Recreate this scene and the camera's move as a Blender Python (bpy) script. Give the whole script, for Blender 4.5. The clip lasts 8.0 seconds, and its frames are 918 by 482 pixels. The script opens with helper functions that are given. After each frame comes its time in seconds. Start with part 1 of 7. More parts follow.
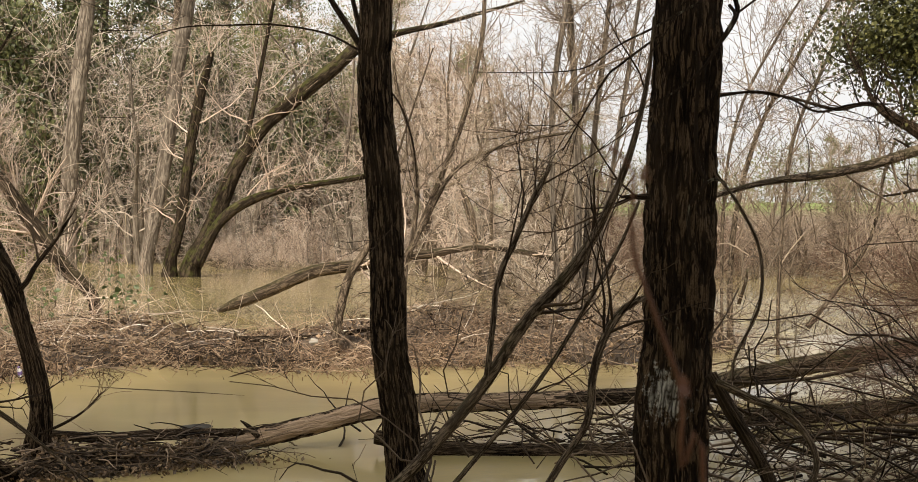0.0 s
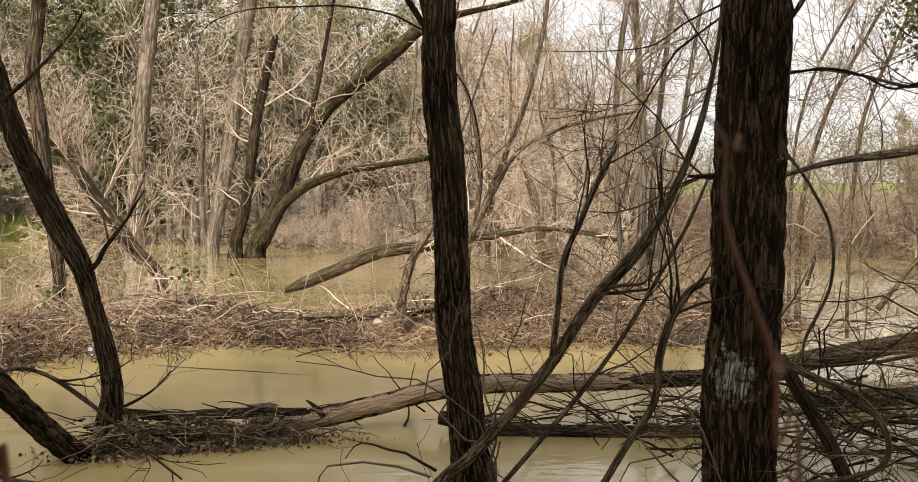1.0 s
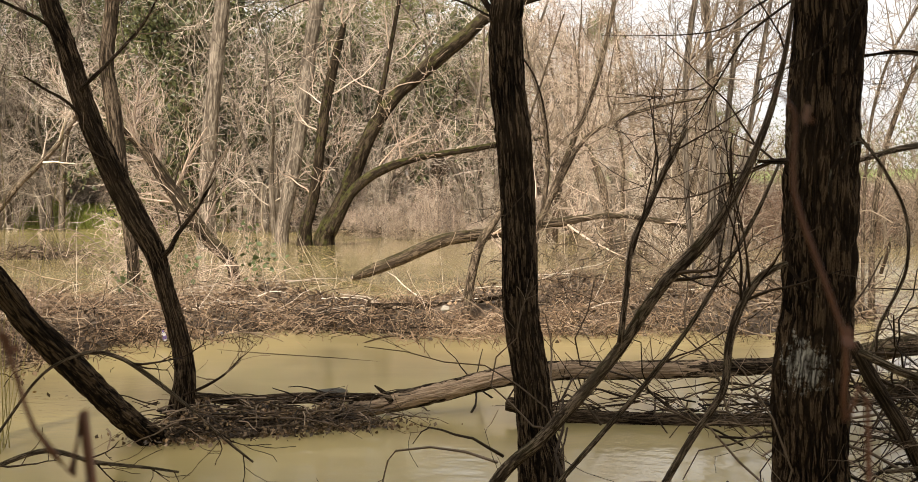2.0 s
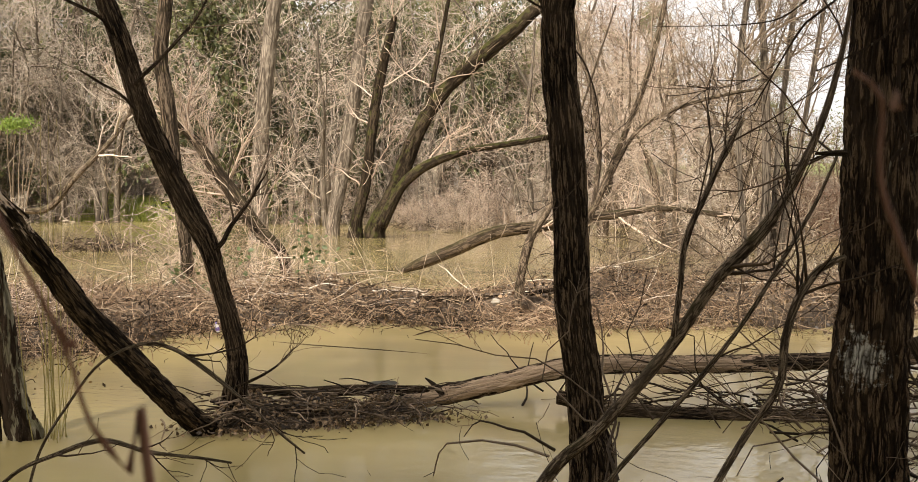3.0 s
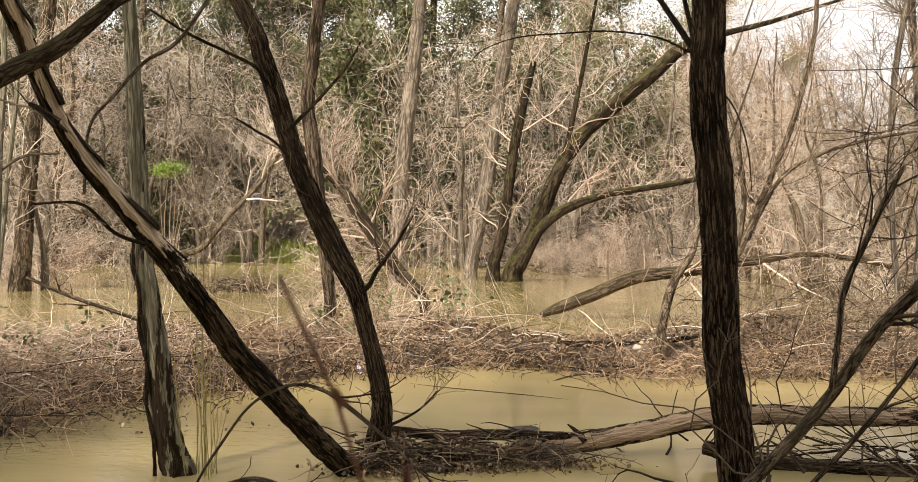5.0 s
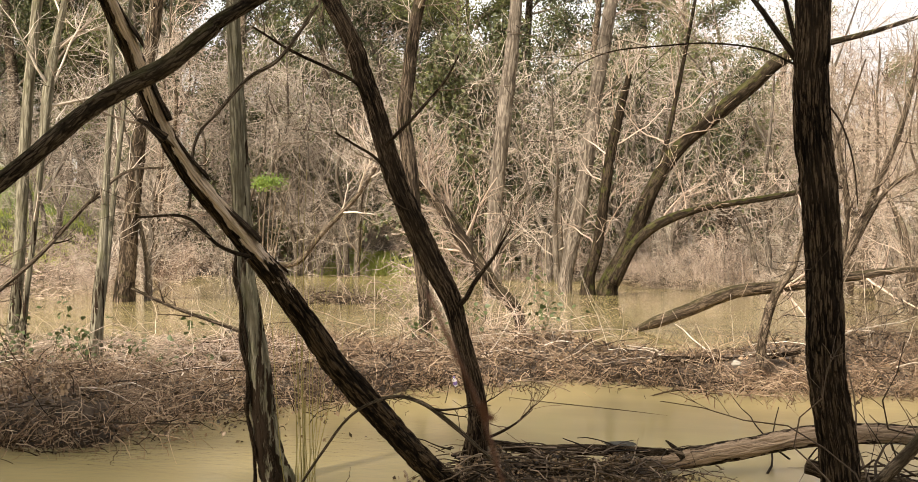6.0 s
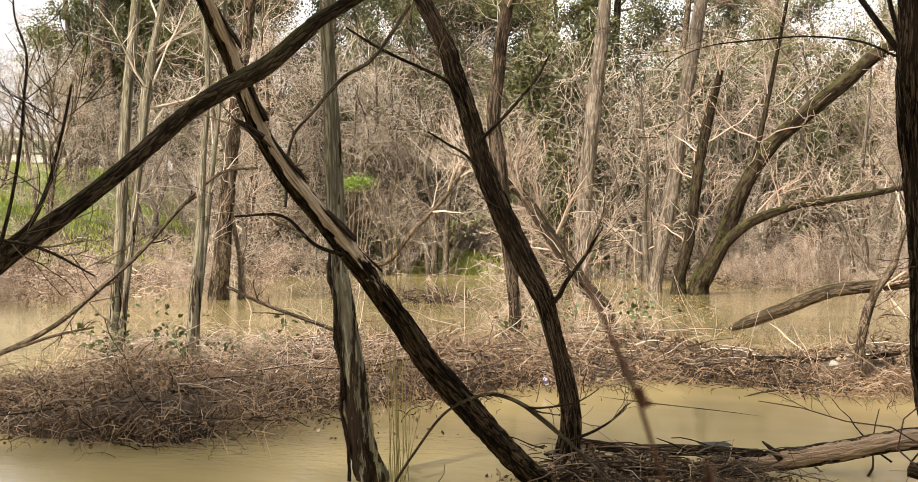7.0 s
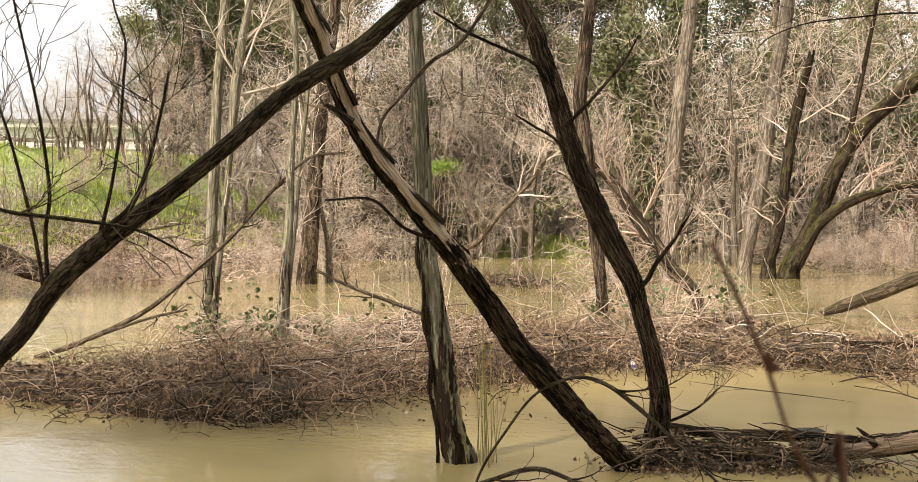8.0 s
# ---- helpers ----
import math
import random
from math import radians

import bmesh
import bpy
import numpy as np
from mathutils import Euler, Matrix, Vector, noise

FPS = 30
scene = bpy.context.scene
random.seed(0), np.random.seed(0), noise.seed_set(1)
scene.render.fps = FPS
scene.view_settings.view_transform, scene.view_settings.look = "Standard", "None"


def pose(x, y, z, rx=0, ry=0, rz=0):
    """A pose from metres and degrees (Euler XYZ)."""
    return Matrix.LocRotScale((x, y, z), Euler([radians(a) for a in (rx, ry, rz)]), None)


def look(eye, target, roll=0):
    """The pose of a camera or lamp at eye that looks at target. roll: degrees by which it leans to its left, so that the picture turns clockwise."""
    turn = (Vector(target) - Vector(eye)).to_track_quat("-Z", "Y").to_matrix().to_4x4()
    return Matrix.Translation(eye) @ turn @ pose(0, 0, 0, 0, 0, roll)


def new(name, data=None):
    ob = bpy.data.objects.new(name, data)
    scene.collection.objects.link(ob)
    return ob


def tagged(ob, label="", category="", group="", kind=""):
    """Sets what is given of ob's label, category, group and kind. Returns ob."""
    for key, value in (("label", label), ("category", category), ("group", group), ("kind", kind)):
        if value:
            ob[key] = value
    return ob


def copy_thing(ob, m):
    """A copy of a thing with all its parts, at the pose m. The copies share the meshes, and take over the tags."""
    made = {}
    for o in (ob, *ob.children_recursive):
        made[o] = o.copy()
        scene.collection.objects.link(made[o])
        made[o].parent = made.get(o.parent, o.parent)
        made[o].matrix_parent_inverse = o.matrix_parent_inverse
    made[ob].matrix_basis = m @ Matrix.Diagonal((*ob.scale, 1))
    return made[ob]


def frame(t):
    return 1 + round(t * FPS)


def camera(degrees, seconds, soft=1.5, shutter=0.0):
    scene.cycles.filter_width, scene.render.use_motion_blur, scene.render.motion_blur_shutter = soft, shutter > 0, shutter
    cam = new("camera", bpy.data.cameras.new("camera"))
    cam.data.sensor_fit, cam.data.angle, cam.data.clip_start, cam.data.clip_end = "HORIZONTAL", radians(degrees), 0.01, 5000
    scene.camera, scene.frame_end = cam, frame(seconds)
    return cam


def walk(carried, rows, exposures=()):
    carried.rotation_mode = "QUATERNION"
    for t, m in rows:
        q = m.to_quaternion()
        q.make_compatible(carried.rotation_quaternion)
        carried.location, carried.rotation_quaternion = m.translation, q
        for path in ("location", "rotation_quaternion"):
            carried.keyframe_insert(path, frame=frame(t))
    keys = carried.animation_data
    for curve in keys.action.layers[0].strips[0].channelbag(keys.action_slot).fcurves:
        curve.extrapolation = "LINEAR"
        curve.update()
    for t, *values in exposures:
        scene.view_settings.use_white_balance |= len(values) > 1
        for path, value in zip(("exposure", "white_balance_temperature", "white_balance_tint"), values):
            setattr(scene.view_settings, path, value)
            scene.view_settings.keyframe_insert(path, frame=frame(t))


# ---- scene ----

# ---------------------------------------------------------------- camera
cam = camera(43.0, 8.0, soft=0.3)
cam.data.dof.use_dof, cam.data.dof.focus_distance, cam.data.dof.aperture_fstop = True, 11.0, 16.0
PATH = [
    (0.0, pose(0.000, 0.000, 1.500, 89.00, 0.00, 0.00)),
    (0.5, pose(-0.003, 0.012, 1.500, 88.30, 0.09, 1.63)),
    (1.0, pose(-0.009, 0.013, 1.496, 88.09, 0.13, 3.07)),
    (1.5, pose(-0.008, 0.002, 1.492, 87.81, 0.24, 4.86)),
    (3.0, pose(-0.017, 0.024, 1.490, 87.14, 0.28, 8.84)),
    (3.5, pose(-0.026, 0.020, 1.492, 87.54, 0.48, 10.20)),
    (4.0, pose(-0.034, 0.008, 1.492, 88.51, 0.55, 11.62)),
    (4.5, pose(-0.050, 0.007, 1.496, 88.99, 0.26, 13.40)),
    (6.0, pose(-0.080, -0.008, 1.501, 89.94, -0.10, 20.12)),
    (6.5, pose(-0.092, -0.014, 1.497, 90.06, -0.12, 22.32)),
    (7.0, pose(-0.105, -0.017, 1.495, 89.90, 0.05, 24.43)),
    (7.5, pose(-0.116, -0.019, 1.491, 89.43, 0.21, 26.68)),
    (8.0, pose(-0.117, -0.032, 1.488, 89.14, 0.19, 28.60)),
]
walk(cam, PATH, exposures=((0.0, 0.57, 6750, 11), (1.0, 0.72, 6780, 11), (3.5, 0.86, 6830, 12), (4.5, 0.88, 6850, 12), (8.0, 0.98, 6800, 12)))

# ---------------------------------------------------------------- light: bright overcast sky
SUN_ELEVATION, SUN_TURN = 42.0, 200.0
world = bpy.data.worlds.new("overcast_sky")
scene.world = world
world.use_nodes = True
wt = world.node_tree
wt.nodes.clear()
sky = wt.nodes.new("ShaderNodeTexSky")
sky.sky_type = 'NISHITA'
sky.sun_disc = False
sky.sun_elevation, sky.sun_rotation = radians(SUN_ELEVATION), radians(SUN_TURN)
sky.air_density, sky.dust_density, sky.ozone_density = 1.0, 4.0, 1.0
grey = wt.nodes.new("ShaderNodeHueSaturation")
grey.inputs["Saturation"].default_value = 0.12
grey.inputs["Value"].default_value = 1.0
cloud = wt.nodes.new("ShaderNodeMix")
cloud.data_type = 'RGBA'
cloud.inputs["Factor"].default_value = 0.6
cloud.inputs["B"].default_value = (8.9, 9.1, 9.3, 1)
back = wt.nodes.new("ShaderNodeBackground")
back.inputs["Strength"].default_value = 0.09
wout = wt.nodes.new("ShaderNodeOutputWorld")
wt.links.new(sky.outputs[0], grey.inputs["Color"])
wt.links.new(grey.outputs[0], cloud.inputs["A"])
wt.links.new(cloud.outputs["Result"], back.inputs["Color"])
wt.links.new(back.outputs[0], wout.inputs["Surface"])

sun_data = bpy.data.lights.new("sun", 'SUN')
sun_data.energy, sun_data.angle, sun_data.color = 5.0, radians(4), (1.0, 0.94, 0.84)
sun = new("sun", sun_data)
sun_az = radians(SUN_TURN)
sun_dir = Vector((math.sin(sun_az) * math.cos(radians(SUN_ELEVATION)), math.cos(sun_az) * math.cos(radians(SUN_ELEVATION)),
                  math.sin(radians(SUN_ELEVATION))))
sun.matrix_world = look(sun_dir * 50, (0, 0, 0))


# ---------------------------------------------------------------- materials
def material(name):
    m = bpy.data.materials.new(name)
    m.use_nodes = True
    nt = m.node_tree
    return m, nt, nt.nodes["Principled BSDF"]


def node(nt, kind, **inputs):
    n = nt.nodes.new(kind)
    for k, v in inputs.items():
        n.inputs[k.replace("_", " ")].default_value = v
    return n


def ramp(nt, fac, *stops):
    n = nt.nodes.new("ShaderNodeValToRGB")
    els = n.color_ramp.elements
    while len(els) < len(stops):
        els.new(0.5)
    for e, (p, c) in zip(els, stops):
        e.position, e.color = p, (*c, 1)
    nt.links.new(fac, n.inputs["Fac"])
    return n.outputs["Color"]


def mixed(nt, fac, a, b, mode='MIX'):
    n = nt.nodes.new("ShaderNodeMix")
    n.data_type, n.blend_type = 'RGBA', mode
    for socket, v in (("Factor", fac), ("A", a), ("B", b)):
        if isinstance(v, (int, float)):
            n.inputs[socket].default_value = v
        elif isinstance(v, tuple):
            n.inputs[socket].default_value = (*v, 1)
        else:
            nt.links.new(v, n.inputs[socket])
    return n.outputs["Result"]


def maths(nt, op, a, b=0.0, c=0.0):
    n = nt.nodes.new("ShaderNodeMath")
    n.operation = op
    for s, v in zip(n.inputs, (a, b, c)):
        if isinstance(v, (int, float)):
            s.default_value = v
        else:
            nt.links.new(v, s)
    return n.outputs[0]


def stretched(nt, source, scale):
    tc = nt.nodes.new("ShaderNodeTexCoord")
    mp = nt.nodes.new("ShaderNodeMapping")
    mp.inputs["Scale"].default_value = scale
    nt.links.new(tc.outputs[source], mp.inputs["Vector"])
    return mp.outputs[0]


def noise_tex(nt, vec, scale, detail=4.0, rough=0.6):
    n = node(nt, "ShaderNodeTexNoise", Scale=scale, Detail=detail, Roughness=rough)
    nt.links.new(vec, n.inputs["Vector"])
    return n.outputs["Fac"]


def bumped(nt, bsdf, height, strength, distance):
    b = node(nt, "ShaderNodeBump", Strength=strength, Distance=distance)
    nt.links.new(height, b.inputs["Height"])
    nt.links.new(b.outputs[0], bsdf.inputs["Normal"])


def furrowed(nt, dark, mid, light, around, along):
    """Long interlaced ridges with pale tops and dark cracks, their lit and shaded tones put into the colour: around
    ridges a turn, along crossings a metre.
    Gives the relief, the colour and the crack depth."""
    warp = node(nt, "ShaderNodeTexNoise", Scale=1.0, Detail=2.0)
    nt.links.new(stretched(nt, "UV", (around * 0.5, along * 2.5, 1)), warp.inputs["Vector"])
    cuts = []
    for k, (wide, tall) in enumerate(((0.8, 0.45), (1.9, 1.1))):
        bent = mixed(nt, 0.36, stretched(nt, "UV", (around * wide, along * tall, 1)), warp.outputs["Color"], 'ADD')
        n = noise_tex(nt, bent, 1.0, 1.5, 0.4)
        cuts.append(maths(nt, 'ABSOLUTE', maths(nt, 'SUBTRACT', n, 0.5)))
    gap = maths(nt, 'MINIMUM', cuts[0], maths(nt, 'MULTIPLY_ADD', cuts[1], 1.1, 0.012))
    fibre = noise_tex(nt, stretched(nt, "UV", (around * 5.0, along * 2.2, 1)), 1.0, 6, 0.72)
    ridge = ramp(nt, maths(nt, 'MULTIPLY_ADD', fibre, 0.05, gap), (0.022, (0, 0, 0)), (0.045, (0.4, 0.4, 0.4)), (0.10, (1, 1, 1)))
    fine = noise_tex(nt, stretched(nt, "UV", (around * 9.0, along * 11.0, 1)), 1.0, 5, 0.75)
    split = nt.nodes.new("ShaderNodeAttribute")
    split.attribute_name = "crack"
    crack_shade = ramp(nt, split.outputs["Fac"], (0.35, (0, 0, 0)), (0.85, (1, 1, 1)))
    ridge_tops = maths(nt, 'MULTIPLY', ridge, maths(nt, 'MULTIPLY_ADD', fibre, 0.5, maths(nt, 'MULTIPLY', fine, 0.5)))
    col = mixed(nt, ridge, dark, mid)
    col = mixed(nt, ramp(nt, ridge_tops, (0.40, (0, 0, 0)), (0.66, (1, 1, 1))), col, light)
    # shade inside the modelled cracks, painted towards the near-black tone
    col = mixed(nt, maths(nt, 'MULTIPLY', crack_shade, 0.55), col, dark)
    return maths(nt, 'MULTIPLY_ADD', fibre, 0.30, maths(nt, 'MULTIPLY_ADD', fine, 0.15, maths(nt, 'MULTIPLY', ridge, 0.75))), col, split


def fine_grain(nt):
    return noise_tex(nt, stretched(nt, "Object", (60, 60, 9)), 1.0, 4, 0.7)


def bark_material(name, dark, mid, light, around=7.0, along=2.2, moss=0.0, lichen=None, moss_colour=(0.10, 0.11, 0.03), relief=0.016, torn=None):
    """Furrowed bark: u runs once round the stem, v along it in metres."""
    m, nt, bsdf = material(name)
    both, col, split = furrowed(nt, dark, mid, light, around, along)
    patch = noise_tex(nt, stretched(nt, "Object", (1, 1, 0.6)), 2.6, 4, 0.6)
    col = mixed(nt, maths(nt, 'MULTIPLY', ramp(nt, patch, (0.45, (0, 0, 0)), (0.75, (1, 1, 1))), 0.25), col, light)
    if moss:
        mm = noise_tex(nt, stretched(nt, "Object", (1, 1, 1)), 4.5, 5, 0.65)
        geo = nt.nodes.new("ShaderNodeNewGeometry")
        sep = nt.nodes.new("ShaderNodeSeparateXYZ")
        nt.links.new(geo.outputs["Normal"], sep.inputs[0])
        top = maths(nt, 'ADD', mm, maths(nt, 'MULTIPLY', sep.outputs["Z"], 0.22))
        col = mixed(nt, maths(nt, 'MULTIPLY', ramp(nt, top, (0.55, (0, 0, 0)), (0.68, (1, 1, 1))), moss), col, moss_colour)
    if torn:
        sep = nt.nodes.new("ShaderNodeSeparateXYZ")
        nt.links.new(stretched(nt, "Object", (1, 1, 1)), sep.inputs[0])
        strips = noise_tex(nt, stretched(nt, "Object", (16, 16, 1.6)), 1.0, 4, 0.7)
        low = maths(nt, 'SUBTRACT', strips, maths(nt, 'MULTIPLY', sep.outputs["Z"], 0.13 / torn[0]))
        mask = ramp(nt, low, (0.41, (0, 0, 0)), (0.45, (1, 1, 1)))
        col = mixed(nt, mask, col, mixed(nt, fine_grain(nt), torn[1], tuple(c * 4 for c in torn[1])))
        both = maths(nt, 'MULTIPLY_ADD', mask, 0.6, both)
    if lichen:
        tc = nt.nodes.new("ShaderNodeTexCoord")
        dist = node(nt, "ShaderNodeVectorMath")
        dist.operation = 'DISTANCE'
        dist.inputs[1].default_value = lichen[:3]
        nt.links.new(tc.outputs["Object"], dist.inputs[0])
        blot = noise_tex(nt, tc.outputs["Object"], 26, 6, 0.75)
        near = maths(nt, 'SUBTRACT', blot, maths(nt, 'MULTIPLY', dist.outputs["Value"], 0.62 / lichen[3] * 0.5))
        col = mixed(nt, maths(nt, 'MULTIPLY', ramp(nt, near, (0.29, (0, 0, 0)), (0.39, (1, 1, 1))), maths(nt, 'POWER', maths(nt, 'MINIMUM', both, 1.0), 2.0)), col, (0.42, 0.40, 0.35))
    nt.links.new(col, bsdf.inputs["Base Color"])
    bsdf.inputs["Roughness"].default_value = 0.88
    bsdf.inputs["Specular IOR Level"].default_value = 0.06
    bumped(nt, bsdf, both, 1.0, relief)
    return m


def peeled_material(name, wood_from, wood_to, u0, u1, dark, mid, light, wood, both_sides=0.0):
    """Bark that has come off in a strip between the turns u0 and u1, from v = wood_from to wood_to metres, and shows pale wood."""
    m, nt, bsdf = material(name)
    tc = nt.nodes.new("ShaderNodeTexCoord")
    sep = nt.nodes.new("ShaderNodeSeparateXYZ")
    nt.links.new(tc.outputs["UV"], sep.inputs[0])
    both, bark, split = furrowed(nt, dark, mid, light, 13.0, 7.0)
    grain = ramp(nt, noise_tex(nt, stretched(nt, "UV", (14, 1.1, 1)), 3.0, 8, 0.75), (0.34, tuple(c * 0.15 for c in wood)), (0.45, tuple(c * 0.65 for c in wood)), (0.64, wood))
    edge = noise_tex(nt, stretched(nt, "UV", (4, 2.5, 1)), 2.0, 4, 0.7)
    half = (u1 - u0) / 2
    du = maths(nt, 'ABSOLUTE', maths(nt, 'SUBTRACT', sep.outputs["X"], (u0 + u1) / 2))
    inside_u = maths(nt, 'MULTIPLY', maths(nt, 'SUBTRACT', half, du), 1.0 / half)
    dv = maths(nt, 'ABSOLUTE', maths(nt, 'SUBTRACT', sep.outputs["Y"], (wood_from + wood_to) / 2))
    inside_v = maths(nt, 'MULTIPLY', maths(nt, 'SUBTRACT', (wood_to - wood_from) / 2, dv), 1.2)
    inside = maths(nt, 'ADD', maths(nt, 'MINIMUM', inside_u, inside_v), maths(nt, 'MULTIPLY_ADD', edge, 2.2, -1.1))
    mask = ramp(nt, inside, (0.08, (0, 0, 0)), (0.16, (1, 1, 1)))
    nt.links.new(mixed(nt, mask, bark, grain), bsdf.inputs["Base Color"])
    bsdf.inputs["Roughness"].default_value = 0.85
    bsdf.inputs["Specular IOR Level"].default_value = 0.08
    bumped(nt, bsdf, maths(nt, 'MULTIPLY', both, maths(nt, 'SUBTRACT', 1.05, maths(nt, 'MULTIPLY', mask, 0.5))), 0.9, 0.012)
    return m


def twig_material(name, *colours):
    """Thin stems: each one its own shade, with a light grain."""
    m, nt, bsdf = material(name)
    geo = nt.nodes.new("ShaderNodeNewGeometry")
    step = 1.0 / max(1, len(colours) - 1)
    col = ramp(nt, geo.outputs["Random Per Island"], *[(i * step, c) for i, c in enumerate(colours)])
    grain = noise_tex(nt, stretched(nt, "Object", (1, 1, 1)), 9.0, 4, 0.7)
    col = mixed(nt, 0.6, col, ramp(nt, grain, (0.3, (0.55, 0.55, 0.55)), (0.7, (1.25, 1.25, 1.25))), 'MULTIPLY')
    nt.links.new(col, bsdf.inputs["Base Color"])
    bsdf.inputs["Roughness"].default_value = 0.8
    bsdf.inputs["Specular IOR Level"].default_value = 0.1
    return m


def leaf_material(name, through_light, *colours):
    m, nt, bsdf = material(name)
    geo = nt.nodes.new("ShaderNodeNewGeometry")
    step = 1.0 / max(1, len(colours) - 1)
    col = ramp(nt, geo.outputs["Random Per Island"], *[(i * step, c) for i, c in enumerate(colours)])
    clump = noise_tex(nt, stretched(nt, "Object", (1, 1, 1)), 0.9, 3, 0.6)
    col = mixed(nt, 0.7, col, ramp(nt, clump, (0.35, (0.6, 0.62, 0.6)), (0.65, (1.3, 1.25, 1.1))), 'MULTIPLY')
    nt.links.new(col, bsdf.inputs["Base Color"])
    bsdf.inputs["Roughness"].default_value = 0.5
    bsdf.inputs["Specular IOR Level"].default_value = 0.35
    if through_light:
        tr = nt.nodes.new("ShaderNodeBsdfTranslucent")
        nt.links.new(col, tr.inputs["Color"])
        mx = nt.nodes.new("ShaderNodeMixShader")
        mx.inputs[0].default_value = through_light
        nt.links.new(bsdf.outputs[0], mx.inputs[1])
        nt.links.new(tr.outputs[0], mx.inputs[2])
        nt.links.new(mx.outputs[0], nt.nodes["Material Output"].inputs["Surface"])
    return m


def water_material():
    m, nt, bsdf = material("muddy_water")
    swirl = noise_tex(nt, stretched(nt, "Object", (0.3, 0.7, 1)), 0.8, 4, 0.55)
    nt.links.new(ramp(nt, swirl, (0.3, (0.245, 0.192, 0.082)), (0.5, (0.325, 0.257, 0.110)), (0.72, (0.42, 0.338, 0.155))), bsdf.inputs["Base Color"])
    bsdf.inputs["Roughness"].default_value = 0.3
    bsdf.inputs["IOR"].default_value = 1.33
    bsdf.inputs["Specular IOR Level"].default_value = 0.15
    bsdf.inputs["Coat IOR"].default_value, bsdf.inputs["Coat Roughness"].default_value = 1.33, 0.02
    big = noise_tex(nt, stretched(nt, "Object", (0.9, 1.3, 1)), 0.9, 2, 0.5)
    drift = node(nt, "ShaderNodeTexNoise", Scale=0.8, Detail=2.0)
    nt.links.new(stretched(nt, "Object", (1, 1, 1)), drift.inputs["Vector"])
    flow = mixed(nt, 0.5, stretched(nt, "Object", (0.8, 1.3, 1)), drift.outputs["Color"], 'ADD')
    fine = noise_tex(nt, flow, 9.0, 3, 0.55)
    busy = ramp(nt, noise_tex(nt, stretched(nt, "Object", (0.25, 0.4, 1)), 0.8, 3, 0.5), (0.5, (0, 0, 0)), (0.68, (1, 1, 1)))
    # quick water: riffles where the stream runs round the bar
    tc = nt.nodes.new("ShaderNodeTexCoord")
    quick = None
    for centre, reach, rapid in (((5.0, 17.5, 0), 9.0, 3.6), ((-16.0, 15.0, 0), 10.0, 3.4), ((3.0, 8.8, 0), 3.6, 1.7), ((-7.2, 5.0, 0), 4.6, 0.95), ((-3.9, 7.3, 0), 2.0, 1.4), ((-5.1, 6.9, 0), 1.5, 1.9),
                                 ((-1.0, 26.0, 0), 12.0, 0.7), ((-14.0, 26.0, 0), 12.0, 0.7), ((0.3, 6.6, 0), 1.6, 1.0), ((-0.9, 9.6, 0), 1.2, 0.6)):
        far = node(nt, "ShaderNodeVectorMath")
        far.operation = 'DISTANCE'
        far.inputs[1].default_value = centre
        nt.links.new(tc.outputs["Object"], far.inputs[0])
        zone = maths(nt, 'MULTIPLY', maths(nt, 'MAXIMUM', maths(nt, 'SUBTRACT', 1.0, maths(nt, 'DIVIDE', far.outputs["Value"], reach)), 0.0), rapid)
        quick = zone if quick is None else maths(nt, 'MAXIMUM', quick, zone)
    ripple = maths(nt, 'ADD', maths(nt, 'MULTIPLY_ADD', busy, 0.09, 0.026), maths(nt, 'MULTIPLY', maths(nt, 'MULTIPLY', quick, quick), 0.09))
    height = maths(nt, 'MULTIPLY_ADD', fine, ripple, maths(nt, 'MULTIPLY', big, 0.16))
    nt.links.new(maths(nt, 'MINIMUM', maths(nt, 'MULTIPLY_ADD', quick, 0.9, 0.75), 1.0), bsdf.inputs["Coat Weight"])
    bumped(nt, bsdf, height, 1.0, 0.05)
    nt.links.new(bsdf.inputs["Normal"].links[0].from_socket, bsdf.inputs["Coat Normal"])
    return m


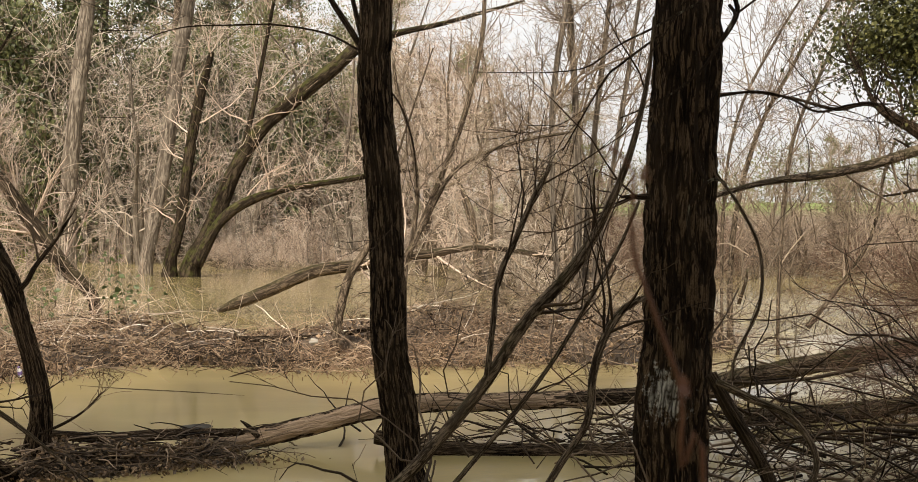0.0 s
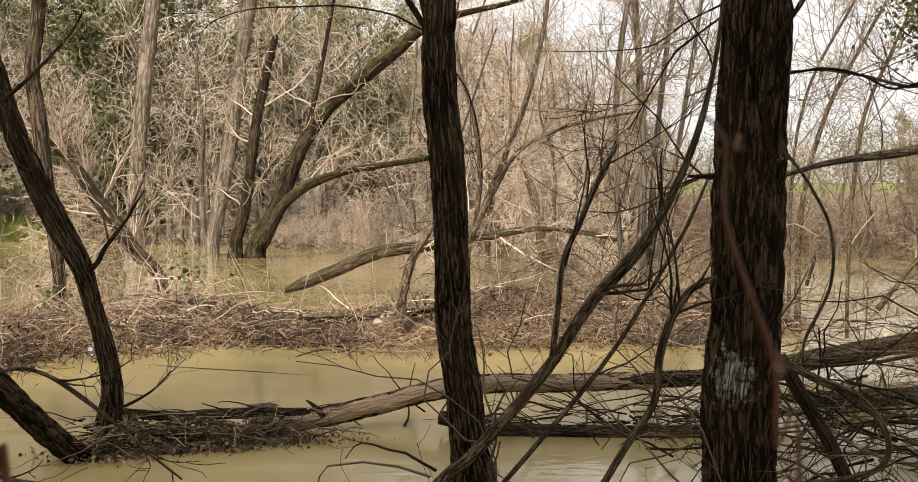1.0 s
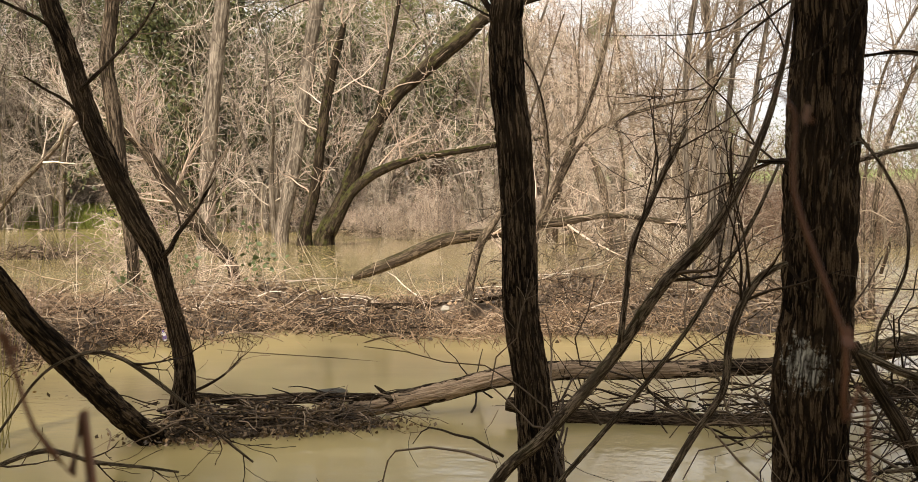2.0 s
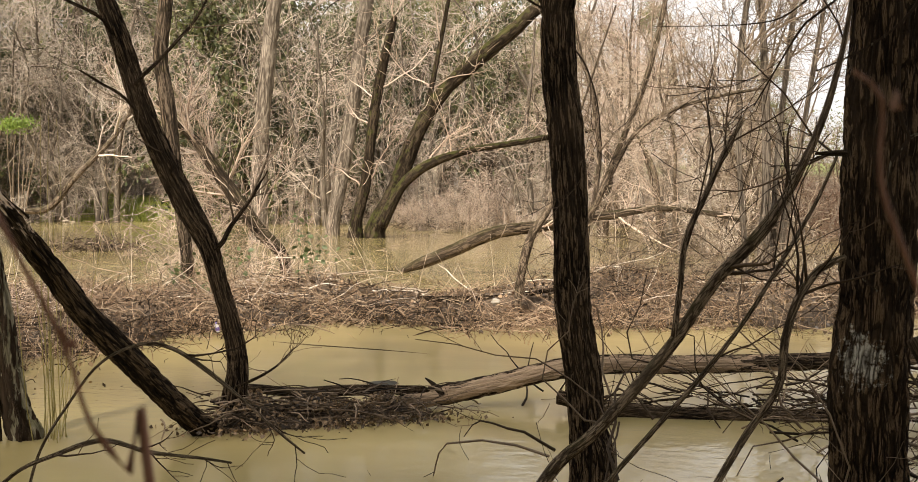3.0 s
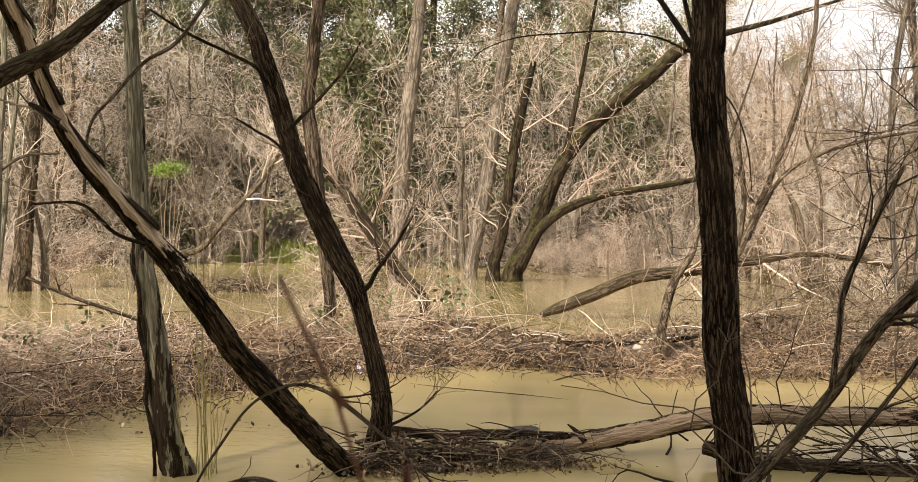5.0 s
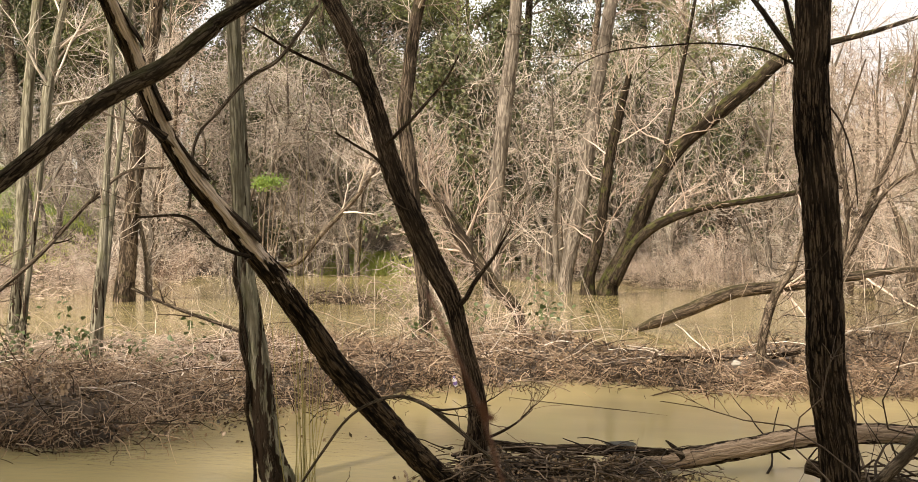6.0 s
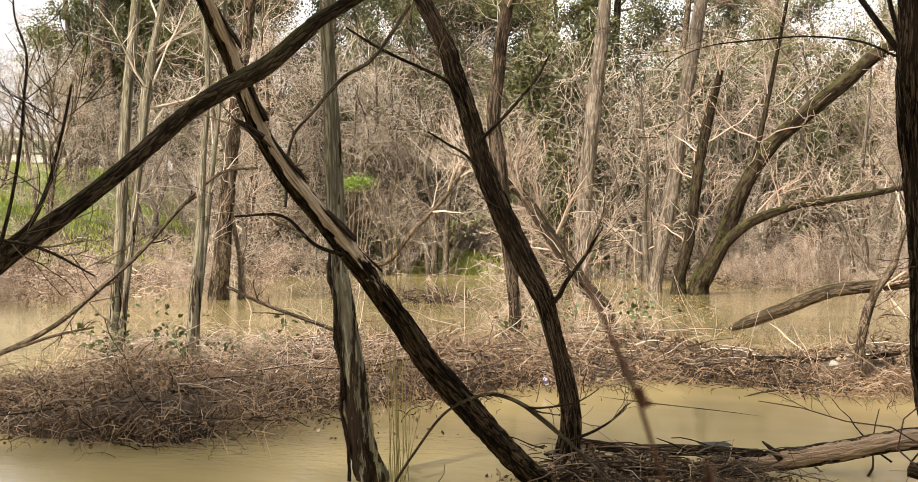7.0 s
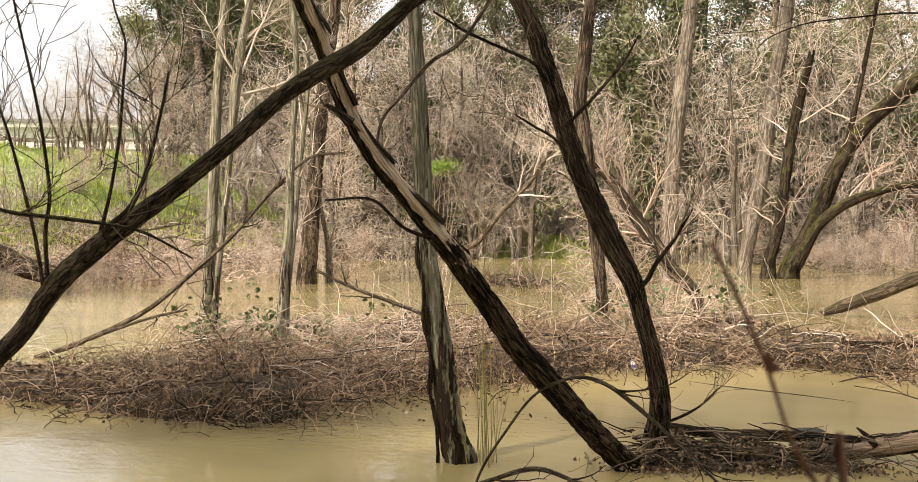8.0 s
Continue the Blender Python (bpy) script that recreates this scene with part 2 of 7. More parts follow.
def ground_material():
    m, nt, bsdf = material("bank_soil")
    vec = stretched(nt, "Object", (1, 1, 1))
    big = noise_tex(nt, vec, 0.55, 5, 0.65)
    small = noise_tex(nt, vec, 11.0, 7, 0.75)
    wet = ramp(nt, small, (0.3, (0.014, 0.009, 0.005)), (0.55, (0.045, 0.029, 0.017)), (0.75, (0.11, 0.074, 0.044)))
    dry = ramp(nt, small, (0.3, (0.035, 0.023, 0.014)), (0.5, (0.105, 0.072, 0.045)), (0.72, (0.24, 0.172, 0.112)))
    grass = ramp(nt, small, (0.3, (0.10, 0.14, 0.025)), (0.7, (0.22, 0.30, 0.06)))
    sep = nt.nodes.new("ShaderNodeSeparateXYZ")
    nt.links.new(vec, sep.inputs[0])
    soil = mixed(nt, ramp(nt, maths(nt, 'ADD', sep.outputs["Z"], maths(nt, 'MULTIPLY', big, 0.3)), (0.25, (0, 0, 0)), (0.5, (1, 1, 1))), wet, dry)
    high = maths(nt, 'ADD', maths(nt, 'MULTIPLY', sep.outputs["Z"], 0.35), maths(nt, 'MULTIPLY_ADD', big, 1.2, -1.05))
    nt.links.new(mixed(nt, ramp(nt, high, (0.15, (0, 0, 0)), (0.5, (1, 1, 1))), soil, grass), bsdf.inputs["Base Color"])
    bsdf.inputs["Roughness"].default_value = 0.9
    bumped(nt, bsdf, small, 0.8, 0.06)
    return m


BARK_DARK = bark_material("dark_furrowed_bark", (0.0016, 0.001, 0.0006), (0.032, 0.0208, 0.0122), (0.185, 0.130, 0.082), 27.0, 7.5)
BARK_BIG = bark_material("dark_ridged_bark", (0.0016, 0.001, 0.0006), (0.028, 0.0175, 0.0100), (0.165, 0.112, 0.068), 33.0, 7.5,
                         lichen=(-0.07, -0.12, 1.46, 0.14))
BARK_PALE = bark_material("pale_grey_bark", (0.085, 0.072, 0.048), (0.18, 0.160, 0.110), (0.34, 0.305, 0.225), 8.0, 2.6, moss=0.3, relief=0.008, torn=(1.7, (0.012, 0.008, 0.005)))
BLEACHED = bark_material("bleached_dead_wood", (0.30, 0.29, 0.27), (0.58, 0.57, 0.55), (0.74, 0.73, 0.70), 9.0, 2.0)
BARK_FAR = bark_material("pale_brown_bark", (0.05, 0.039, 0.029), (0.155, 0.125, 0.095), (0.30, 0.252, 0.20), 13.0, 2.2)
BARK_MOSS = bark_material("mossy_brown_bark", (0.006, 0.004, 0.0022), (0.027, 0.019, 0.012), (0.078, 0.058, 0.038), 12.0, 3.0, moss=0.4, moss_colour=(0.075, 0.080, 0.02))
BARK_BRANCH = bark_material("brown_branch_bark", (0.012, 0.0082, 0.005), (0.095, 0.069, 0.047), (0.30, 0.232, 0.168), 9.0, 15.0, moss=0.3, moss_colour=(0.055, 0.052, 0.016), relief=0.006)
BARK_LIMB = bark_material("brown_limb_bark", (0.006, 0.0042, 0.0026), (0.058, 0.041, 0.027), (0.20, 0.150, 0.104), 13.0, 4.0, moss=0.3, moss_colour=(0.060, 0.058, 0.018))
BARK_LEANING = bark_material("dark_mossy_bark", (0.006, 0.004, 0.0024), (0.060, 0.044, 0.029), (0.17, 0.128, 0.086), 11.0, 16.0, moss=0.5, moss_colour=(0.075, 0.070, 0.024), relief=0.008)
BARK_PEELED = peeled_material("peeling_bark", 2.15, 4.9, 0.46, 0.76, (0.002, 0.0013, 0.0008), (0.026, 0.017, 0.010), (0.14, 0.097, 0.06), (0.74, 0.58, 0.435))
# the log's pale strip is bare wood plus its lit upper side, painted in
BARK_LOG = peeled_material("lit_top_log", -0.6, 2.9, 0.30, 0.66, (0.003, 0.002, 0.0012), (0.048, 0.033, 0.021), (0.20, 0.148, 0.10), (0.40, 0.288, 0.195))
TWIG_PALE = twig_material("pale_bare_twigs", (0.10, 0.076, 0.055), (0.45, 0.365, 0.285), (0.72, 0.625, 0.52), (0.22, 0.168, 0.125))
TWIG_FAR = twig_material("grey_brown_twigs", (0.075, 0.056, 0.041), (0.39, 0.314, 0.246), (0.66, 0.565, 0.465), (0.18, 0.138, 0.104))
TWIG_PINK = twig_material("reddish_bare_twigs", (0.12, 0.081, 0.060), (0.46, 0.345, 0.265), (0.68, 0.55, 0.445), (0.24, 0.17, 0.128))
TWIG_MID = twig_material("mid_brown_twigs", (0.07, 0.050, 0.034), (0.20, 0.150, 0.108), (0.38, 0.30, 0.22), (0.12, 0.087, 0.06))
TWIG_RED = twig_material("dull_red_twigs", (0.05, 0.027, 0.018), (0.13, 0.075, 0.05), (0.20, 0.13, 0.09))
TWIG_BROWN = twig_material("brown_bare_twigs", (0.012, 0.0082, 0.0052), (0.065, 0.045, 0.029), (0.25, 0.185, 0.13), (0.03, 0.02, 0.013))
TWIG_DARK = twig_material("dark_wet_twigs", (0.010, 0.0065, 0.004), (0.030, 0.019, 0.011), (0.085, 0.056, 0.034))
BRAMBLE = twig_material("dead_bramble_stems", (0.035, 0.021, 0.012), (0.24, 0.155, 0.097), (0.53, 0.40, 0.28), (0.10, 0.060, 0.037), (0.35, 0.243, 0.162))
REED = twig_material("dry_green_stems", (0.20, 0.17, 0.06), (0.30, 0.25, 0.10))
LITTER_WET = leaf_material("wet_dead_leaves", 0.0, (0.02, 0.013, 0.008), (0.05, 0.032, 0.018), (0.10, 0.066, 0.038))
STRAW = leaf_material("dead_grass", 0.25, (0.20, 0.135, 0.088), (0.42, 0.31, 0.215), (0.58, 0.45, 0.33))
LITTER = leaf_material("dead_leaves", 0.0, (0.020, 0.013, 0.008), (0.11, 0.070, 0.040), (0.27, 0.184, 0.112), (0.05, 0.032, 0.019))
RED_LEAF = leaf_material("withered_red_leaves", 0.2, (0.11, 0.040, 0.018), (0.19, 0.076, 0.033))
LEAF_DARK = leaf_material("dark_evergreen_leaves", 0.15, (0.034, 0.040, 0.016), (0.068, 0.076, 0.029), (0.125, 0.130, 0.052))
LEAF_LIGHT = leaf_material("olive_evergreen_leaves", 0.25, (0.075, 0.088, 0.030), (0.14, 0.15, 0.05), (0.21, 0.205, 0.08))
LEAF_OAK = leaf_material("oak_leaves", 0.2, (0.026, 0.029, 0.010), (0.062, 0.065, 0.021), (0.13, 0.125, 0.042))
LEAF_BRAMBLE = leaf_material("bramble_leaves", 0.25, (0.045, 0.062, 0.022), (0.08, 0.105, 0.036), (0.12, 0.14, 0.055))
# brightened green: the sun on the far bush's top is in this colour
LEAF_LIME = leaf_material("sunlit_green_leaves", 0.3, (0.10, 0.16, 0.03), (0.17, 0.25, 0.045), (0.24, 0.31, 0.07))
GRASS = leaf_material("bright_grass", 0.3, (0.20, 0.24, 0.05), (0.31, 0.36, 0.08), (0.42, 0.44, 0.13))
WATER = water_material()
SOIL = ground_material()


# ---------------------------------------------------------------- mesh helpers
def spline(points, step):
    """Even points along a smooth curve through control points of (x, y, z, radius)."""
    p = np.array(points, float)
    p = np.vstack([2 * p[0] - p[1], p, 2 * p[-1] - p[-2]])
    out = []
    for i in range(1, len(p) - 2):
        n = max(2, int(np.linalg.norm(p[i + 1, :3] - p[i, :3]) / step))
        s = np.linspace(0, 1, n, endpoint=False)[:, None]
        a, b, c, d = p[i - 1], p[i], p[i + 1], p[i + 2]
        out.append(0.5 * (2 * b + (c - a) * s + (2 * a - 5 * b + 4 * c - d) * s ** 2 + (3 * b - a - 3 * c + d) * s ** 3))
    q = np.vstack(out + [p[-2][None]])
    q[:, 3] = np.maximum(q[:, 3], 0.0008)
    return q


def wavy(u, v, nu, nv, seed):
    """Smooth noise in 0..1, periodic in u (0..1) with nu cells; v in metres with nv cells a metre."""
    rng = np.random.RandomState(seed)
    rows = int(v.max() * nv) + 3
    g = rng.rand(rows, nu)
    x, y = (u % 1.0) * nu, v * nv
    i, j = np.floor(x).astype(int), np.floor(y).astype(int)
    fx, fy = x - i, y - j
    fx, fy = fx * fx * (3 - 2 * fx), fy * fy * (3 - 2 * fy)
    i0, i1, j0, j1 = i % nu, (i + 1) % nu, np.clip(j, 0, rows - 1), np.clip(j + 1, 0, rows - 1)
    return (g[j0, i0] * (1 - fx) + g[j0, i1] * fx) * (1 - fy) + (g[j1, i0] * (1 - fx) + g[j1, i1] * fx) * fy


def mesh_from(name, verts, faces, uvs=None, smooth=True):
    me = bpy.data.meshes.new(name)
    n, k = faces.shape
    me.vertices.add(len(verts))
    me.vertices.foreach_set("co", np.ascontiguousarray(verts, dtype=np.float32).ravel())
    me.loops.add(n * k)
    me.loops.foreach_set("vertex_index", np.ascontiguousarray(faces, dtype=np.int32).ravel())
    me.polygons.add(n)
    me.polygons.foreach_set("loop_start", np.arange(0, n * k, k, dtype=np.int32))
    me.polygons.foreach_set("loop_total", np.full(n, k, dtype=np.int32))
    if smooth:
        me.polygons.foreach_set("use_smooth", np.ones(n, dtype=bool))
    if uvs is not None:
        layer = me.uv_layers.new(name="UVMap")
        layer.data.foreach_set("uv", np.ascontiguousarray(uvs, dtype=np.float32).ravel())
    me.update(calc_edges=True)
    me.validate()
    return me


def stem_mesh(name, points, sides=20, step=0.05, rough=0.06, furrows=14, lumps=0.05, seed=1, origin=(0, 0, 0), broken=0.0, along=7.0):
    """A stem with furrowed bark. Turn 0 of its surface faces away from the walk, turn 0.5 towards it."""
    q = spline(points, step)
    c, r = q[:, :3], q[:, 3]
    t = np.gradient(c, axis=0)
    t /= np.linalg.norm(t, axis=1)[:, None]
    ref = np.array([c[:, 0].mean(), c[:, 1].mean(), 0.0])
    ref /= np.linalg.norm(ref) + 1e-9
    e = ref - t * (t @ ref)[:, None]
    e /= np.linalg.norm(e, axis=1)[:, None]
    f = np.cross(t, e)
    v = np.concatenate([[0], np.cumsum(np.linalg.norm(np.diff(c, axis=0), axis=1))])
    u = np.arange(sides + 1) / sides
    U, V = np.meshgrid(u, v)
    W = U + (wavy(U, V, max(3, furrows // 2), along * 2, seed + 5) - 0.5) * 0.9 / furrows
    crack = np.maximum((1 - np.abs(2 * wavy(W, V, furrows, along, seed) - 1)) ** 3, 0.7 * (1 - np.abs(2 * wavy(W, V, furrows * 2, along * 2, seed + 4) - 1)) ** 4)
    fine = wavy(U, V, furrows * 3, 22.0, seed + 1)
    lump = wavy(U, V, 3, 2.5, seed + 2)
    R = r[:, None] * (1 + rough * (0.35 - 1.3 * crack + 0.5 * (fine - 0.5)) + lumps * 2 * (lump - 0.5))
    if broken:
        top = V > v[-1] - broken * wavy(U, V * 0, 9, 1.0, seed + 3)
        R = np.where(top, R * 0.35, R)
    A = U * 2 * np.pi
    P = c[:, None] + R[..., None] * (np.cos(A)[..., None] * e[:, None] + np.sin(A)[..., None] * f[:, None])
    m, k = len(v), sides + 1
    verts = np.vstack([P.reshape(-1, 3), c[:1] - t[:1] * r[0] * 0.2, c[-1:] + t[-1:] * r[-1] * 0.5]) - np.array(origin)
    ii, jj = np.meshgrid(np.arange(m - 1), np.arange(sides), indexing="ij")
    a = (ii * k + jj).ravel()
    faces = np.stack([a, a + 1, a + k + 1, a + k], 1)
    uv = np.stack([U.ravel(), V.ravel()], 1)
    j = np.arange(sides)
    last = (m - 1) * k
    mid0, mid1 = m * k, m * k + 1
    faces3 = np.vstack([np.stack([j + 1, j, np.full(sides, mid0)], 1), np.stack([last + j, last + j + 1, np.full(sides, mid1)], 1)])
    uv = np.vstack([uv, [[0.5, 0]], [[0.5, v[-1]]]])
    tri = np.vstack([faces[:, [0, 1, 2]], faces[:, [0, 2, 3]], faces3])
    me = mesh_from(name, verts, tri, uv[tri.ravel()])
    deep = me.attributes.new("crack", 'FLOAT', 'POINT')
    deep.data.foreach_set("value", np.concatenate([crack.ravel(), [0.0, 0.0]]).astype(np.float32))
    return me


def tubes(P, R, sides=3):
    """Many thin stems at once: P (m, n, 3) points, R (m, n) radii; gives vertices and quads."""
    m, n, _ = P.shape
    t = np.gradient(P, axis=1)
    t /= np.linalg.norm(t, axis=2, keepdims=True) + 1e-9
    d = P[:, -1] - P[:, 0]
    ref = np.where(np.abs(d[:, 2:3]) > 0.8 * np.linalg.norm(d, axis=1, keepdims=True), [[1.0, 0.13, 0.0]], [[0.07, 0.1, 1.0]])[:, None]
    e = np.cross(t, ref)
    e /= np.linalg.norm(e, axis=2, keepdims=True) + 1e-9
    f = np.cross(t, e)
    a = np.arange(sides) * 2 * np.pi / sides
    V = P[:, :, None] + R[:, :, None, None] * (np.cos(a)[None, None, :, None] * e[:, :, None] + np.sin(a)[None, None, :, None] * f[:, :, None])
    base = (np.arange(m) * n * sides)[:, None, None]
    i = (np.arange(n - 1) * sides)[None, :, None]
    j = np.arange(sides)[None, None, :]
    j2 = (j + 1) % sides
    quads = np.stack([base + i + j, base + i + j2, base + i + sides + j2, base + i + sides + j], -1).reshape(-1, 4)
    return V.reshape(-1, 3), quads


def joined(sets):
    vs, fs, off = [], [], 0
    for v, f in sets:
        vs.append(v)
        fs.append(f + off)
        off += len(v)
    return np.vstack(vs), np.vstack(fs)


def sprout(rng, P, R, per, length, ratio, spread, n=4, lift=0.1, s0=0.2, s1=1.0, wander=0.18, rmin=0.0012, flat=1.0, rmax=0.05):
    """Side shoots along each of the stems P, R."""
    m, k, _ = P.shape
    par = np.repeat(np.arange(m), per)
    s = rng.uniform(s0, s1, len(par)) * (k - 1)
    i = np.minimum(s.astype(int), k - 2)
    fr = (s - i)[:, None]
    p0 = P[par, i] * (1 - fr) + P[par, i + 1] * fr
    r0 = np.maximum((R[par, i] * (1 - fr[:, 0]) + R[par, i + 1] * fr[:, 0]) * ratio, rmin)
    r0 = np.minimum(r0, rmax)
    t = P[par, i + 1] - P[par, i]
    t /= np.linalg.norm(t, axis=1)[:, None] + 1e-9
    side = rng.normal(size=(len(par), 3)) * [1, 1, flat]
    side -= t * (side * t).sum(1)[:, None]
    side /= np.linalg.norm(side, axis=1)[:, None] + 1e-9
    ang = np.radians(rng.uniform(spread * 0.5, spread * 1.3, len(par)))[:, None]
    d = t * np.cos(ang) + side * np.sin(ang)
    L = rng.uniform(*length, len(par)) * (1 - 0.45 * s / (k - 1))
    return shoots(rng, p0, d, L, r0, n, lift, wander, rmin)


def shoots(rng, p0, d, L, r0, n=4, lift=0.1, wander=0.18, rmin=0.0012):
    """Stems from the points p0 in the directions d, L long."""
    m = len(p0)
    P = np.empty((m, n, 3))
    P[:, 0] = p0
    cur = d.copy()
    for i in range(1, n):
        cur = cur + rng.normal(size=(m, 3)) * wander + [0, 0, lift]
        cur /= np.linalg.norm(cur, axis=1)[:, None] + 1e-9
        P[:, i] = P[:, i - 1] + cur * (L / (n - 1))[:, None]
    R = np.maximum(r0[:, None] * np.linspace(1, 0.35, n)[None], rmin)
    return P, R


def leaf_quads(rng, centres, size, droop=0.4):
    """Small folded leaves (two quads each, bent along the middle) at the centres."""
    m = len(centres)
    a = rng.normal(size=(m, 3))
    a[:, 2] -= droop
    a /= np.linalg.norm(a, axis=1)[:, None]
    b = np.cross(a, rng.normal(size=(m, 3)))
    b /= np.linalg.norm(b, axis=1)[:, None] + 1e-9
    c = np.cross(a, b)
    L = rng.uniform(size[0], size[1], m)[:, None]
    W = L * rng.uniform(0.28, 0.42, m)[:, None]
    base, tip = centres - a * L / 2, centres + a * L / 2
    mid = centres + c * W * 0.35
    V = np.stack([base, mid + b * W - c * W * 0.35, tip, mid - b * W - c * W * 0.35], 1)
    f = np.arange(m)[:, None] * 4
    return V.reshape(-1, 3), np.hstack([f, f + 1, f + 2, f + 3])


def thing(name, base, label, category, group=""):
    ob = new(name)
    ob.empty_display_size = 0.1
    ob.location = base
    return tagged(ob, label, category, group)


def part(name, me, mat, parent, label="", kind=""):
    me.materials.append(mat)
    ob = new(name, me)
    ob.parent = parent
    return tagged(ob, label, kind=kind)


def single(name, me, mat, base, label, category, group="", kind=""):
    me.materials.append(mat)
    ob = new(name, me)
    ob.location = base
    return tagged(ob, label, category, group, kind)


def extended(points, up, turn=(0, 0), taper=0.5):
    """The stem carried on upward by up metres, bending by turn."""
    x, y, z, r = points[-1]
    px, py, pz, _ = points[-2]
    d = Vector((x - px, y - py, z - pz)).normalized()
    mid = (x + d.x * up * 0.5 + turn[0] * 0.3, y + d.y * up * 0.5 + turn[1] * 0.3, z + max(d.z, 0.3) * up * 0.5, r * (1 + taper) / 2)
    end = (x + d.x * up + turn[0], y + d.y * up + turn[1], z + max(d.z, 0.3) * up, r * taper)
    return [*points, mid, end]


# ---------------------------------------------------------------- setting: ground, water
def from_line(x, y, line):
    """Distance from the points to a bent line of (x, y, half width), in half widths."""
    best = np.full(x.shape, 1e9)
    for (ax, ay, aw), (bx, by, bw) in zip(line, line[1:]):
        dx, dy = bx - ax, by - ay
        s = np.clip(((x - ax) * dx + (y - ay) * dy) / (dx * dx + dy * dy), 0, 1)
        d = np.hypot(x - ax - s * dx, y - ay - s * dy) / (aw + (bw - aw) * s)
        best = np.minimum(best, d)
    return best


ISLAND = [(-24, 0.5, 1.0), (-16, 4.2, 1.0), (-11.5, 6.2, 1.0), (-8.9, 7.3, 0.95), (-7.6, 8.2, 1.3), (-6.5, 9.7, 1.7), (-5.55, 11.7, 1.7), (-3.5, 13.15, 1.4), (-1.2, 13.1, 1.4), (1.3, 13.7, 1.7), (2.5, 14.2, 0.9)]
SPUR = [(-9.0, 7.8, 1.1), (-7.2, 7.4, 0.9), (-5.9, 7.2, 0.55)]
REAR = [(-6.9, 9.4, 1.0), (-8.3, 10.4, 1.15), (-8.9, 10.7, 0.7)]
TAIL = [(-7.8, 11.2, 0.9), (-6.3, 12.5, 1.1), (-5.2, 13.4, 1.0)]


LATTICE = np.random.RandomState(77).rand(64, 64)


def patchy(x, y, cells, shift=0.0):
    """Smooth noise in 0..1 over the plan, with so many cells a metre."""
    u, v = (np.asarray(x, float) + 50 + shift) * cells, (np.asarray(y, float) + 50 + 1.7 * shift) * cells
    i, j = np.floor(u).astype(int), np.floor(v).astype(int)
    fx, fy = u - i, v - j
    fx, fy = fx * fx * (3 - 2 * fx), fy * fy * (3 - 2 * fy)
    a, b, c, d = LATTICE[i % 64, j % 64], LATTICE[(i + 1) % 64, j % 64], LATTICE[i % 64, (j + 1) % 64], LATTICE[(i + 1) % 64, (j + 1) % 64]
    return (a * (1 - fx) + b * fx) * (1 - fy) + (c * (1 - fx) + d * fx) * fy


def bar_distance(x, y):
    ragged = 0.34 * (patchy(x, y, 1.2) - 0.5) + 0.22 * (patchy(x, y, 3.7, 3) - 0.5)
    return np.minimum.reduce([from_line(x, y, line) for line in (ISLAND, SPUR, REAR, TAIL)]) + ragged


EDGE_B = [-180, -60, -40, -22, -10, 0, 8, 22, 34, 40, 47, 60, 180]
EDGE_D = [30, 30, 30, 36, 40, 43, 46, 50, 50, 44, 37, 30, 30]


def height(x, y):
    """Ground height: creek bed, brush-covered bar, far bank that climbs to a meadow, near bank."""
    x, y = np.asarray(x, float), np.asarray(y, float)
    lump = 0.11 * np.sin(x * 1.7 + 0.6 * y) * np.cos(y * 1.3 - 0.5 * x) + 0.06 * np.sin(x * 4.1 + 1.0) * np.sin(y * 3.7)
    h = -0.55 + lump
    bar = np.clip((1.2 - bar_distance(x, y)) / 0.6, 0, 1)
    heap = 0.20 * patchy(x, y, 0.9, 5) ** 1.5 + 0.13 * patchy(x, y, 2.6, 7) + 0.05 * patchy(x, y, 7.0, 9) - 0.16
    h = h + (0.72 - 0.10 * np.clip((-5.2 - x) / 2, 0, 1) + heap) * (bar * bar * (3 - 2 * bar))
    turn = np.degrees(np.arctan2(-x, y))
    d = np.hypot(x, y) - np.interp(turn, EDGE_B, EDGE_D) + 2.4 * (patchy(x, y, 0.21, 11) - 0.5) + 1.2 * (patchy(x, y, 0.7, 13) - 0.5)
    meadow = 1.2 + 3.2 * np.clip((turn - 30) / 10, 0, 1)
    rise = np.clip((d + 1.5) / 3.0, 0, 1) * 0.75 + np.clip(d / 14.0, 0, 1) * meadow + np.clip((d - 30) / 120, 0, 1) * 3
    near = np.clip((1.6 - y) / 1.6, 0, 1) * 0.78 + np.clip((-4 - y) / 30, 0, 1) * 2.0
    return h + rise + near


def grid_axis(lo, hi, fine_lo, fine_hi, fine, coarse):
    a = list(np.arange(fine_lo, fine_hi + 1e-6, fine))
    s, x = fine, fine_hi
    while x < hi:
        s = min(s * 1.25, coarse)
        x += s
        a.append(x)
    s, x = fine, fine_lo
    while x > lo:
        s = min(s * 1.25, coarse)
        x -= s
        a.insert(0, x)
    return np.array(a)


def sheet(name, xs, ys, zf):
    X, Y = np.meshgrid(xs, ys)
    Z = zf(X, Y)
    k = len(xs)
    ii, jj = np.meshgrid(np.arange(len(ys) - 1), np.arange(k - 1), indexing="ij")
    a = (ii * k + jj).ravel()
    return mesh_from(name, np.stack([X.ravel(), Y.ravel(), Z.ravel()], 1), np.stack([a, a + 1, a + k + 1, a + k], 1))


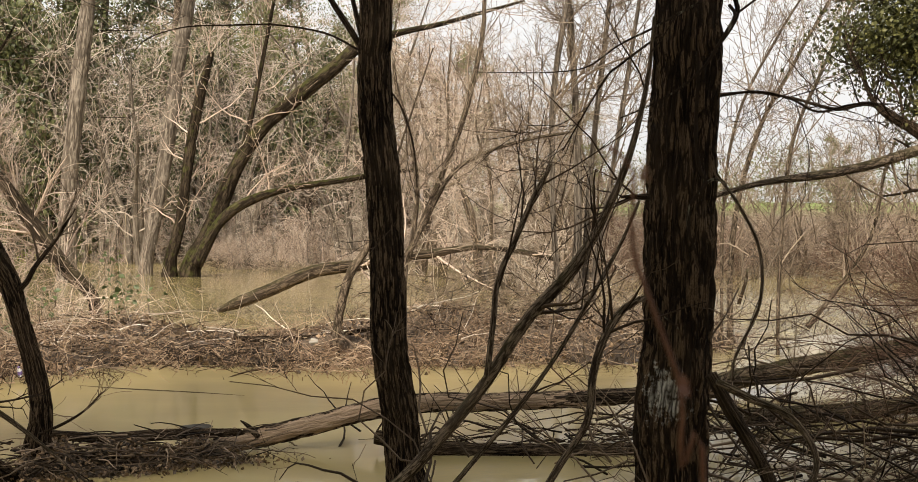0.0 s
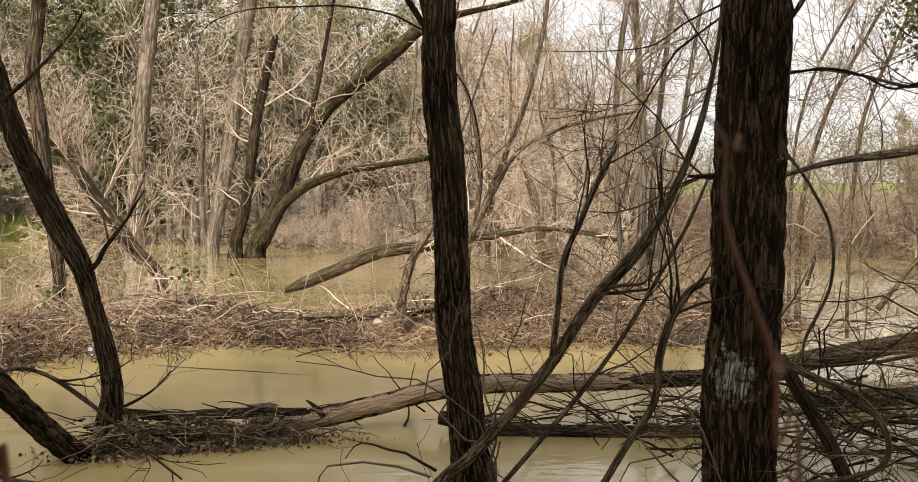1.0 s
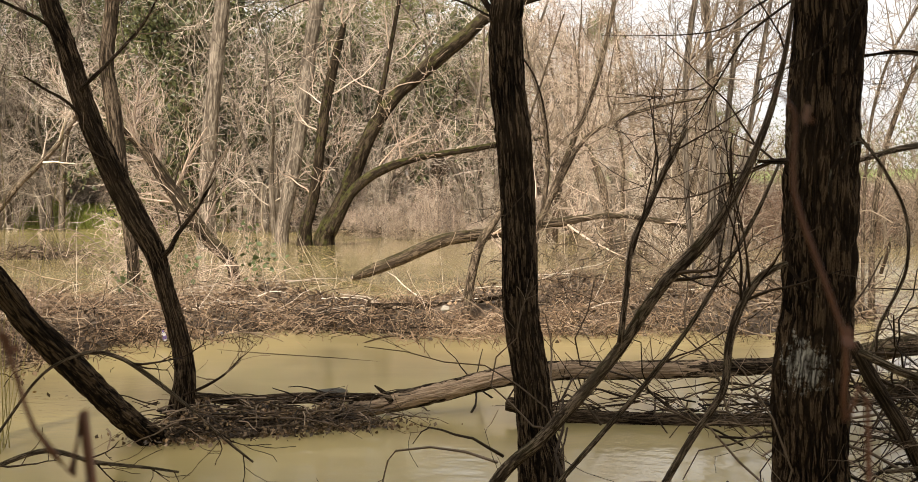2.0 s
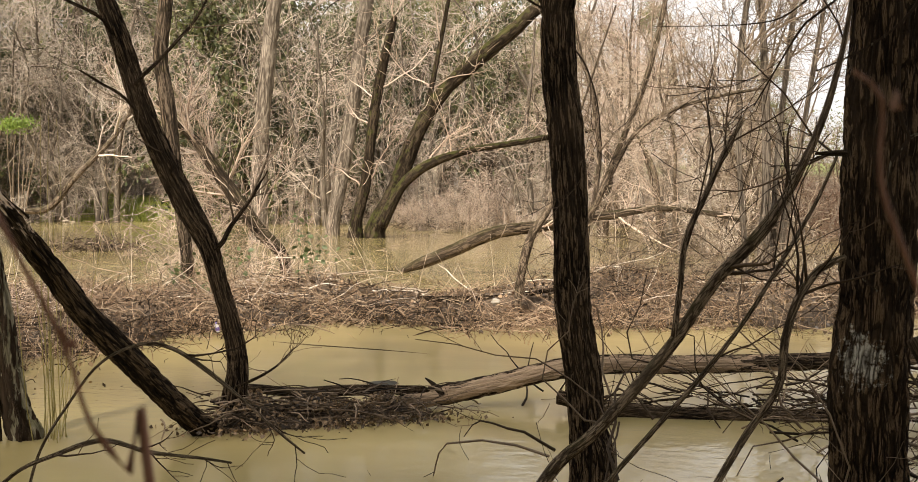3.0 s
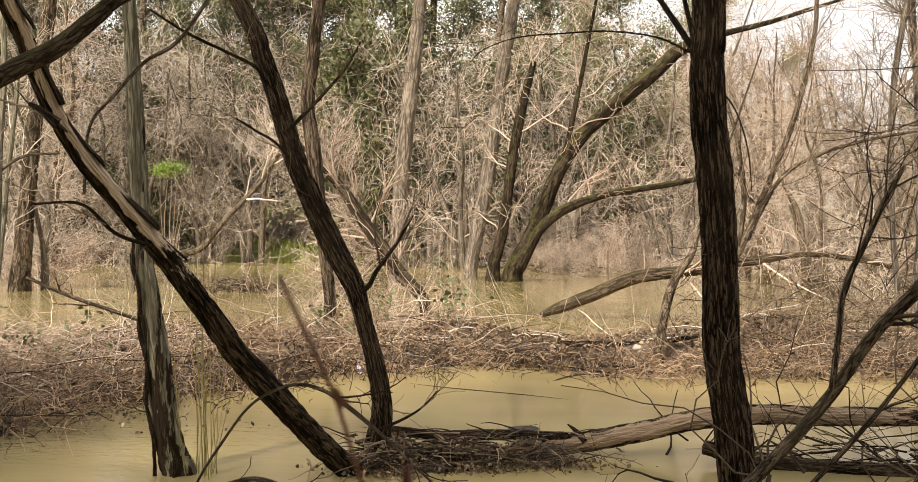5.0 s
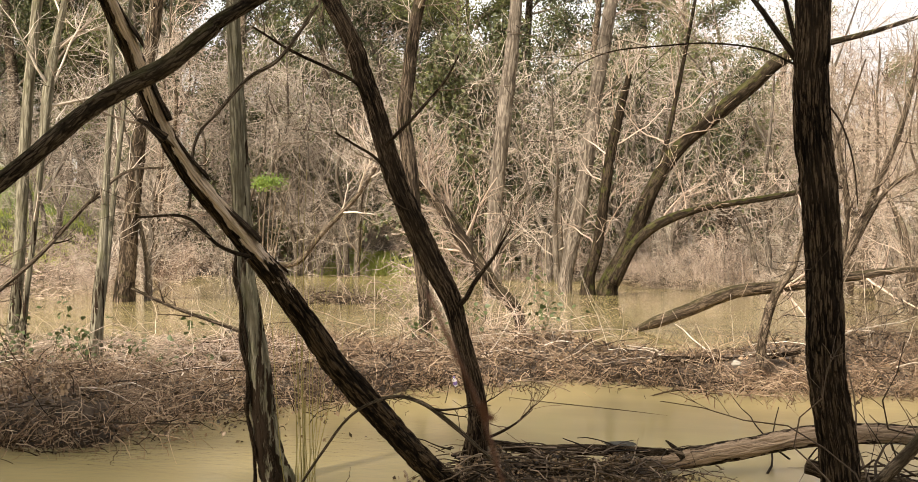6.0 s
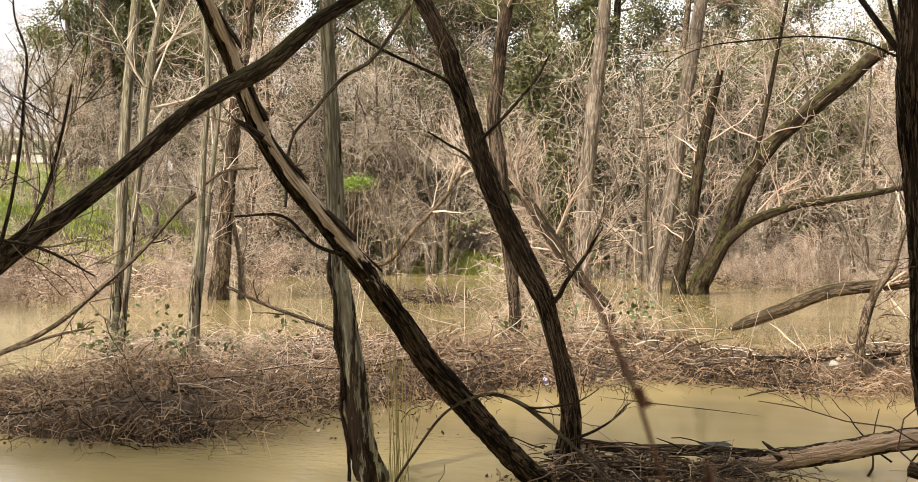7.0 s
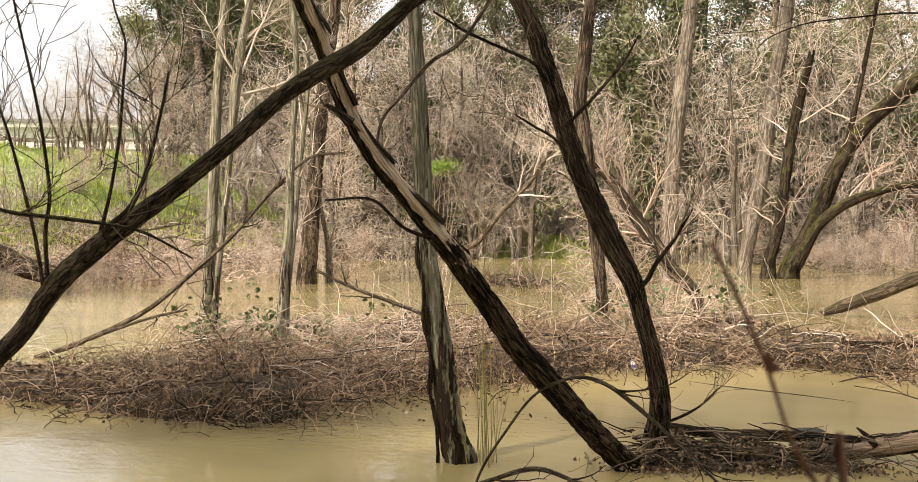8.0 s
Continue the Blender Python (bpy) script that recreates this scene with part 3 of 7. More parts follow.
def under_bar(x, y):
    """The wide ground, kept a little under the finer sheet of the bar."""
    inside = (x > -12) & (x < 4.2) & (y > 5.2) & (y < 15.6)
    return height(x, y) - 0.25 * (inside & (bar_distance(x, y) < 1.35))


single("mud_bar", sheet("mud_bar", np.arange(-12.2, 4.41, 0.085), np.arange(5.0, 15.81, 0.085), height), SOIL, (0, 0, -0.004),
       "low bar of dark mud and leaf litter in the creek", "mud bar", kind="structure")
single("ground", sheet("ground", grid_axis(-900, 900, -26, 12, 0.22, 60), grid_axis(-900, 900, -3, 48, 0.22, 60), under_bar), SOIL, (0, 0, 0),
       "dark wet soil and leaf litter with grassy far bank", "ground", kind="structure")
single("water", sheet("water", grid_axis(-120, 120, -30, 20, 1.0, 20), grid_axis(-3, 120, 0, 45, 1.0, 20), lambda x, y: x * 0), WATER, (0, 0, 0),
       "muddy brown floodwater flowing slowly between the trees", "water", kind="structure")


# ---------------------------------------------------------------- trees
def add_branches(tree, base, P, R, seed, levels, mat, name="twig_growth", label="", sides=3, stiff=0.12):
    """Twigs on the stems P, R: levels of (count per stem, length range, ratio, spread)."""
    rng = np.random.RandomState(seed)
    sets = []
    near = P[:, 0, 1].mean() < 20
    for i, (per, length, ratio, spread) in enumerate(levels):
        P, R = sprout(rng, P, R, per, length, ratio, spread, n=7 if i == 0 else 5 if near else 4, wander=(0.13 + 0.05 * i) if near else (0.22 + 0.07 * i), lift=stiff * 0.6, s0=0.25 if i == 0 else 0.12,
                      rmin=0.0016 if P[:, 0, 1].mean() < 12 else 0.003 if near else 0.005, rmax=0.022)
        sets.append(tubes(P, R, 4 if i == 0 else sides))
    v, f = joined(sets)
    return part(name, mesh_from(name, v - np.array(base), f), mat, tree, label, "stuff")


def as_stem(points, n=9):
    q = spline(points, 0.1)
    i = np.linspace(0, len(q) - 1, n).astype(int)
    return q[i, :3][None], q[i, 3][None]


def tree(name, label, category, stems, mat, sides=20, step=0.06, rough=0.07, furrows=12, twigs=(), twig_mat=None, seed=1, group="", lumps=0.05,
         broken=0.0, from_part=0.35):
    """A tree of traced stems: the first is the trunk, the rest are limbs."""
    base = stems[0][0][:3]
    ob = thing(name, base, label, category, group)
    for i, s in enumerate(stems):
        small = max(p[3] for p in s) < 0.03
        stem = part("trunk" if i == 0 else "limb", stem_mesh("stem", s, 8 if small else sides, step, rough, furrows, lumps, seed + 7 * i, base, broken), mat, ob)
        if twigs:
            P, R = as_stem(s[int(len(s) * from_part):] if i == 0 else s)
            add_branches(stem, base, P, R, seed + 100 * i, list(twigs), twig_mat)
    return ob


def down(points, depth=0.6):
    """Carries a stem's foot down into the ground."""
    x, y, z, r = points[0]
    return [(x, y, min(z, 0.0) - depth, r * 1.25), *points]


def polar(bearing, dist):
    """A place by its bearing in degrees to the left of straight ahead, and its distance."""
    return -dist * math.sin(radians(bearing)), dist * math.cos(radians(bearing))


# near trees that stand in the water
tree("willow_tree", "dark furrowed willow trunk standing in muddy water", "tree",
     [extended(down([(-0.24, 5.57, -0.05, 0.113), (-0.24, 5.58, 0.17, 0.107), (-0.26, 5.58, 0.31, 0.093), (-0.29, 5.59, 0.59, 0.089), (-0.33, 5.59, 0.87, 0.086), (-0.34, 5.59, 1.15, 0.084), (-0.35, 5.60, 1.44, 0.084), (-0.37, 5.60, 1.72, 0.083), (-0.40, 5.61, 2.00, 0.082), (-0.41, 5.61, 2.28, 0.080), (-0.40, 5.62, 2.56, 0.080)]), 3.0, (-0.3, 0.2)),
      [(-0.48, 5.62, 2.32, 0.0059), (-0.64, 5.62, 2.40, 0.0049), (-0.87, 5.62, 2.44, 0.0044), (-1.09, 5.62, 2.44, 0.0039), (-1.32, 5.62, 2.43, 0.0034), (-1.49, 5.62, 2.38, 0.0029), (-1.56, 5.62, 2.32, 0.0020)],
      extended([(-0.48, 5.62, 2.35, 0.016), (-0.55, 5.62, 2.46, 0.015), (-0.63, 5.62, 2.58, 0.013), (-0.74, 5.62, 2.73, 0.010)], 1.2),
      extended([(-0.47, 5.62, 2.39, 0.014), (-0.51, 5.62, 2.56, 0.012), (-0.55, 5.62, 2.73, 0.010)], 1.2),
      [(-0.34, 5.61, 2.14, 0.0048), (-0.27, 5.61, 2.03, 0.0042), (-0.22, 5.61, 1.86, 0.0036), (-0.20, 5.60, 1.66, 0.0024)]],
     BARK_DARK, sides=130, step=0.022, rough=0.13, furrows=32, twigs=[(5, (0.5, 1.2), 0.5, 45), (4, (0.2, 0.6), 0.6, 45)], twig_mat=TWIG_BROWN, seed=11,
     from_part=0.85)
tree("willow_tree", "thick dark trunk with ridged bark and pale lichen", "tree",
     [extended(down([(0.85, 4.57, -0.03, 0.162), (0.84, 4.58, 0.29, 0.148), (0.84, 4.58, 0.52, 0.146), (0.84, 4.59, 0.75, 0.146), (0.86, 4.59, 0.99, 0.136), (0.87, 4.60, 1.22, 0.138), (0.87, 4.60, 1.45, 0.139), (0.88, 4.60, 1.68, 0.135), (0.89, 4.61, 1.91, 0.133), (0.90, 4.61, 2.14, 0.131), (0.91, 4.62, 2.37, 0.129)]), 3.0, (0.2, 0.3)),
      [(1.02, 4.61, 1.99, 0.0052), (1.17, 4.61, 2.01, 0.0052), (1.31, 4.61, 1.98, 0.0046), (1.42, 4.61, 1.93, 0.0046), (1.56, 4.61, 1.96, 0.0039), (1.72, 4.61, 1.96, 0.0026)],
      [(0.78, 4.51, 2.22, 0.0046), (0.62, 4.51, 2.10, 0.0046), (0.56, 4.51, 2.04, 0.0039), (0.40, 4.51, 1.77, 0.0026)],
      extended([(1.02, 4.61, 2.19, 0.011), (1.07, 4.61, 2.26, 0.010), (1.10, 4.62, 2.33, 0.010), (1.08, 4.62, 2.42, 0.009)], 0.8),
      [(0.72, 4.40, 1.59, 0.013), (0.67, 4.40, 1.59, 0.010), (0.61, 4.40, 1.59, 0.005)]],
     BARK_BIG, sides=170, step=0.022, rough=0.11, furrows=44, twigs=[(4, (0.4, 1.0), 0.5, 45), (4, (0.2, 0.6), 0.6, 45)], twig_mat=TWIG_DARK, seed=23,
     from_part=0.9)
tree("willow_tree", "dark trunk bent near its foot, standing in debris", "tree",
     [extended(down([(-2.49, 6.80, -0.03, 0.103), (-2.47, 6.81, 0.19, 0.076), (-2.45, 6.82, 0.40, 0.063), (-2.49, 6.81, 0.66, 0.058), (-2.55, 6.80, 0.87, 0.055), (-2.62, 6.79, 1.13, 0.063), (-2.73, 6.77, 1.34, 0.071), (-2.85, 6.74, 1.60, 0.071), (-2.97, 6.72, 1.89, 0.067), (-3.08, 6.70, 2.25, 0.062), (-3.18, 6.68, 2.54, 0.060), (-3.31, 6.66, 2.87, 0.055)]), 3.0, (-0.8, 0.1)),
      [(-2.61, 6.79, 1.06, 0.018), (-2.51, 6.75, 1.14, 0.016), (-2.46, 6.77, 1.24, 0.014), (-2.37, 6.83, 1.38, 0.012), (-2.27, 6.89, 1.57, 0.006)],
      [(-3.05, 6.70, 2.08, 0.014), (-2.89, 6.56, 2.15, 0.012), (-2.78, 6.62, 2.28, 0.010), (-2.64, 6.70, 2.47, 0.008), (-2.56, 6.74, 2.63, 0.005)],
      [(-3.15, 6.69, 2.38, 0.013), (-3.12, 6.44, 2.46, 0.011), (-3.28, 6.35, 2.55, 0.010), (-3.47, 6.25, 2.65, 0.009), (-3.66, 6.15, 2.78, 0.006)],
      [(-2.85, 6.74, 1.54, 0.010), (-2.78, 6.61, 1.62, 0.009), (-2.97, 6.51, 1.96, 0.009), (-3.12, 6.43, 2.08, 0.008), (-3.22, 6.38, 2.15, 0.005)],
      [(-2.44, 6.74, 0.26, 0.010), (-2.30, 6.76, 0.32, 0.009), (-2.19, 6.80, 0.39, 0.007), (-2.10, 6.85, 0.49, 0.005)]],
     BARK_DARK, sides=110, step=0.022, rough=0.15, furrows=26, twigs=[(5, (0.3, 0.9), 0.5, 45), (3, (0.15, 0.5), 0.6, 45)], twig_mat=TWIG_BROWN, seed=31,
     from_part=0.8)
LEANING = extended(down([(-2.57, 6.69, -0.06, 0.080), (-2.65, 6.46, 0.15, 0.073), (-2.82, 6.18, 0.47, 0.072), (-2.99, 5.90, 0.80, 0.070), (-3.09, 5.66, 1.11, 0.064), (-3.16, 5.43, 1.35, 0.056), (-3.25, 5.19, 1.60, 0.050), (-3.32, 4.96, 1.82, 0.046), (-3.36, 4.75, 2.07, 0.044), (-3.36, 4.56, 2.34, 0.042), (-3.35, 4.38, 2.53, 0.039)], 0.3), 1.2)
leaning = tree("leaning_tree", "leaning dead trunk with bark peeling off pale wood", "tree",
     [LEANING,
      [(-3.13, 5.42, 1.38, 0.014), (-3.25, 5.14, 1.46, 0.010), (-3.38, 5.02, 1.61, 0.008), (-3.56, 4.86, 1.61, 0.005)],
      [(-3.31, 4.73, 1.98, 0.029), (-3.37, 4.69, 2.04, 0.016), (-3.42, 4.67, 2.07, 0.010)]],
     BARK_PEELED, sides=130, step=0.02, rough=0.16, furrows=24, lumps=0.09, twigs=[(4, (0.3, 0.8), 0.4, 45), (3, (0.15, 0.4), 0.6, 45)], twig_mat=TWIG_BROWN, seed=41,
     from_part=0.85)


def bark_flap(tree_ob, stem, at, turn, length, wide, lift, seed):
    """A stiff curl of bark that stands off a stem, from at (0..1 along it), on the side given by turn in degrees."""
    rng = np.random.RandomState(seed)
    q = spline(stem, 0.03)
    k = int(at * (len(q) - 2))
    rows, cols = 9, 4
    verts = []
    for side in (0, 1):
        for i in range(rows):
            j = min(k + int(i * length / 0.03 / (rows - 1)), len(q) - 2)
            c, r = q[j, :3], q[j, 3]
            t = Vector(q[j + 1, :3] - c).normalized()
            out = Vector((-c[0], -c[1], 0.0)).normalized()
            out = (out - t * out.dot(t)).normalized()
            out.rotate(Matrix.Rotation(radians(turn), 3, t))
            across = t.cross(out)
            f = i / (rows - 1)
            for n in range(cols):
                w = (n / (cols - 1) - 0.5) * wide * (1 - 0.7 * f * f) * rng.uniform(0.8, 1.2)
                off = r * 0.96 + lift * (1 - f) ** 1.5 - 0.25 * abs(w) - (0.008 if side else 0.0) + rng.uniform(-0.002, 0.002)
                verts.append(Vector(c) + out * off + across * w - t * (rng.uniform(0, 0.05) if i == 0 else 0.0))
    faces = []
    m = rows * cols
    for i in range(rows - 1):
        for n in range(cols - 1):
            a = i * cols + n
            faces += [(a, a + 1, a + cols + 1, a + cols), (m + a, m + a + cols, m + a + cols + 1, m + a + 1)]
        faces += [(i * cols, (i + 1) * cols, m + (i + 1) * cols, m + i * cols), (i * cols + cols - 1, m + i * cols + cols - 1, m + (i + 1) * cols + cols - 1, (i + 1) * cols + cols - 1)]
    for n in range(cols - 1):
        faces.append((n, m + n, m + n + 1, n + 1))
    base = np.array(stem[0][:3])
    uv = [((0.5 + 0.1 * (v % cols)), 0.05 * (v // cols)) for f in faces for v in f]
    me = mesh_from("flap", np.array([tuple(v) for v in verts]) - base, np.array(faces), np.array(uv), smooth=False)
    return part("bark_flap", me, BARK_DARK, tree_ob, "dark stiff curl of loose bark")


for n, (at, turn, length, wide, lift) in enumerate(((0.50, 70, 0.30, 0.07, 0.035), (0.585, 80, 0.26, 0.06, 0.03), (0.66, 65, 0.30, 0.06, 0.025), (0.74, 75, 0.24, 0.05, 0.028), (0.42, -20, 0.28, 0.06, 0.02), (0.45, 95, 0.22, 0.05, 0.03))):
    bark_flap(leaning, LEANING, at, turn, length, wide, lift, 640 + n)

tree("pale_tree", "slender grey-green trunk with shredded bark at its foot", "tree",
     [extended(down([(-3.59, 6.36, -0.04, 0.110), (-3.63, 6.35, 0.10, 0.096), (-3.67, 6.33, 0.32, 0.085), (-3.71, 6.31, 0.69, 0.077), (-3.75, 6.29, 1.06, 0.063), (-3.79, 6.28, 1.35, 0.055), (-3.81, 6.27, 1.79, 0.058), (-3.83, 6.27, 2.16, 0.052), (-3.85, 6.27, 2.52, 0.047), (-3.86, 6.26, 2.82, 0.041)]), 3.5)],
     BARK_PALE, sides=96, step=0.025, rough=0.16, furrows=13, twigs=[(7, (0.6, 1.5), 0.45, 35), (5, (0.3, 0.8), 0.6, 40)], twig_mat=TWIG_PALE, seed=51,
     from_part=0.85)
tree("leaning_branch_tree", "dark trunk leaning low across with upright shoots", "tree",
     [extended([(-3.75, 2.35, 0.10, 0.075), *[(-3.43, 2.59, 0.89, 0.038), (-3.26, 2.69, 1.14, 0.034), (-3.16, 2.75, 1.30, 0.038), (-3.02, 2.83, 1.44, 0.036), (-2.85, 2.92, 1.58, 0.031), (-2.68, 3.02, 1.74, 0.030), (-2.51, 3.11, 1.91, 0.028), (-2.41, 3.17, 1.99, 0.031), (-2.29, 3.24, 2.07, 0.031), (-2.17, 3.31, 2.19, 0.026), (-2.07, 3.36, 2.27, 0.023)]], 1.8, (0.4, 0.2)),
      extended([(-3.19, 2.73, 1.30, 0.0077), (-3.20, 2.73, 1.46, 0.0070), (-3.19, 2.74, 1.59, 0.0063), (-3.21, 2.73, 1.79, 0.0056), (-3.24, 2.72, 1.95, 0.0049), (-3.27, 2.70, 2.12, 0.0042), (-3.31, 2.68, 2.32, 0.0035)], 0.8),
      extended([(-3.04, 2.82, 1.46, 0.0077), (-3.01, 2.84, 1.61, 0.0056), (-2.98, 2.85, 1.79, 0.0056), (-2.97, 2.86, 1.97, 0.0049), (-2.97, 2.87, 2.10, 0.0042), (-3.00, 2.85, 2.22, 0.0035), (-3.01, 2.85, 2.34, 0.0028)], 0.8),
      [(-3.01, 2.84, 1.43, 0.011), (-2.95, 2.75, 1.47, 0.009), (-2.87, 2.79, 1.55, 0.008), (-2.83, 2.82, 1.67, 0.006), (-2.79, 2.84, 1.84, 0.005), (-2.77, 2.86, 1.99, 0.004)],
      extended([(-3.20, 2.72, 1.28, 0.0077), (-3.23, 2.71, 1.46, 0.0063), (-3.28, 2.69, 1.67, 0.0056), (-3.32, 2.67, 1.83, 0.0042), (-3.39, 2.64, 2.01, 0.0035)], 0.8),
      [(-3.43, 2.59, 0.92, 0.011), (-3.42, 2.48, 1.32, 0.008), (-3.27, 2.47, 1.53, 0.006), (-3.09, 2.56, 1.52, 0.007), (-2.87, 2.68, 1.49, 0.006), (-2.76, 2.74, 1.46, 0.005), (-2.63, 2.81, 1.38, 0.003)]],
     BARK_LEANING, sides=56, step=0.025, rough=0.10, furrows=9, twigs=[(11, (0.2, 0.55), 0.4, 50), (4, (0.1, 0.3), 0.6, 50)], twig_mat=TWIG_BROWN, seed=61,
     from_part=0.7)

# poles and sticks that lean against the near trees
for label, stems, seed in (
        ("long dark pole leaning against the thick trunk", [[(-0.78, 4.36, -0.30, 0.0307), (-0.60, 4.33, 0.02, 0.0282), (-0.44, 4.30, 0.27, 0.0256), (-0.31, 4.28, 0.46, 0.0243), (-0.20, 4.25, 0.56, 0.0230), (-0.05, 4.23, 0.73, 0.0230), (0.10, 4.20, 0.92, 0.0218), (0.24, 4.17, 1.14, 0.0218), (0.39, 4.15, 1.31, 0.0230), (0.49, 4.12, 1.47, 0.0154), (0.58, 4.09, 1.68, 0.0128), (0.63, 4.07, 1.86, 0.0102), (0.66, 4.04, 2.04, 0.0077), (0.67, 4.01, 2.20, 0.0064)],
                                                            [(0.10, 4.14, 0.95, 0.0115), (0.12, 4.14, 1.12, 0.0102), (0.14, 4.15, 1.29, 0.0102), (0.20, 4.15, 1.43, 0.0102), (0.27, 4.15, 1.59, 0.0102), (0.33, 4.15, 1.70, 0.0064)]], 71),
        ("thin dark branch leaning up through the tangle", [[(-0.62, 3.96, -0.25, 0.0117), (-0.44, 3.97, 0.05, 0.0104), (-0.18, 3.98, 0.40, 0.0091), (0.03, 3.99, 0.65, 0.0091), (0.19, 3.99, 0.84, 0.0091), (0.33, 3.99, 1.03, 0.0078), (0.45, 4.00, 1.23, 0.0078), (0.55, 4.00, 1.41, 0.0065), (0.62, 4.00, 1.57, 0.0052)]], 72),
        ("curved brown branch rising out of the water", [[(-0.06, 3.96, -0.25, 0.0145), (0.06, 3.97, 0.12, 0.0145), (0.22, 3.98, 0.44, 0.0130), (0.34, 3.99, 0.65, 0.0130), (0.44, 3.99, 0.81, 0.0130), (0.46, 3.99, 0.97, 0.0145), (0.50, 3.99, 1.10, 0.0145), (0.57, 4.00, 1.20, 0.0130), (0.65, 4.00, 1.24, 0.0087)]], 73)):
    tree("leaning_pole", label, "branch", stems, BARK_BRANCH, sides=24, step=0.03, rough=0.06, furrows=9,
         twigs=[(5, (0.2, 0.7), 0.4, 45), (3, (0.1, 0.35), 0.6, 45)], twig_mat=TWIG_DARK, seed=seed)
for label, stem, seed in (
        ("black root-like branch against the thick trunk", [(0.95, 4.39, 0.92, 0.023), (1.01, 4.39, 0.81, 0.027), (1.07, 4.39, 0.71, 0.026), (1.14, 4.38, 0.59, 0.026), (1.21, 4.38, 0.43, 0.027)], 74),
        ("thick woody vine looping beside the trunk", [(0.93, 4.19, 0.92, 0.013), (1.05, 4.19, 0.86, 0.015), (1.17, 4.19, 0.81, 0.014), (1.25, 4.19, 0.73, 0.013), (1.29, 4.19, 0.64, 0.012), (1.27, 4.19, 0.56, 0.011), (1.17, 4.18, 0.52, 0.010), (1.02, 4.18, 0.50, 0.008)], 75),
        ("thin woody vine hanging beside the trunk", [(0.95, 4.30, 1.67, 0.006), (1.03, 4.30, 1.56, 0.006), (1.11, 4.30, 1.39, 0.006), (1.11, 4.30, 1.19, 0.006), (1.02, 4.29, 1.00, 0.006), (1.01, 4.29, 0.91, 0.006)], 76),
        ("pale dry vine running down the bark", [(0.902, 4.415, 2.140, 0.0050), (0.902, 4.407, 2.025, 0.0060), (0.895, 4.405, 1.901, 0.0070), (0.895, 4.403, 1.783, 0.0075), (0.908, 4.401, 1.696, 0.0080), (0.930, 4.403, 1.637, 0.0080), (0.871, 4.399, 1.556, 0.0070), (0.867, 4.397, 1.461, 0.0065), (0.885, 4.395, 1.403, 0.0050), (0.899, 4.395, 1.366, 0.0030)], 77),
        ("pale dry vine bending round the bark", [(0.925, 4.408, 1.632, 0.0060), (0.959, 4.422, 1.655, 0.0060), (1.005, 4.460, 1.655, 0.0050), (1.030, 4.520, 1.640, 0.0040)], 78),
        ("thin pale vine lying on dark bark", [(0.735, 4.445, 1.440, 0.0060), (0.722, 4.445, 1.310, 0.0070), (0.726, 4.445, 1.222, 0.0070), (0.752, 4.425, 1.164, 0.0060), (0.829, 4.393, 1.091, 0.0030)], 79),
        ("thin bare branch arching across the trunk", [(1.035, 4.475, 2.324, 0.0067), (1.047, 4.435, 2.280, 0.0067), (1.006, 4.405, 2.208, 0.0067), (0.963, 4.385, 2.143, 0.0060), (0.920, 4.375, 2.078, 0.0053), (0.847, 4.365, 2.010, 0.0045), (0.761, 4.355, 1.955, 0.0037), (0.688, 4.355, 1.919, 0.0030), (0.601, 4.355, 1.882, 0.0023)], 80),
        ("long thin branch slanting past the trunk", [(0.915, 4.400, 2.327, 0.0036), (0.828, 4.370, 2.277, 0.0042), (0.727, 4.350, 2.219, 0.0042), (0.598, 4.350, 2.155, 0.0036), (0.482, 4.350, 2.075, 0.0030), (0.367, 4.350, 2.054, 0.0024), (0.208, 4.350, 2.051, 0.0018), (0.035, 4.350, 2.054, 0.0012)], 86)):
    base = stem[0][:3]
    dark = seed < 77
    single("woody_vine", stem_mesh("vine", stem, 12, 0.02, 0.07, 7, 0.08, seed, base), BARK_DARK if seed == 74 else BARK_BRANCH if dark else BARK_PALE, base, label, "vine", "vines on the trunk")

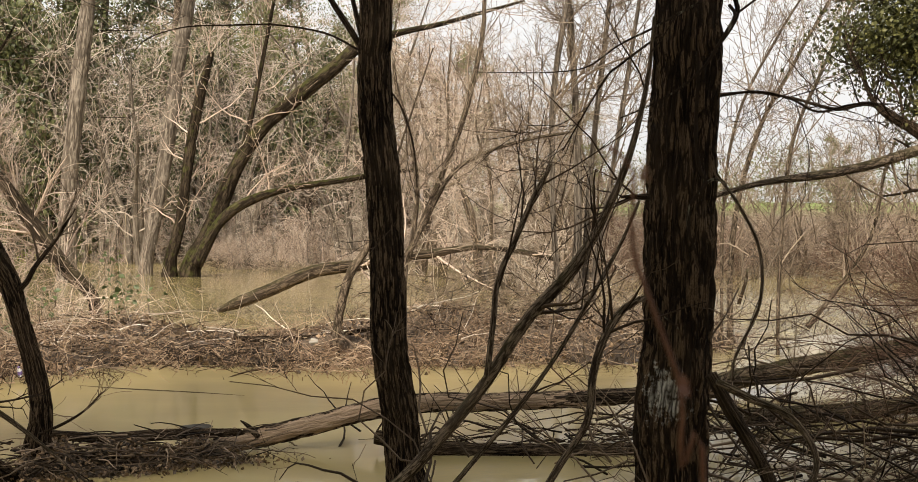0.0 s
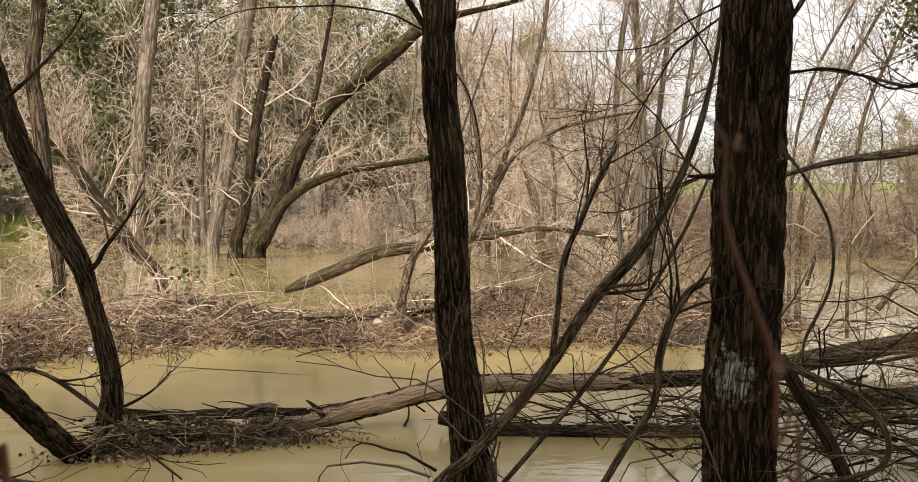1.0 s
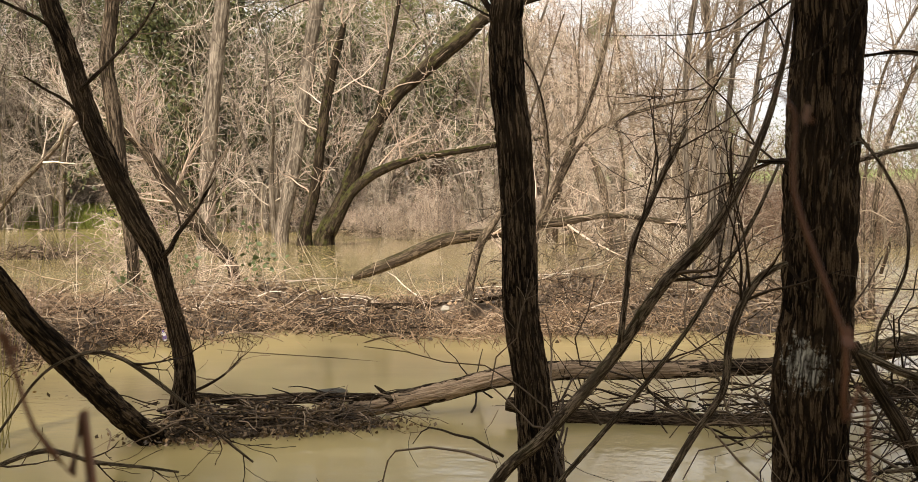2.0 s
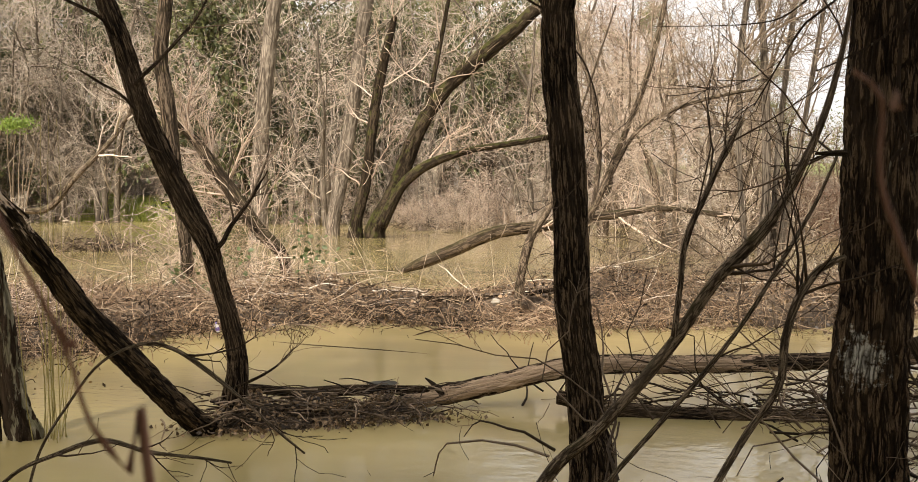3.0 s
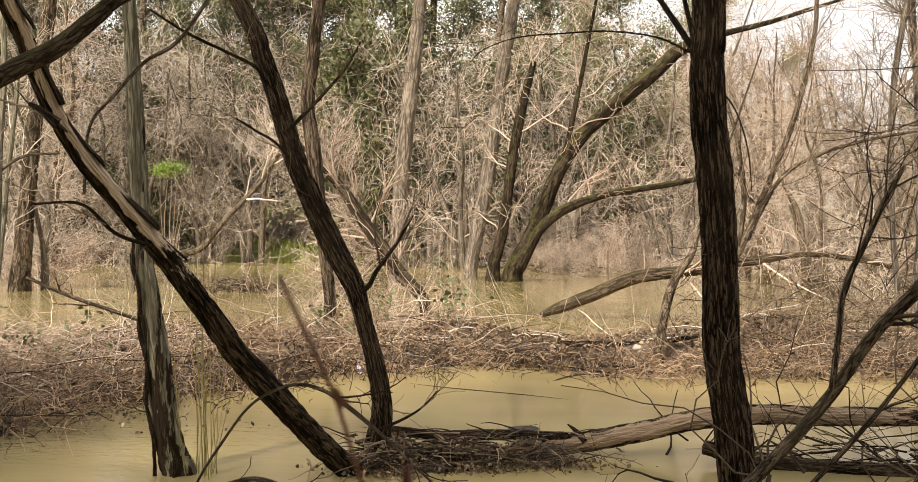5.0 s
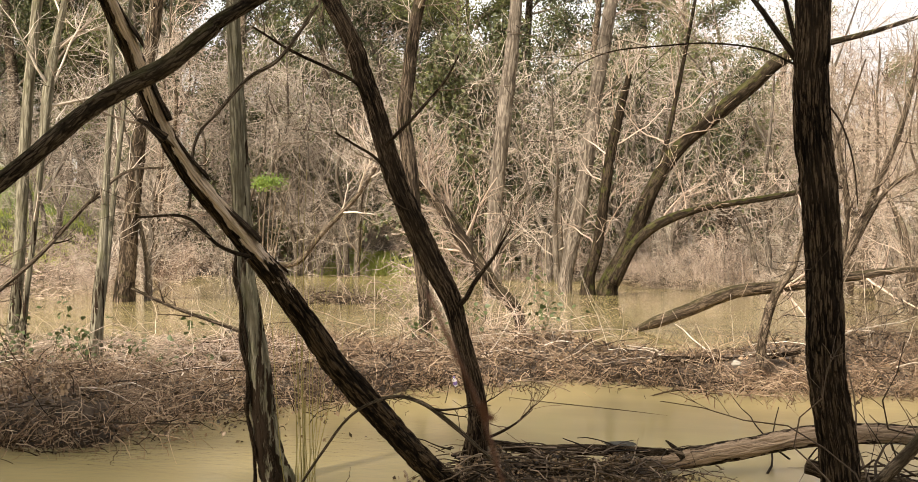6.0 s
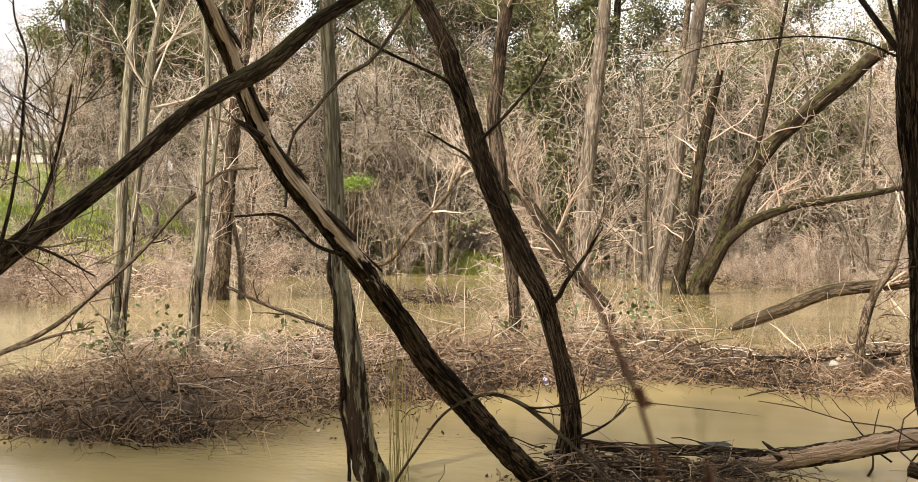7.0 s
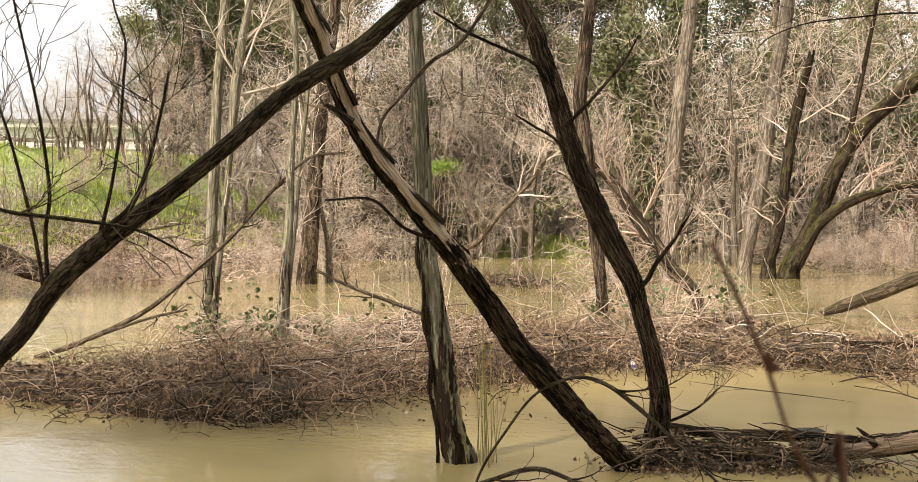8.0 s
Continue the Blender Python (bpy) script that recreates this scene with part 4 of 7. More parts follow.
# logs in the water
for label, stem, mat, seed in (
        ("long fallen log with pale bare wood and a painted lit top", [(-1.89, 7.27, -0.02, 0.035), (-1.69, 7.40, 0.02, 0.052), (-1.46, 7.52, 0.06, 0.065), (-1.02, 7.64, 0.14, 0.068), (-0.56, 7.77, 0.24, 0.067), (-0.17, 7.89, 0.27, 0.065), (0.27, 8.01, 0.25, 0.063), (0.89, 8.14, 0.26, 0.061), (1.27, 8.26, 0.26, 0.058), (1.59, 8.38, 0.27, 0.056)], BARK_LOG, 81),
        ("half-sunk dark log along the waterline", [(-0.54, 7.48, 0.11, 0.049), (-0.13, 7.48, 0.02, 0.060), (0.44, 7.47, 0.00, 0.068), (1.12, 7.48, 0.01, 0.060), (1.38, 7.48, 0.04, 0.049)], BARK_DARK, 82),
        ("fallen log with cracked bark in the tangle", [(2.07, 9.54, 0.12, 0.084), (2.39, 9.95, 0.15, 0.088), (2.96, 10.37, 0.18, 0.087), (3.71, 10.77, 0.25, 0.087), (4.41, 11.18, 0.31, 0.086), (5.34, 11.59, 0.38, 0.080)], BARK_LIMB, 83),
        ("dark fallen log low in the tangle", [(2.05, 8.35, 0.08, 0.064), (2.69, 8.67, 0.06, 0.067), (3.55, 8.98, 0.08, 0.065), (4.28, 9.28, 0.06, 0.064)], BARK_LIMB, 84),
        ("thin driftwood log on the debris", [(-2.58, 7.38, 0.14, 0.026), (-2.25, 7.38, 0.12, 0.033), (-1.91, 7.38, 0.14, 0.035), (-1.54, 7.38, 0.15, 0.030), (-1.35, 7.38, 0.16, 0.019)], BARK_DARK, 85)):
    base = stem[0][:3]
    log = thing("fallen_log", base, label, "log", "fallen logs")
    part("trunk", stem_mesh("log", stem, 96, 0.022, 0.14, 16, 0.08, seed, base, 0.06), mat, log)
    if seed == 81:
        for i, (dx, dz) in enumerate(((-0.11, 0.07), (-0.07, 0.02))):
            s = [(-1.30, 7.52, 0.10, 0.026), (-1.30 + dx * 0.5, 7.51, 0.13 + dz * 0.5, 0.016), (-1.30 + dx, 7.50, 0.14 + dz, 0.005)]
            part("splinter", stem_mesh("splinter", s, 9, 0.02, 0.1, 5, 0.1, 90 + i, base), BARK_DARK, log)

# the arching fallen trunk and the dead arm on the far side
tree("arching_log", "fallen trunk arching out of the water onto the brush", "log", [[(-3.94, 19.10, 0.03, 0.044), (-3.61, 18.93, 0.16, 0.095), (-3.10, 18.80, 0.36, 0.104), (-2.33, 18.73, 0.68, 0.106), (-1.48, 18.67, 0.80, 0.091), (-0.57, 18.64, 0.95, 0.077), (0.23, 18.57, 1.07, 0.046), (1.01, 18.50, 1.00, 0.040), (1.59, 18.38, 0.87, 0.031)]], BARK_LIMB, sides=32, step=0.06, rough=0.09, furrows=12,
     twigs=[(14, (0.5, 1.6), 0.35, 50), (5, (0.3, 0.8), 0.5, 45)], twig_mat=TWIG_PINK, seed=101, from_part=0.2)
tree("dead_limb", "long bare limb reaching across in front of sky", "branch", [[(1.56, 7.20, 1.65, 0.016), (1.93, 7.44, 1.74, 0.020), (2.37, 7.67, 1.80, 0.031), (2.76, 7.91, 1.87, 0.034), (3.20, 8.14, 1.99, 0.038), (3.77, 8.38, 2.14, 0.043), (4.39, 8.62, 2.35, 0.050)]], BARK_BRANCH, sides=24, step=0.05, rough=0.08, furrows=10,
     twigs=[(10, (0.2, 0.7), 0.3, 60), (4, (0.15, 0.4), 0.6, 45)], twig_mat=TWIG_BROWN, seed=102, from_part=0.0)

# middle distance
MIDTWIGS = [(12, (0.7, 1.8), 0.4, 55), (6, (0.4, 1.0), 0.55, 58), (4, (0.2, 0.5), 0.6, 60)]
tree("bare_tree", "straight brown trunk on the brushy bar", "tree", [extended(down([(-5.88, 14.53, 0.20, 0.102), (-5.89, 14.54, 0.55, 0.083), (-5.93, 14.53, 0.94, 0.080), (-6.02, 14.52, 1.72, 0.086), (-6.11, 14.52, 2.50, 0.102), (-6.19, 14.51, 3.12, 0.096), (-6.13, 14.53, 3.74, 0.093), (-6.05, 14.57, 4.44, 0.086)], 0.3), 4, (0.4, 0.3))],
     BARK_LIMB, sides=28, step=0.06, furrows=11, twigs=MIDTWIGS, twig_mat=TWIG_PALE, seed=111, from_part=0.5)
tree("bare_tree", "twin pale trunks rising from the bar", "tree", [extended(down([(-9.24, 10.46, 0.11, 0.102), (-9.22, 10.48, 0.42, 0.079), (-9.19, 10.50, 0.83, 0.070), (-9.16, 10.53, 1.51, 0.067), (-9.14, 10.55, 2.20, 0.065), (-9.11, 10.59, 3.08, 0.060), (-9.03, 10.64, 4.11, 0.056)]), 4), extended(down([(-9.03, 10.35, 0.17, 0.076), (-8.98, 10.39, 0.70, 0.035), (-8.91, 10.44, 1.51, 0.035), (-8.84, 10.49, 2.39, 0.038), (-8.78, 10.54, 3.19, 0.062), (-8.65, 10.62, 4.07, 0.038)]), 4, (0.6, 0))],
     BARK_PALE, sides=28, step=0.06, furrows=10, twigs=MIDTWIGS, twig_mat=TWIG_PALE, seed=112, from_part=0.6)
tree("bare_tree", "slim mossy pale stems with brambles at the foot", "tree", [extended(down([(-8.09, 10.41, 0.10, 0.098), (-8.06, 10.43, 0.46, 0.073), (-8.04, 10.45, 0.92, 0.066), (-8.01, 10.47, 1.38, 0.054), (-7.98, 10.50, 2.29, 0.035), (-7.94, 10.54, 3.21, 0.032), (-7.98, 10.53, 3.99, 0.030)]), 4), extended(down([(-8.17, 10.60, 0.31, 0.036), (-8.09, 10.65, 1.18, 0.027), (-8.03, 10.70, 2.04, 0.027), (-7.95, 10.76, 2.97, 0.025), (-7.93, 10.79, 3.76, 0.021)]), 3, (0.5, 0))],
     BARK_PALE, sides=24, step=0.06, furrows=9, twigs=MIDTWIGS, twig_mat=TWIG_PALE, seed=113, from_part=0.5)
tree("bent_tree", "dark leaning trunk in a heap of pinkish twigs", "tree", [down([(-5.25, 16.74, 0.33, 0.088), (-5.59, 16.67, 0.77, 0.106), (-5.89, 16.60, 1.21, 0.106), (-6.19, 16.54, 1.65, 0.097), (-6.49, 16.48, 2.10, 0.079), (-6.75, 16.42, 2.36, 0.044), (-7.05, 16.35, 2.71, 0.032)])], BARK_LIMB, sides=20,
     step=0.06, twigs=[(24, (0.6, 1.6), 0.35, 50), (7, (0.4, 1.0), 0.55, 45), (5, (0.2, 0.6), 0.6, 45)], twig_mat=TWIG_PINK, seed=114, from_part=0.2)
tree("bent_tree", "thin bare tree with an elbow in its stem", "tree", [[(-10.17, 16.69, 1.12, 0.028), (-9.57, 17.02, 1.08, 0.042), (-9.23, 17.21, 1.14, 0.053), (-8.89, 17.40, 1.60, 0.046), (-8.37, 17.69, 2.24, 0.039), (-8.03, 17.89, 2.87, 0.032), (-7.73, 18.06, 3.46, 0.021)]], BARK_BRANCH, sides=14, step=0.06, twigs=MIDTWIGS,
     twig_mat=TWIG_PALE, seed=115)
tree("curved_sapling", "curved brown sapling growing out of the brush", "tree", [extended(down([(-1.25, 11.88, 0.08, 0.0396), (-1.25, 11.88, 0.35, 0.0436), (-1.19, 11.89, 0.71, 0.0475), (-1.10, 11.89, 0.98, 0.0436), (-0.95, 11.90, 1.21, 0.0356), (-0.86, 11.90, 1.48, 0.0198), (-0.74, 11.91, 1.84, 0.0145)], 0.4), 1.5)], BARK_BRANCH, sides=20, step=0.05,
     twigs=[(8, (0.5, 1.2), 0.4, 40), (5, (0.3, 0.7), 0.6, 40)], twig_mat=TWIG_BROWN, seed=116, from_part=0.5)
tree("many_stemmed_willow", "clump of upright grey willow stems in flooded brush", "tree",
     [extended(down([(1.41, 13.99, 0.78, 0.0767), (1.43, 14.00, 1.34, 0.0520), (1.42, 14.02, 2.40, 0.0468), (1.37, 14.04, 3.45, 0.0403), (1.32, 14.05, 4.15, 0.0390)], 0.5), 3), extended(down([(1.55, 14.29, 0.83, 0.0429), (1.61, 14.31, 2.06, 0.0325), (1.71, 14.33, 2.99, 0.0325), (1.85, 14.35, 4.21, 0.0286)], 0.4), 3),
      extended(down([(1.18, 13.68, 0.52, 0.0364), (1.11, 13.70, 1.48, 0.0312), (1.09, 13.72, 2.44, 0.0377), (1.14, 13.73, 3.27, 0.0338), (1.28, 13.75, 4.10, 0.0299)], 0.4), 2.5), extended(down([(1.65, 14.19, 0.84, 0.0351), (1.86, 14.21, 2.05, 0.0299), (2.00, 14.23, 2.91, 0.0299), (2.11, 14.24, 3.62, 0.0247), (2.22, 14.25, 4.33, 0.0221)], 0.4), 2.5)],
     BARK_FAR, sides=20, step=0.06, twigs=[(18, (0.6, 1.8), 0.4, 50), (9, (0.4, 1.0), 0.55, 55), (5, (0.2, 0.5), 0.6, 58)], twig_mat=TWIG_MID, seed=117,
     from_part=0.2)
tree("small_willow", "thin forked willow with fine twigs", "tree",
     [extended(down([(-0.60, 12.79, 0.90, 0.035), (-0.48, 12.80, 1.29, 0.035), (-0.19, 12.81, 2.00, 0.032), (0.01, 12.82, 2.51, 0.032), (0.14, 12.83, 2.96, 0.030), (0.26, 12.84, 3.54, 0.025), (0.28, 12.84, 3.93, 0.023)], 0.8), 1.5), [(-0.54, 12.79, 1.10, 0.028), (-0.46, 12.81, 1.80, 0.028), (-0.54, 12.82, 2.45, 0.025), (-0.67, 12.83, 2.90, 0.021), (-0.72, 12.83, 3.22, 0.016)],
      [(-0.44, 12.70, 1.35, 0.025), (-0.09, 12.71, 1.99, 0.023), (0.29, 12.71, 2.24, 0.021), (0.74, 12.72, 2.38, 0.018), (1.25, 12.72, 2.47, 0.014)]], BARK_BRANCH, sides=14, step=0.06, twigs=[(14, (0.4, 1.3), 0.4, 50), (7, (0.2, 0.7), 0.6, 52), (3, (0.1, 0.4), 0.6, 55)],
     twig_mat=TWIG_MID, seed=118, from_part=0.3)
tree("many_stemmed_willow", "leaning bare willow stems against the white sky", "tree",
     [extended(down([(3.28, 14.00, 1.20, 0.035), (3.56, 14.02, 2.47, 0.028), (3.98, 14.03, 3.31, 0.023), (4.33, 14.04, 3.94, 0.018), (4.61, 14.05, 4.43, 0.014)], 1.0), 2), extended(down([(3.57, 12.99, 0.83, 0.021), (3.70, 13.02, 2.27, 0.021), (4.02, 13.03, 3.11, 0.018), (4.35, 13.04, 3.83, 0.014)], 0.6), 2),
      extended(down([(3.17, 14.00, 1.48, 0.020), (3.35, 14.02, 2.75, 0.018), (3.84, 14.04, 3.73, 0.016), (4.19, 14.05, 4.29, 0.012)], 1.0), 2), [(3.89, 12.98, 0.31, 0.033), (4.55, 13.00, 1.22, 0.021), (4.74, 13.01, 2.00, 0.019), (4.87, 13.02, 2.40, 0.014)]],
     BARK_BRANCH, sides=16, step=0.07, twigs=[(24, (0.6, 1.9), 0.4, 48), (8, (0.4, 1.0), 0.55, 55), (5, (0.15, 0.5), 0.6, 58)], twig_mat=TWIG_MID, seed=119,
     from_part=0.2)

# the great forked tree and its neighbours, far across the water
FARTWIGS = [(14, (1.2, 3.2), 0.35, 58), (7, (0.7, 1.8), 0.5, 58), (6, (0.3, 0.9), 0.6, 60)]
tree("forked_tree", "big mossy tree with low spreading limbs in floodwater", "tree",
     [extended(down([(-7.22, 31.17, -0.03, 0.315), (-7.12, 31.20, 0.40, 0.265), (-6.67, 31.33, 1.28, 0.240), (-6.04, 31.51, 2.89, 0.208), (-5.34, 31.69, 4.01, 0.194), (-4.40, 31.93, 4.89, 0.214), (-3.46, 32.17, 5.69, 0.194), (-2.68, 32.37, 6.38, 0.177), (-1.74, 32.60, 6.72, 0.099), (-0.49, 32.90, 7.04, 0.072)]), 2.5), down([(-7.72, 31.05, -0.03, 0.2320), (-7.69, 31.07, 0.48, 0.1740), (-7.45, 31.14, 1.45, 0.1480), (-7.25, 31.22, 3.05, 0.1410), (-6.98, 31.31, 4.66, 0.1350), (-6.65, 31.42, 6.02, 0.0790)]),
      extended([(-6.62, 31.34, 1.28, 0.141), (-6.12, 31.48, 2.57, 0.093), (-5.81, 31.57, 3.53, 0.083), (-5.57, 31.65, 4.65, 0.069), (-5.26, 31.75, 6.26, 0.056), (-5.03, 31.83, 7.54, 0.046)], 3), [(-6.92, 30.74, 0.34, 0.161), (-6.41, 30.88, 1.36, 0.145), (-5.72, 31.05, 1.96, 0.135), (-4.64, 31.32, 2.35, 0.089), (-3.10, 31.69, 2.61, 0.081), (-2.02, 31.95, 2.81, 0.066), (-0.95, 32.21, 2.92, 0.046)]],
     BARK_MOSS, sides=28, step=0.12, rough=0.08, furrows=12, twigs=[(12, (1.2, 2.8), 0.3, 58), (5, (0.7, 1.6), 0.5, 58), (4, (0.3, 0.9), 0.6, 60)], twig_mat=TWIG_PINK, seed=121, from_part=0.5)
tree("bare_tree", "tall pale straight trunk across the water", "tree", [extended(down([(-9.61, 28.55, 0.11, 0.256), (-9.61, 28.57, 1.16, 0.226), (-9.55, 28.61, 2.67, 0.196), (-9.38, 28.68, 4.47, 0.203), (-9.22, 28.75, 5.98, 0.188), (-9.11, 28.80, 7.19, 0.166)]), 7)], BARK_FAR, sides=24, step=0.12, twigs=FARTWIGS,
     twig_mat=TWIG_PALE, seed=122, from_part=0.6)
tree("bare_tree", "tall pinkish trunk behind the forked tree", "tree", [extended(down([(-8.83, 32.85, 0.25, 0.205), (-8.63, 32.92, 1.45, 0.205), (-8.30, 33.03, 3.32, 0.205), (-8.00, 33.15, 5.71, 0.205), (-7.66, 33.27, 7.93, 0.188)]), 7)], BARK_FAR, sides=24, step=0.12, twigs=FARTWIGS,
     twig_mat=TWIG_PINK, seed=123, from_part=0.4)
tree("dead_pole", "thin white dead trunk standing upright", "tree", [down([(-7.47, 46.95, 1.0, 0.080), (-7.29, 47.04, 3.31, 0.077), (-7.20, 47.09, 4.49, 0.072), (-7.13, 47.13, 5.50, 0.060)], 0.4)], BLEACHED, sides=12, step=0.12, seed=124, broken=0.1)
tree("bare_tree", "dark straight trunk on the far bank", "tree", [extended(down([(-17.32, 23.60, 0.15, 0.262), (-17.28, 23.63, 0.66, 0.226), (-17.19, 23.70, 2.11, 0.197), (-17.03, 23.83, 4.15, 0.182), (-16.82, 23.97, 6.19, 0.175), (-16.74, 24.04, 7.07, 0.160)]), 7)], BARK_LIMB, sides=20, step=0.12, twigs=FARTWIGS,
     twig_mat=TWIG_PALE, seed=125, from_part=0.5)
tree("fallen_tree", "thick fallen trunk lying in the water", "log", [[(-24.5, 15.3, 1.5, 0.32), *[(-21.39, 16.84, 1.05, 0.283), (-20.73, 17.20, 0.79, 0.264), (-20.07, 17.55, 0.51, 0.226), (-19.40, 17.91, 0.31, 0.188)]]], BARK_LIMB, sides=24, step=0.1, seed=126)


# ---------------------------------------------------------------- thickets of bare shrubs
def shrub_kind(seed, stems, tall, mat, lean=22, levels=((6, (0.8, 1.7), 0.45, 56), (4, (0.4, 1.1), 0.55, 62), (2, (0.3, 0.8), 0.7, 64)), droop=0.05, thin=0.006):
    rng = np.random.RandomState(seed)
    a = rng.uniform(0, 2 * np.pi, stems)
    w = np.radians(rng.uniform(2, lean, stems))
    d = np.stack([np.cos(a) * np.sin(w), np.sin(a) * np.sin(w), np.cos(w)], 1)
    p0 = np.stack([np.cos(a) * rng.uniform(0, 0.5, stems), np.sin(a) * rng.uniform(0, 0.5, stems), np.full(stems, -0.5)], 1)
    P, R = shoots(rng, p0, d, rng.uniform(0.6, 1.0, stems) * tall, rng.uniform(0.012, 0.032, stems) * tall / 4, 8, droop, 0.17, 0.004)
    ob = thing("bare_shrub", (0, 0, 0), "", "")
    v, f = tubes(P, R, 6)
    part("stem_growth", mesh_from("stems", v, f), BARK_FAR, ob, kind="stuff")
    sets = []
    for i, (per, length, ratio, spread) in enumerate(levels):
        P, R = sprout(rng, P, R, per, length, ratio, spread, n=(5, 4, 3)[i], lift=droop * 0.5, wander=(0.28, 0.36, 0.42)[i], s0=0.10, rmin=thin)
        sets.append(tubes(P, R, 3))
    v, f = joined(sets)
    part("twig_growth", mesh_from("twigs", v, f), mat, ob, kind="stuff")
    return ob


def plant(ob, bearing, dist, scale, rng, lift=0.0):
    """Another of the same kind at a place; it stands on the ground there."""
    x, y = polar(bearing, dist)
    z = float(height(x, y)) + lift
    ob.scale = (scale, scale, scale * rng.uniform(0.85, 1.15))
    return copy_thing(ob, pose(x, y, z, 0, 0, rng.uniform(0, 360)))


SHRUBS = [tagged(shrub_kind(201, 13, 4.6, TWIG_PALE), "tall bare pale shrub with dense fine twigs", "shrub", "bare thicket"),
          tagged(shrub_kind(202, 15, 4.0, TWIG_PINK, 30), "bare reddish-brown shrub with dense twigs", "shrub", "bare thicket"),
          tagged(shrub_kind(203, 10, 5.4, TWIG_PALE, 16), "tall slender bare saplings in a clump", "shrub", "bare thicket"),
          tagged(shrub_kind(204, 16, 2.6, TWIG_BROWN, 55, droop=-0.04, thin=0.0035), "low arching brown shrub at the water", "shrub", "bare thicket"),
          tagged(shrub_kind(205, 15, 2.4, TWIG_RED, 45, droop=0.02, thin=0.003), "thin reddish shrub crowding the water", "shrub", "bare thicket")]
prng = np.random.RandomState(5)
for b in np.arange(-25, 55, 4.4):
    edge = float(np.interp(b, EDGE_B, EDGE_D))
    if 22 < b < 26.5:
        continue
    size = 0.5 if b > 38 else 0.6 if b < -6 else 1.0
    plant(SHRUBS[prng.randint(0, 3) if b > 2 else (1, 3, 3)[prng.randint(0, 3)]], b + prng.uniform(-0.8, 0.8), edge + prng.uniform(0.3, 4.0), size * prng.uniform(0.9, 1.35), prng)
for b, d, k, s in ((20.5, 17.5, 1, 0.62), (31, 33, 0, 0.6), (36, 33, 2, 0.6),
                   (42, 33, 0, 0.35), (47, 32, 1, 0.35), (51, 26, 1, 0.5), (7, 41, 1, 0.8), (3.5, 33, 0, 0.7),
                   (-2.5, 16, 3, 0.7), (-4, 24, 0, 0.6), (-12, 36, 1, 0.6),
                   (-24, 20, 3, 0.8), (-23, 12.5, 4, 0.6), (-25, 9, 4, 0.5), (-17, 33, 3, 0.8), (-11, 34, 3, 0.8), (3, 16, 3, 0.6)):
    plant(SHRUBS[k], b, d, s, prng)
for b in (*np.arange(-3, 22, 2.6), *np.arange(27.2, 37, 2.6)):
    plant(SHRUBS[prng.randint(0, 3)], b + prng.uniform(-0.8, 0.8), float(np.interp(b, EDGE_B, EDGE_D)) + prng.uniform(-2.0, 2.5), prng.uniform(0.55, 0.9), prng)
for b, beyond, k, s in ((22.3, 9, 0, 1.0), (23.4, 11, 1, 1.1), (24.5, 9.5, 2, 1.0), (25.6, 11, 0, 1.1), (26.6, 9, 1, 0.9), (24, 14, 1, 1.3), (25.4, 15, 0, 1.3), (22.6, 6.0, 1, 0.75), (23.9, 6.6, 0, 0.7), (25.2, 6.0, 1, 0.75), (26.3, 5.5, 1, 0.9), (27.4, 4.5, 0, 0.8), (21.6, 5.5, 1, 0.85), (24.4, 3.0, 0, 0.3), (22.9, 2.0, 1, 0.3)):
    plant(SHRUBS[k], b, float(np.interp(b, EDGE_B, EDGE_D)) + beyond, s, prng)
for b, d, k, s in ((5, 40, 0, 0.6), (7.5, 43, 1, 0.7), (9.5, 44, 0, 0.7), (11, 42, 1, 0.6), (13, 44, 0, 0.65), (15.6, 43, 1, 0.7), (17.2, 45, 0, 0.6), (2.5, 41, 1, 0.6), (8.6, 36, 1, 0.5), (10.4, 36.5, 1, 0.5), (6.4, 36, 1, 0.48), (4.2, 37, 1, 0.5)):
    plant(SHRUBS[k], b, d, s, prng)
for b, beyond, k, s in ((28, 3, 0, 1.1), (30.5, 5, 2, 1.2), (32.5, 3, 1, 1.1), (34.5, 6, 0, 1.1), (36.2, 4, 2, 1.0), (38, 7, 0, 0.95), (39.5, 9, 1, 0.9), (25, 5, 2, 1.2), (41, 14, 0, 0.9), (35.5, 10, 1, 1.3), (31.5, 10, 0, 1.4)):
    plant(SHRUBS[k], b, float(np.interp(b, EDGE_B, EDGE_D)) + beyond, s, prng)
for b, d, k, s in ((37, 37, 0, 0.6), (39, 38, 1, 0.6), (41.5, 36.5, 1, 0.55), (44, 34.5, 0, 0.55), (46.5, 33, 1, 0.55), (49, 31, 1, 0.5), (34, 42, 1, 0.7),
                   (38, 34, 1, 0.42), (40.5, 33, 3, 0.8), (42.5, 31.5, 1, 0.4), (44.8, 30, 4, 0.9), (46.2, 29, 1, 0.38), (48, 27.5, 3, 0.7), (50.5, 27, 1, 0.4), (36, 36, 4, 0.9),
                   (43, 48, 1, 0.5), (45, 46, 0, 0.5), (47, 44, 1, 0.5), (49, 42, 0, 0.5), (41.5, 50, 0, 0.5)):
    plant(SHRUBS[k], b, d, s, prng)


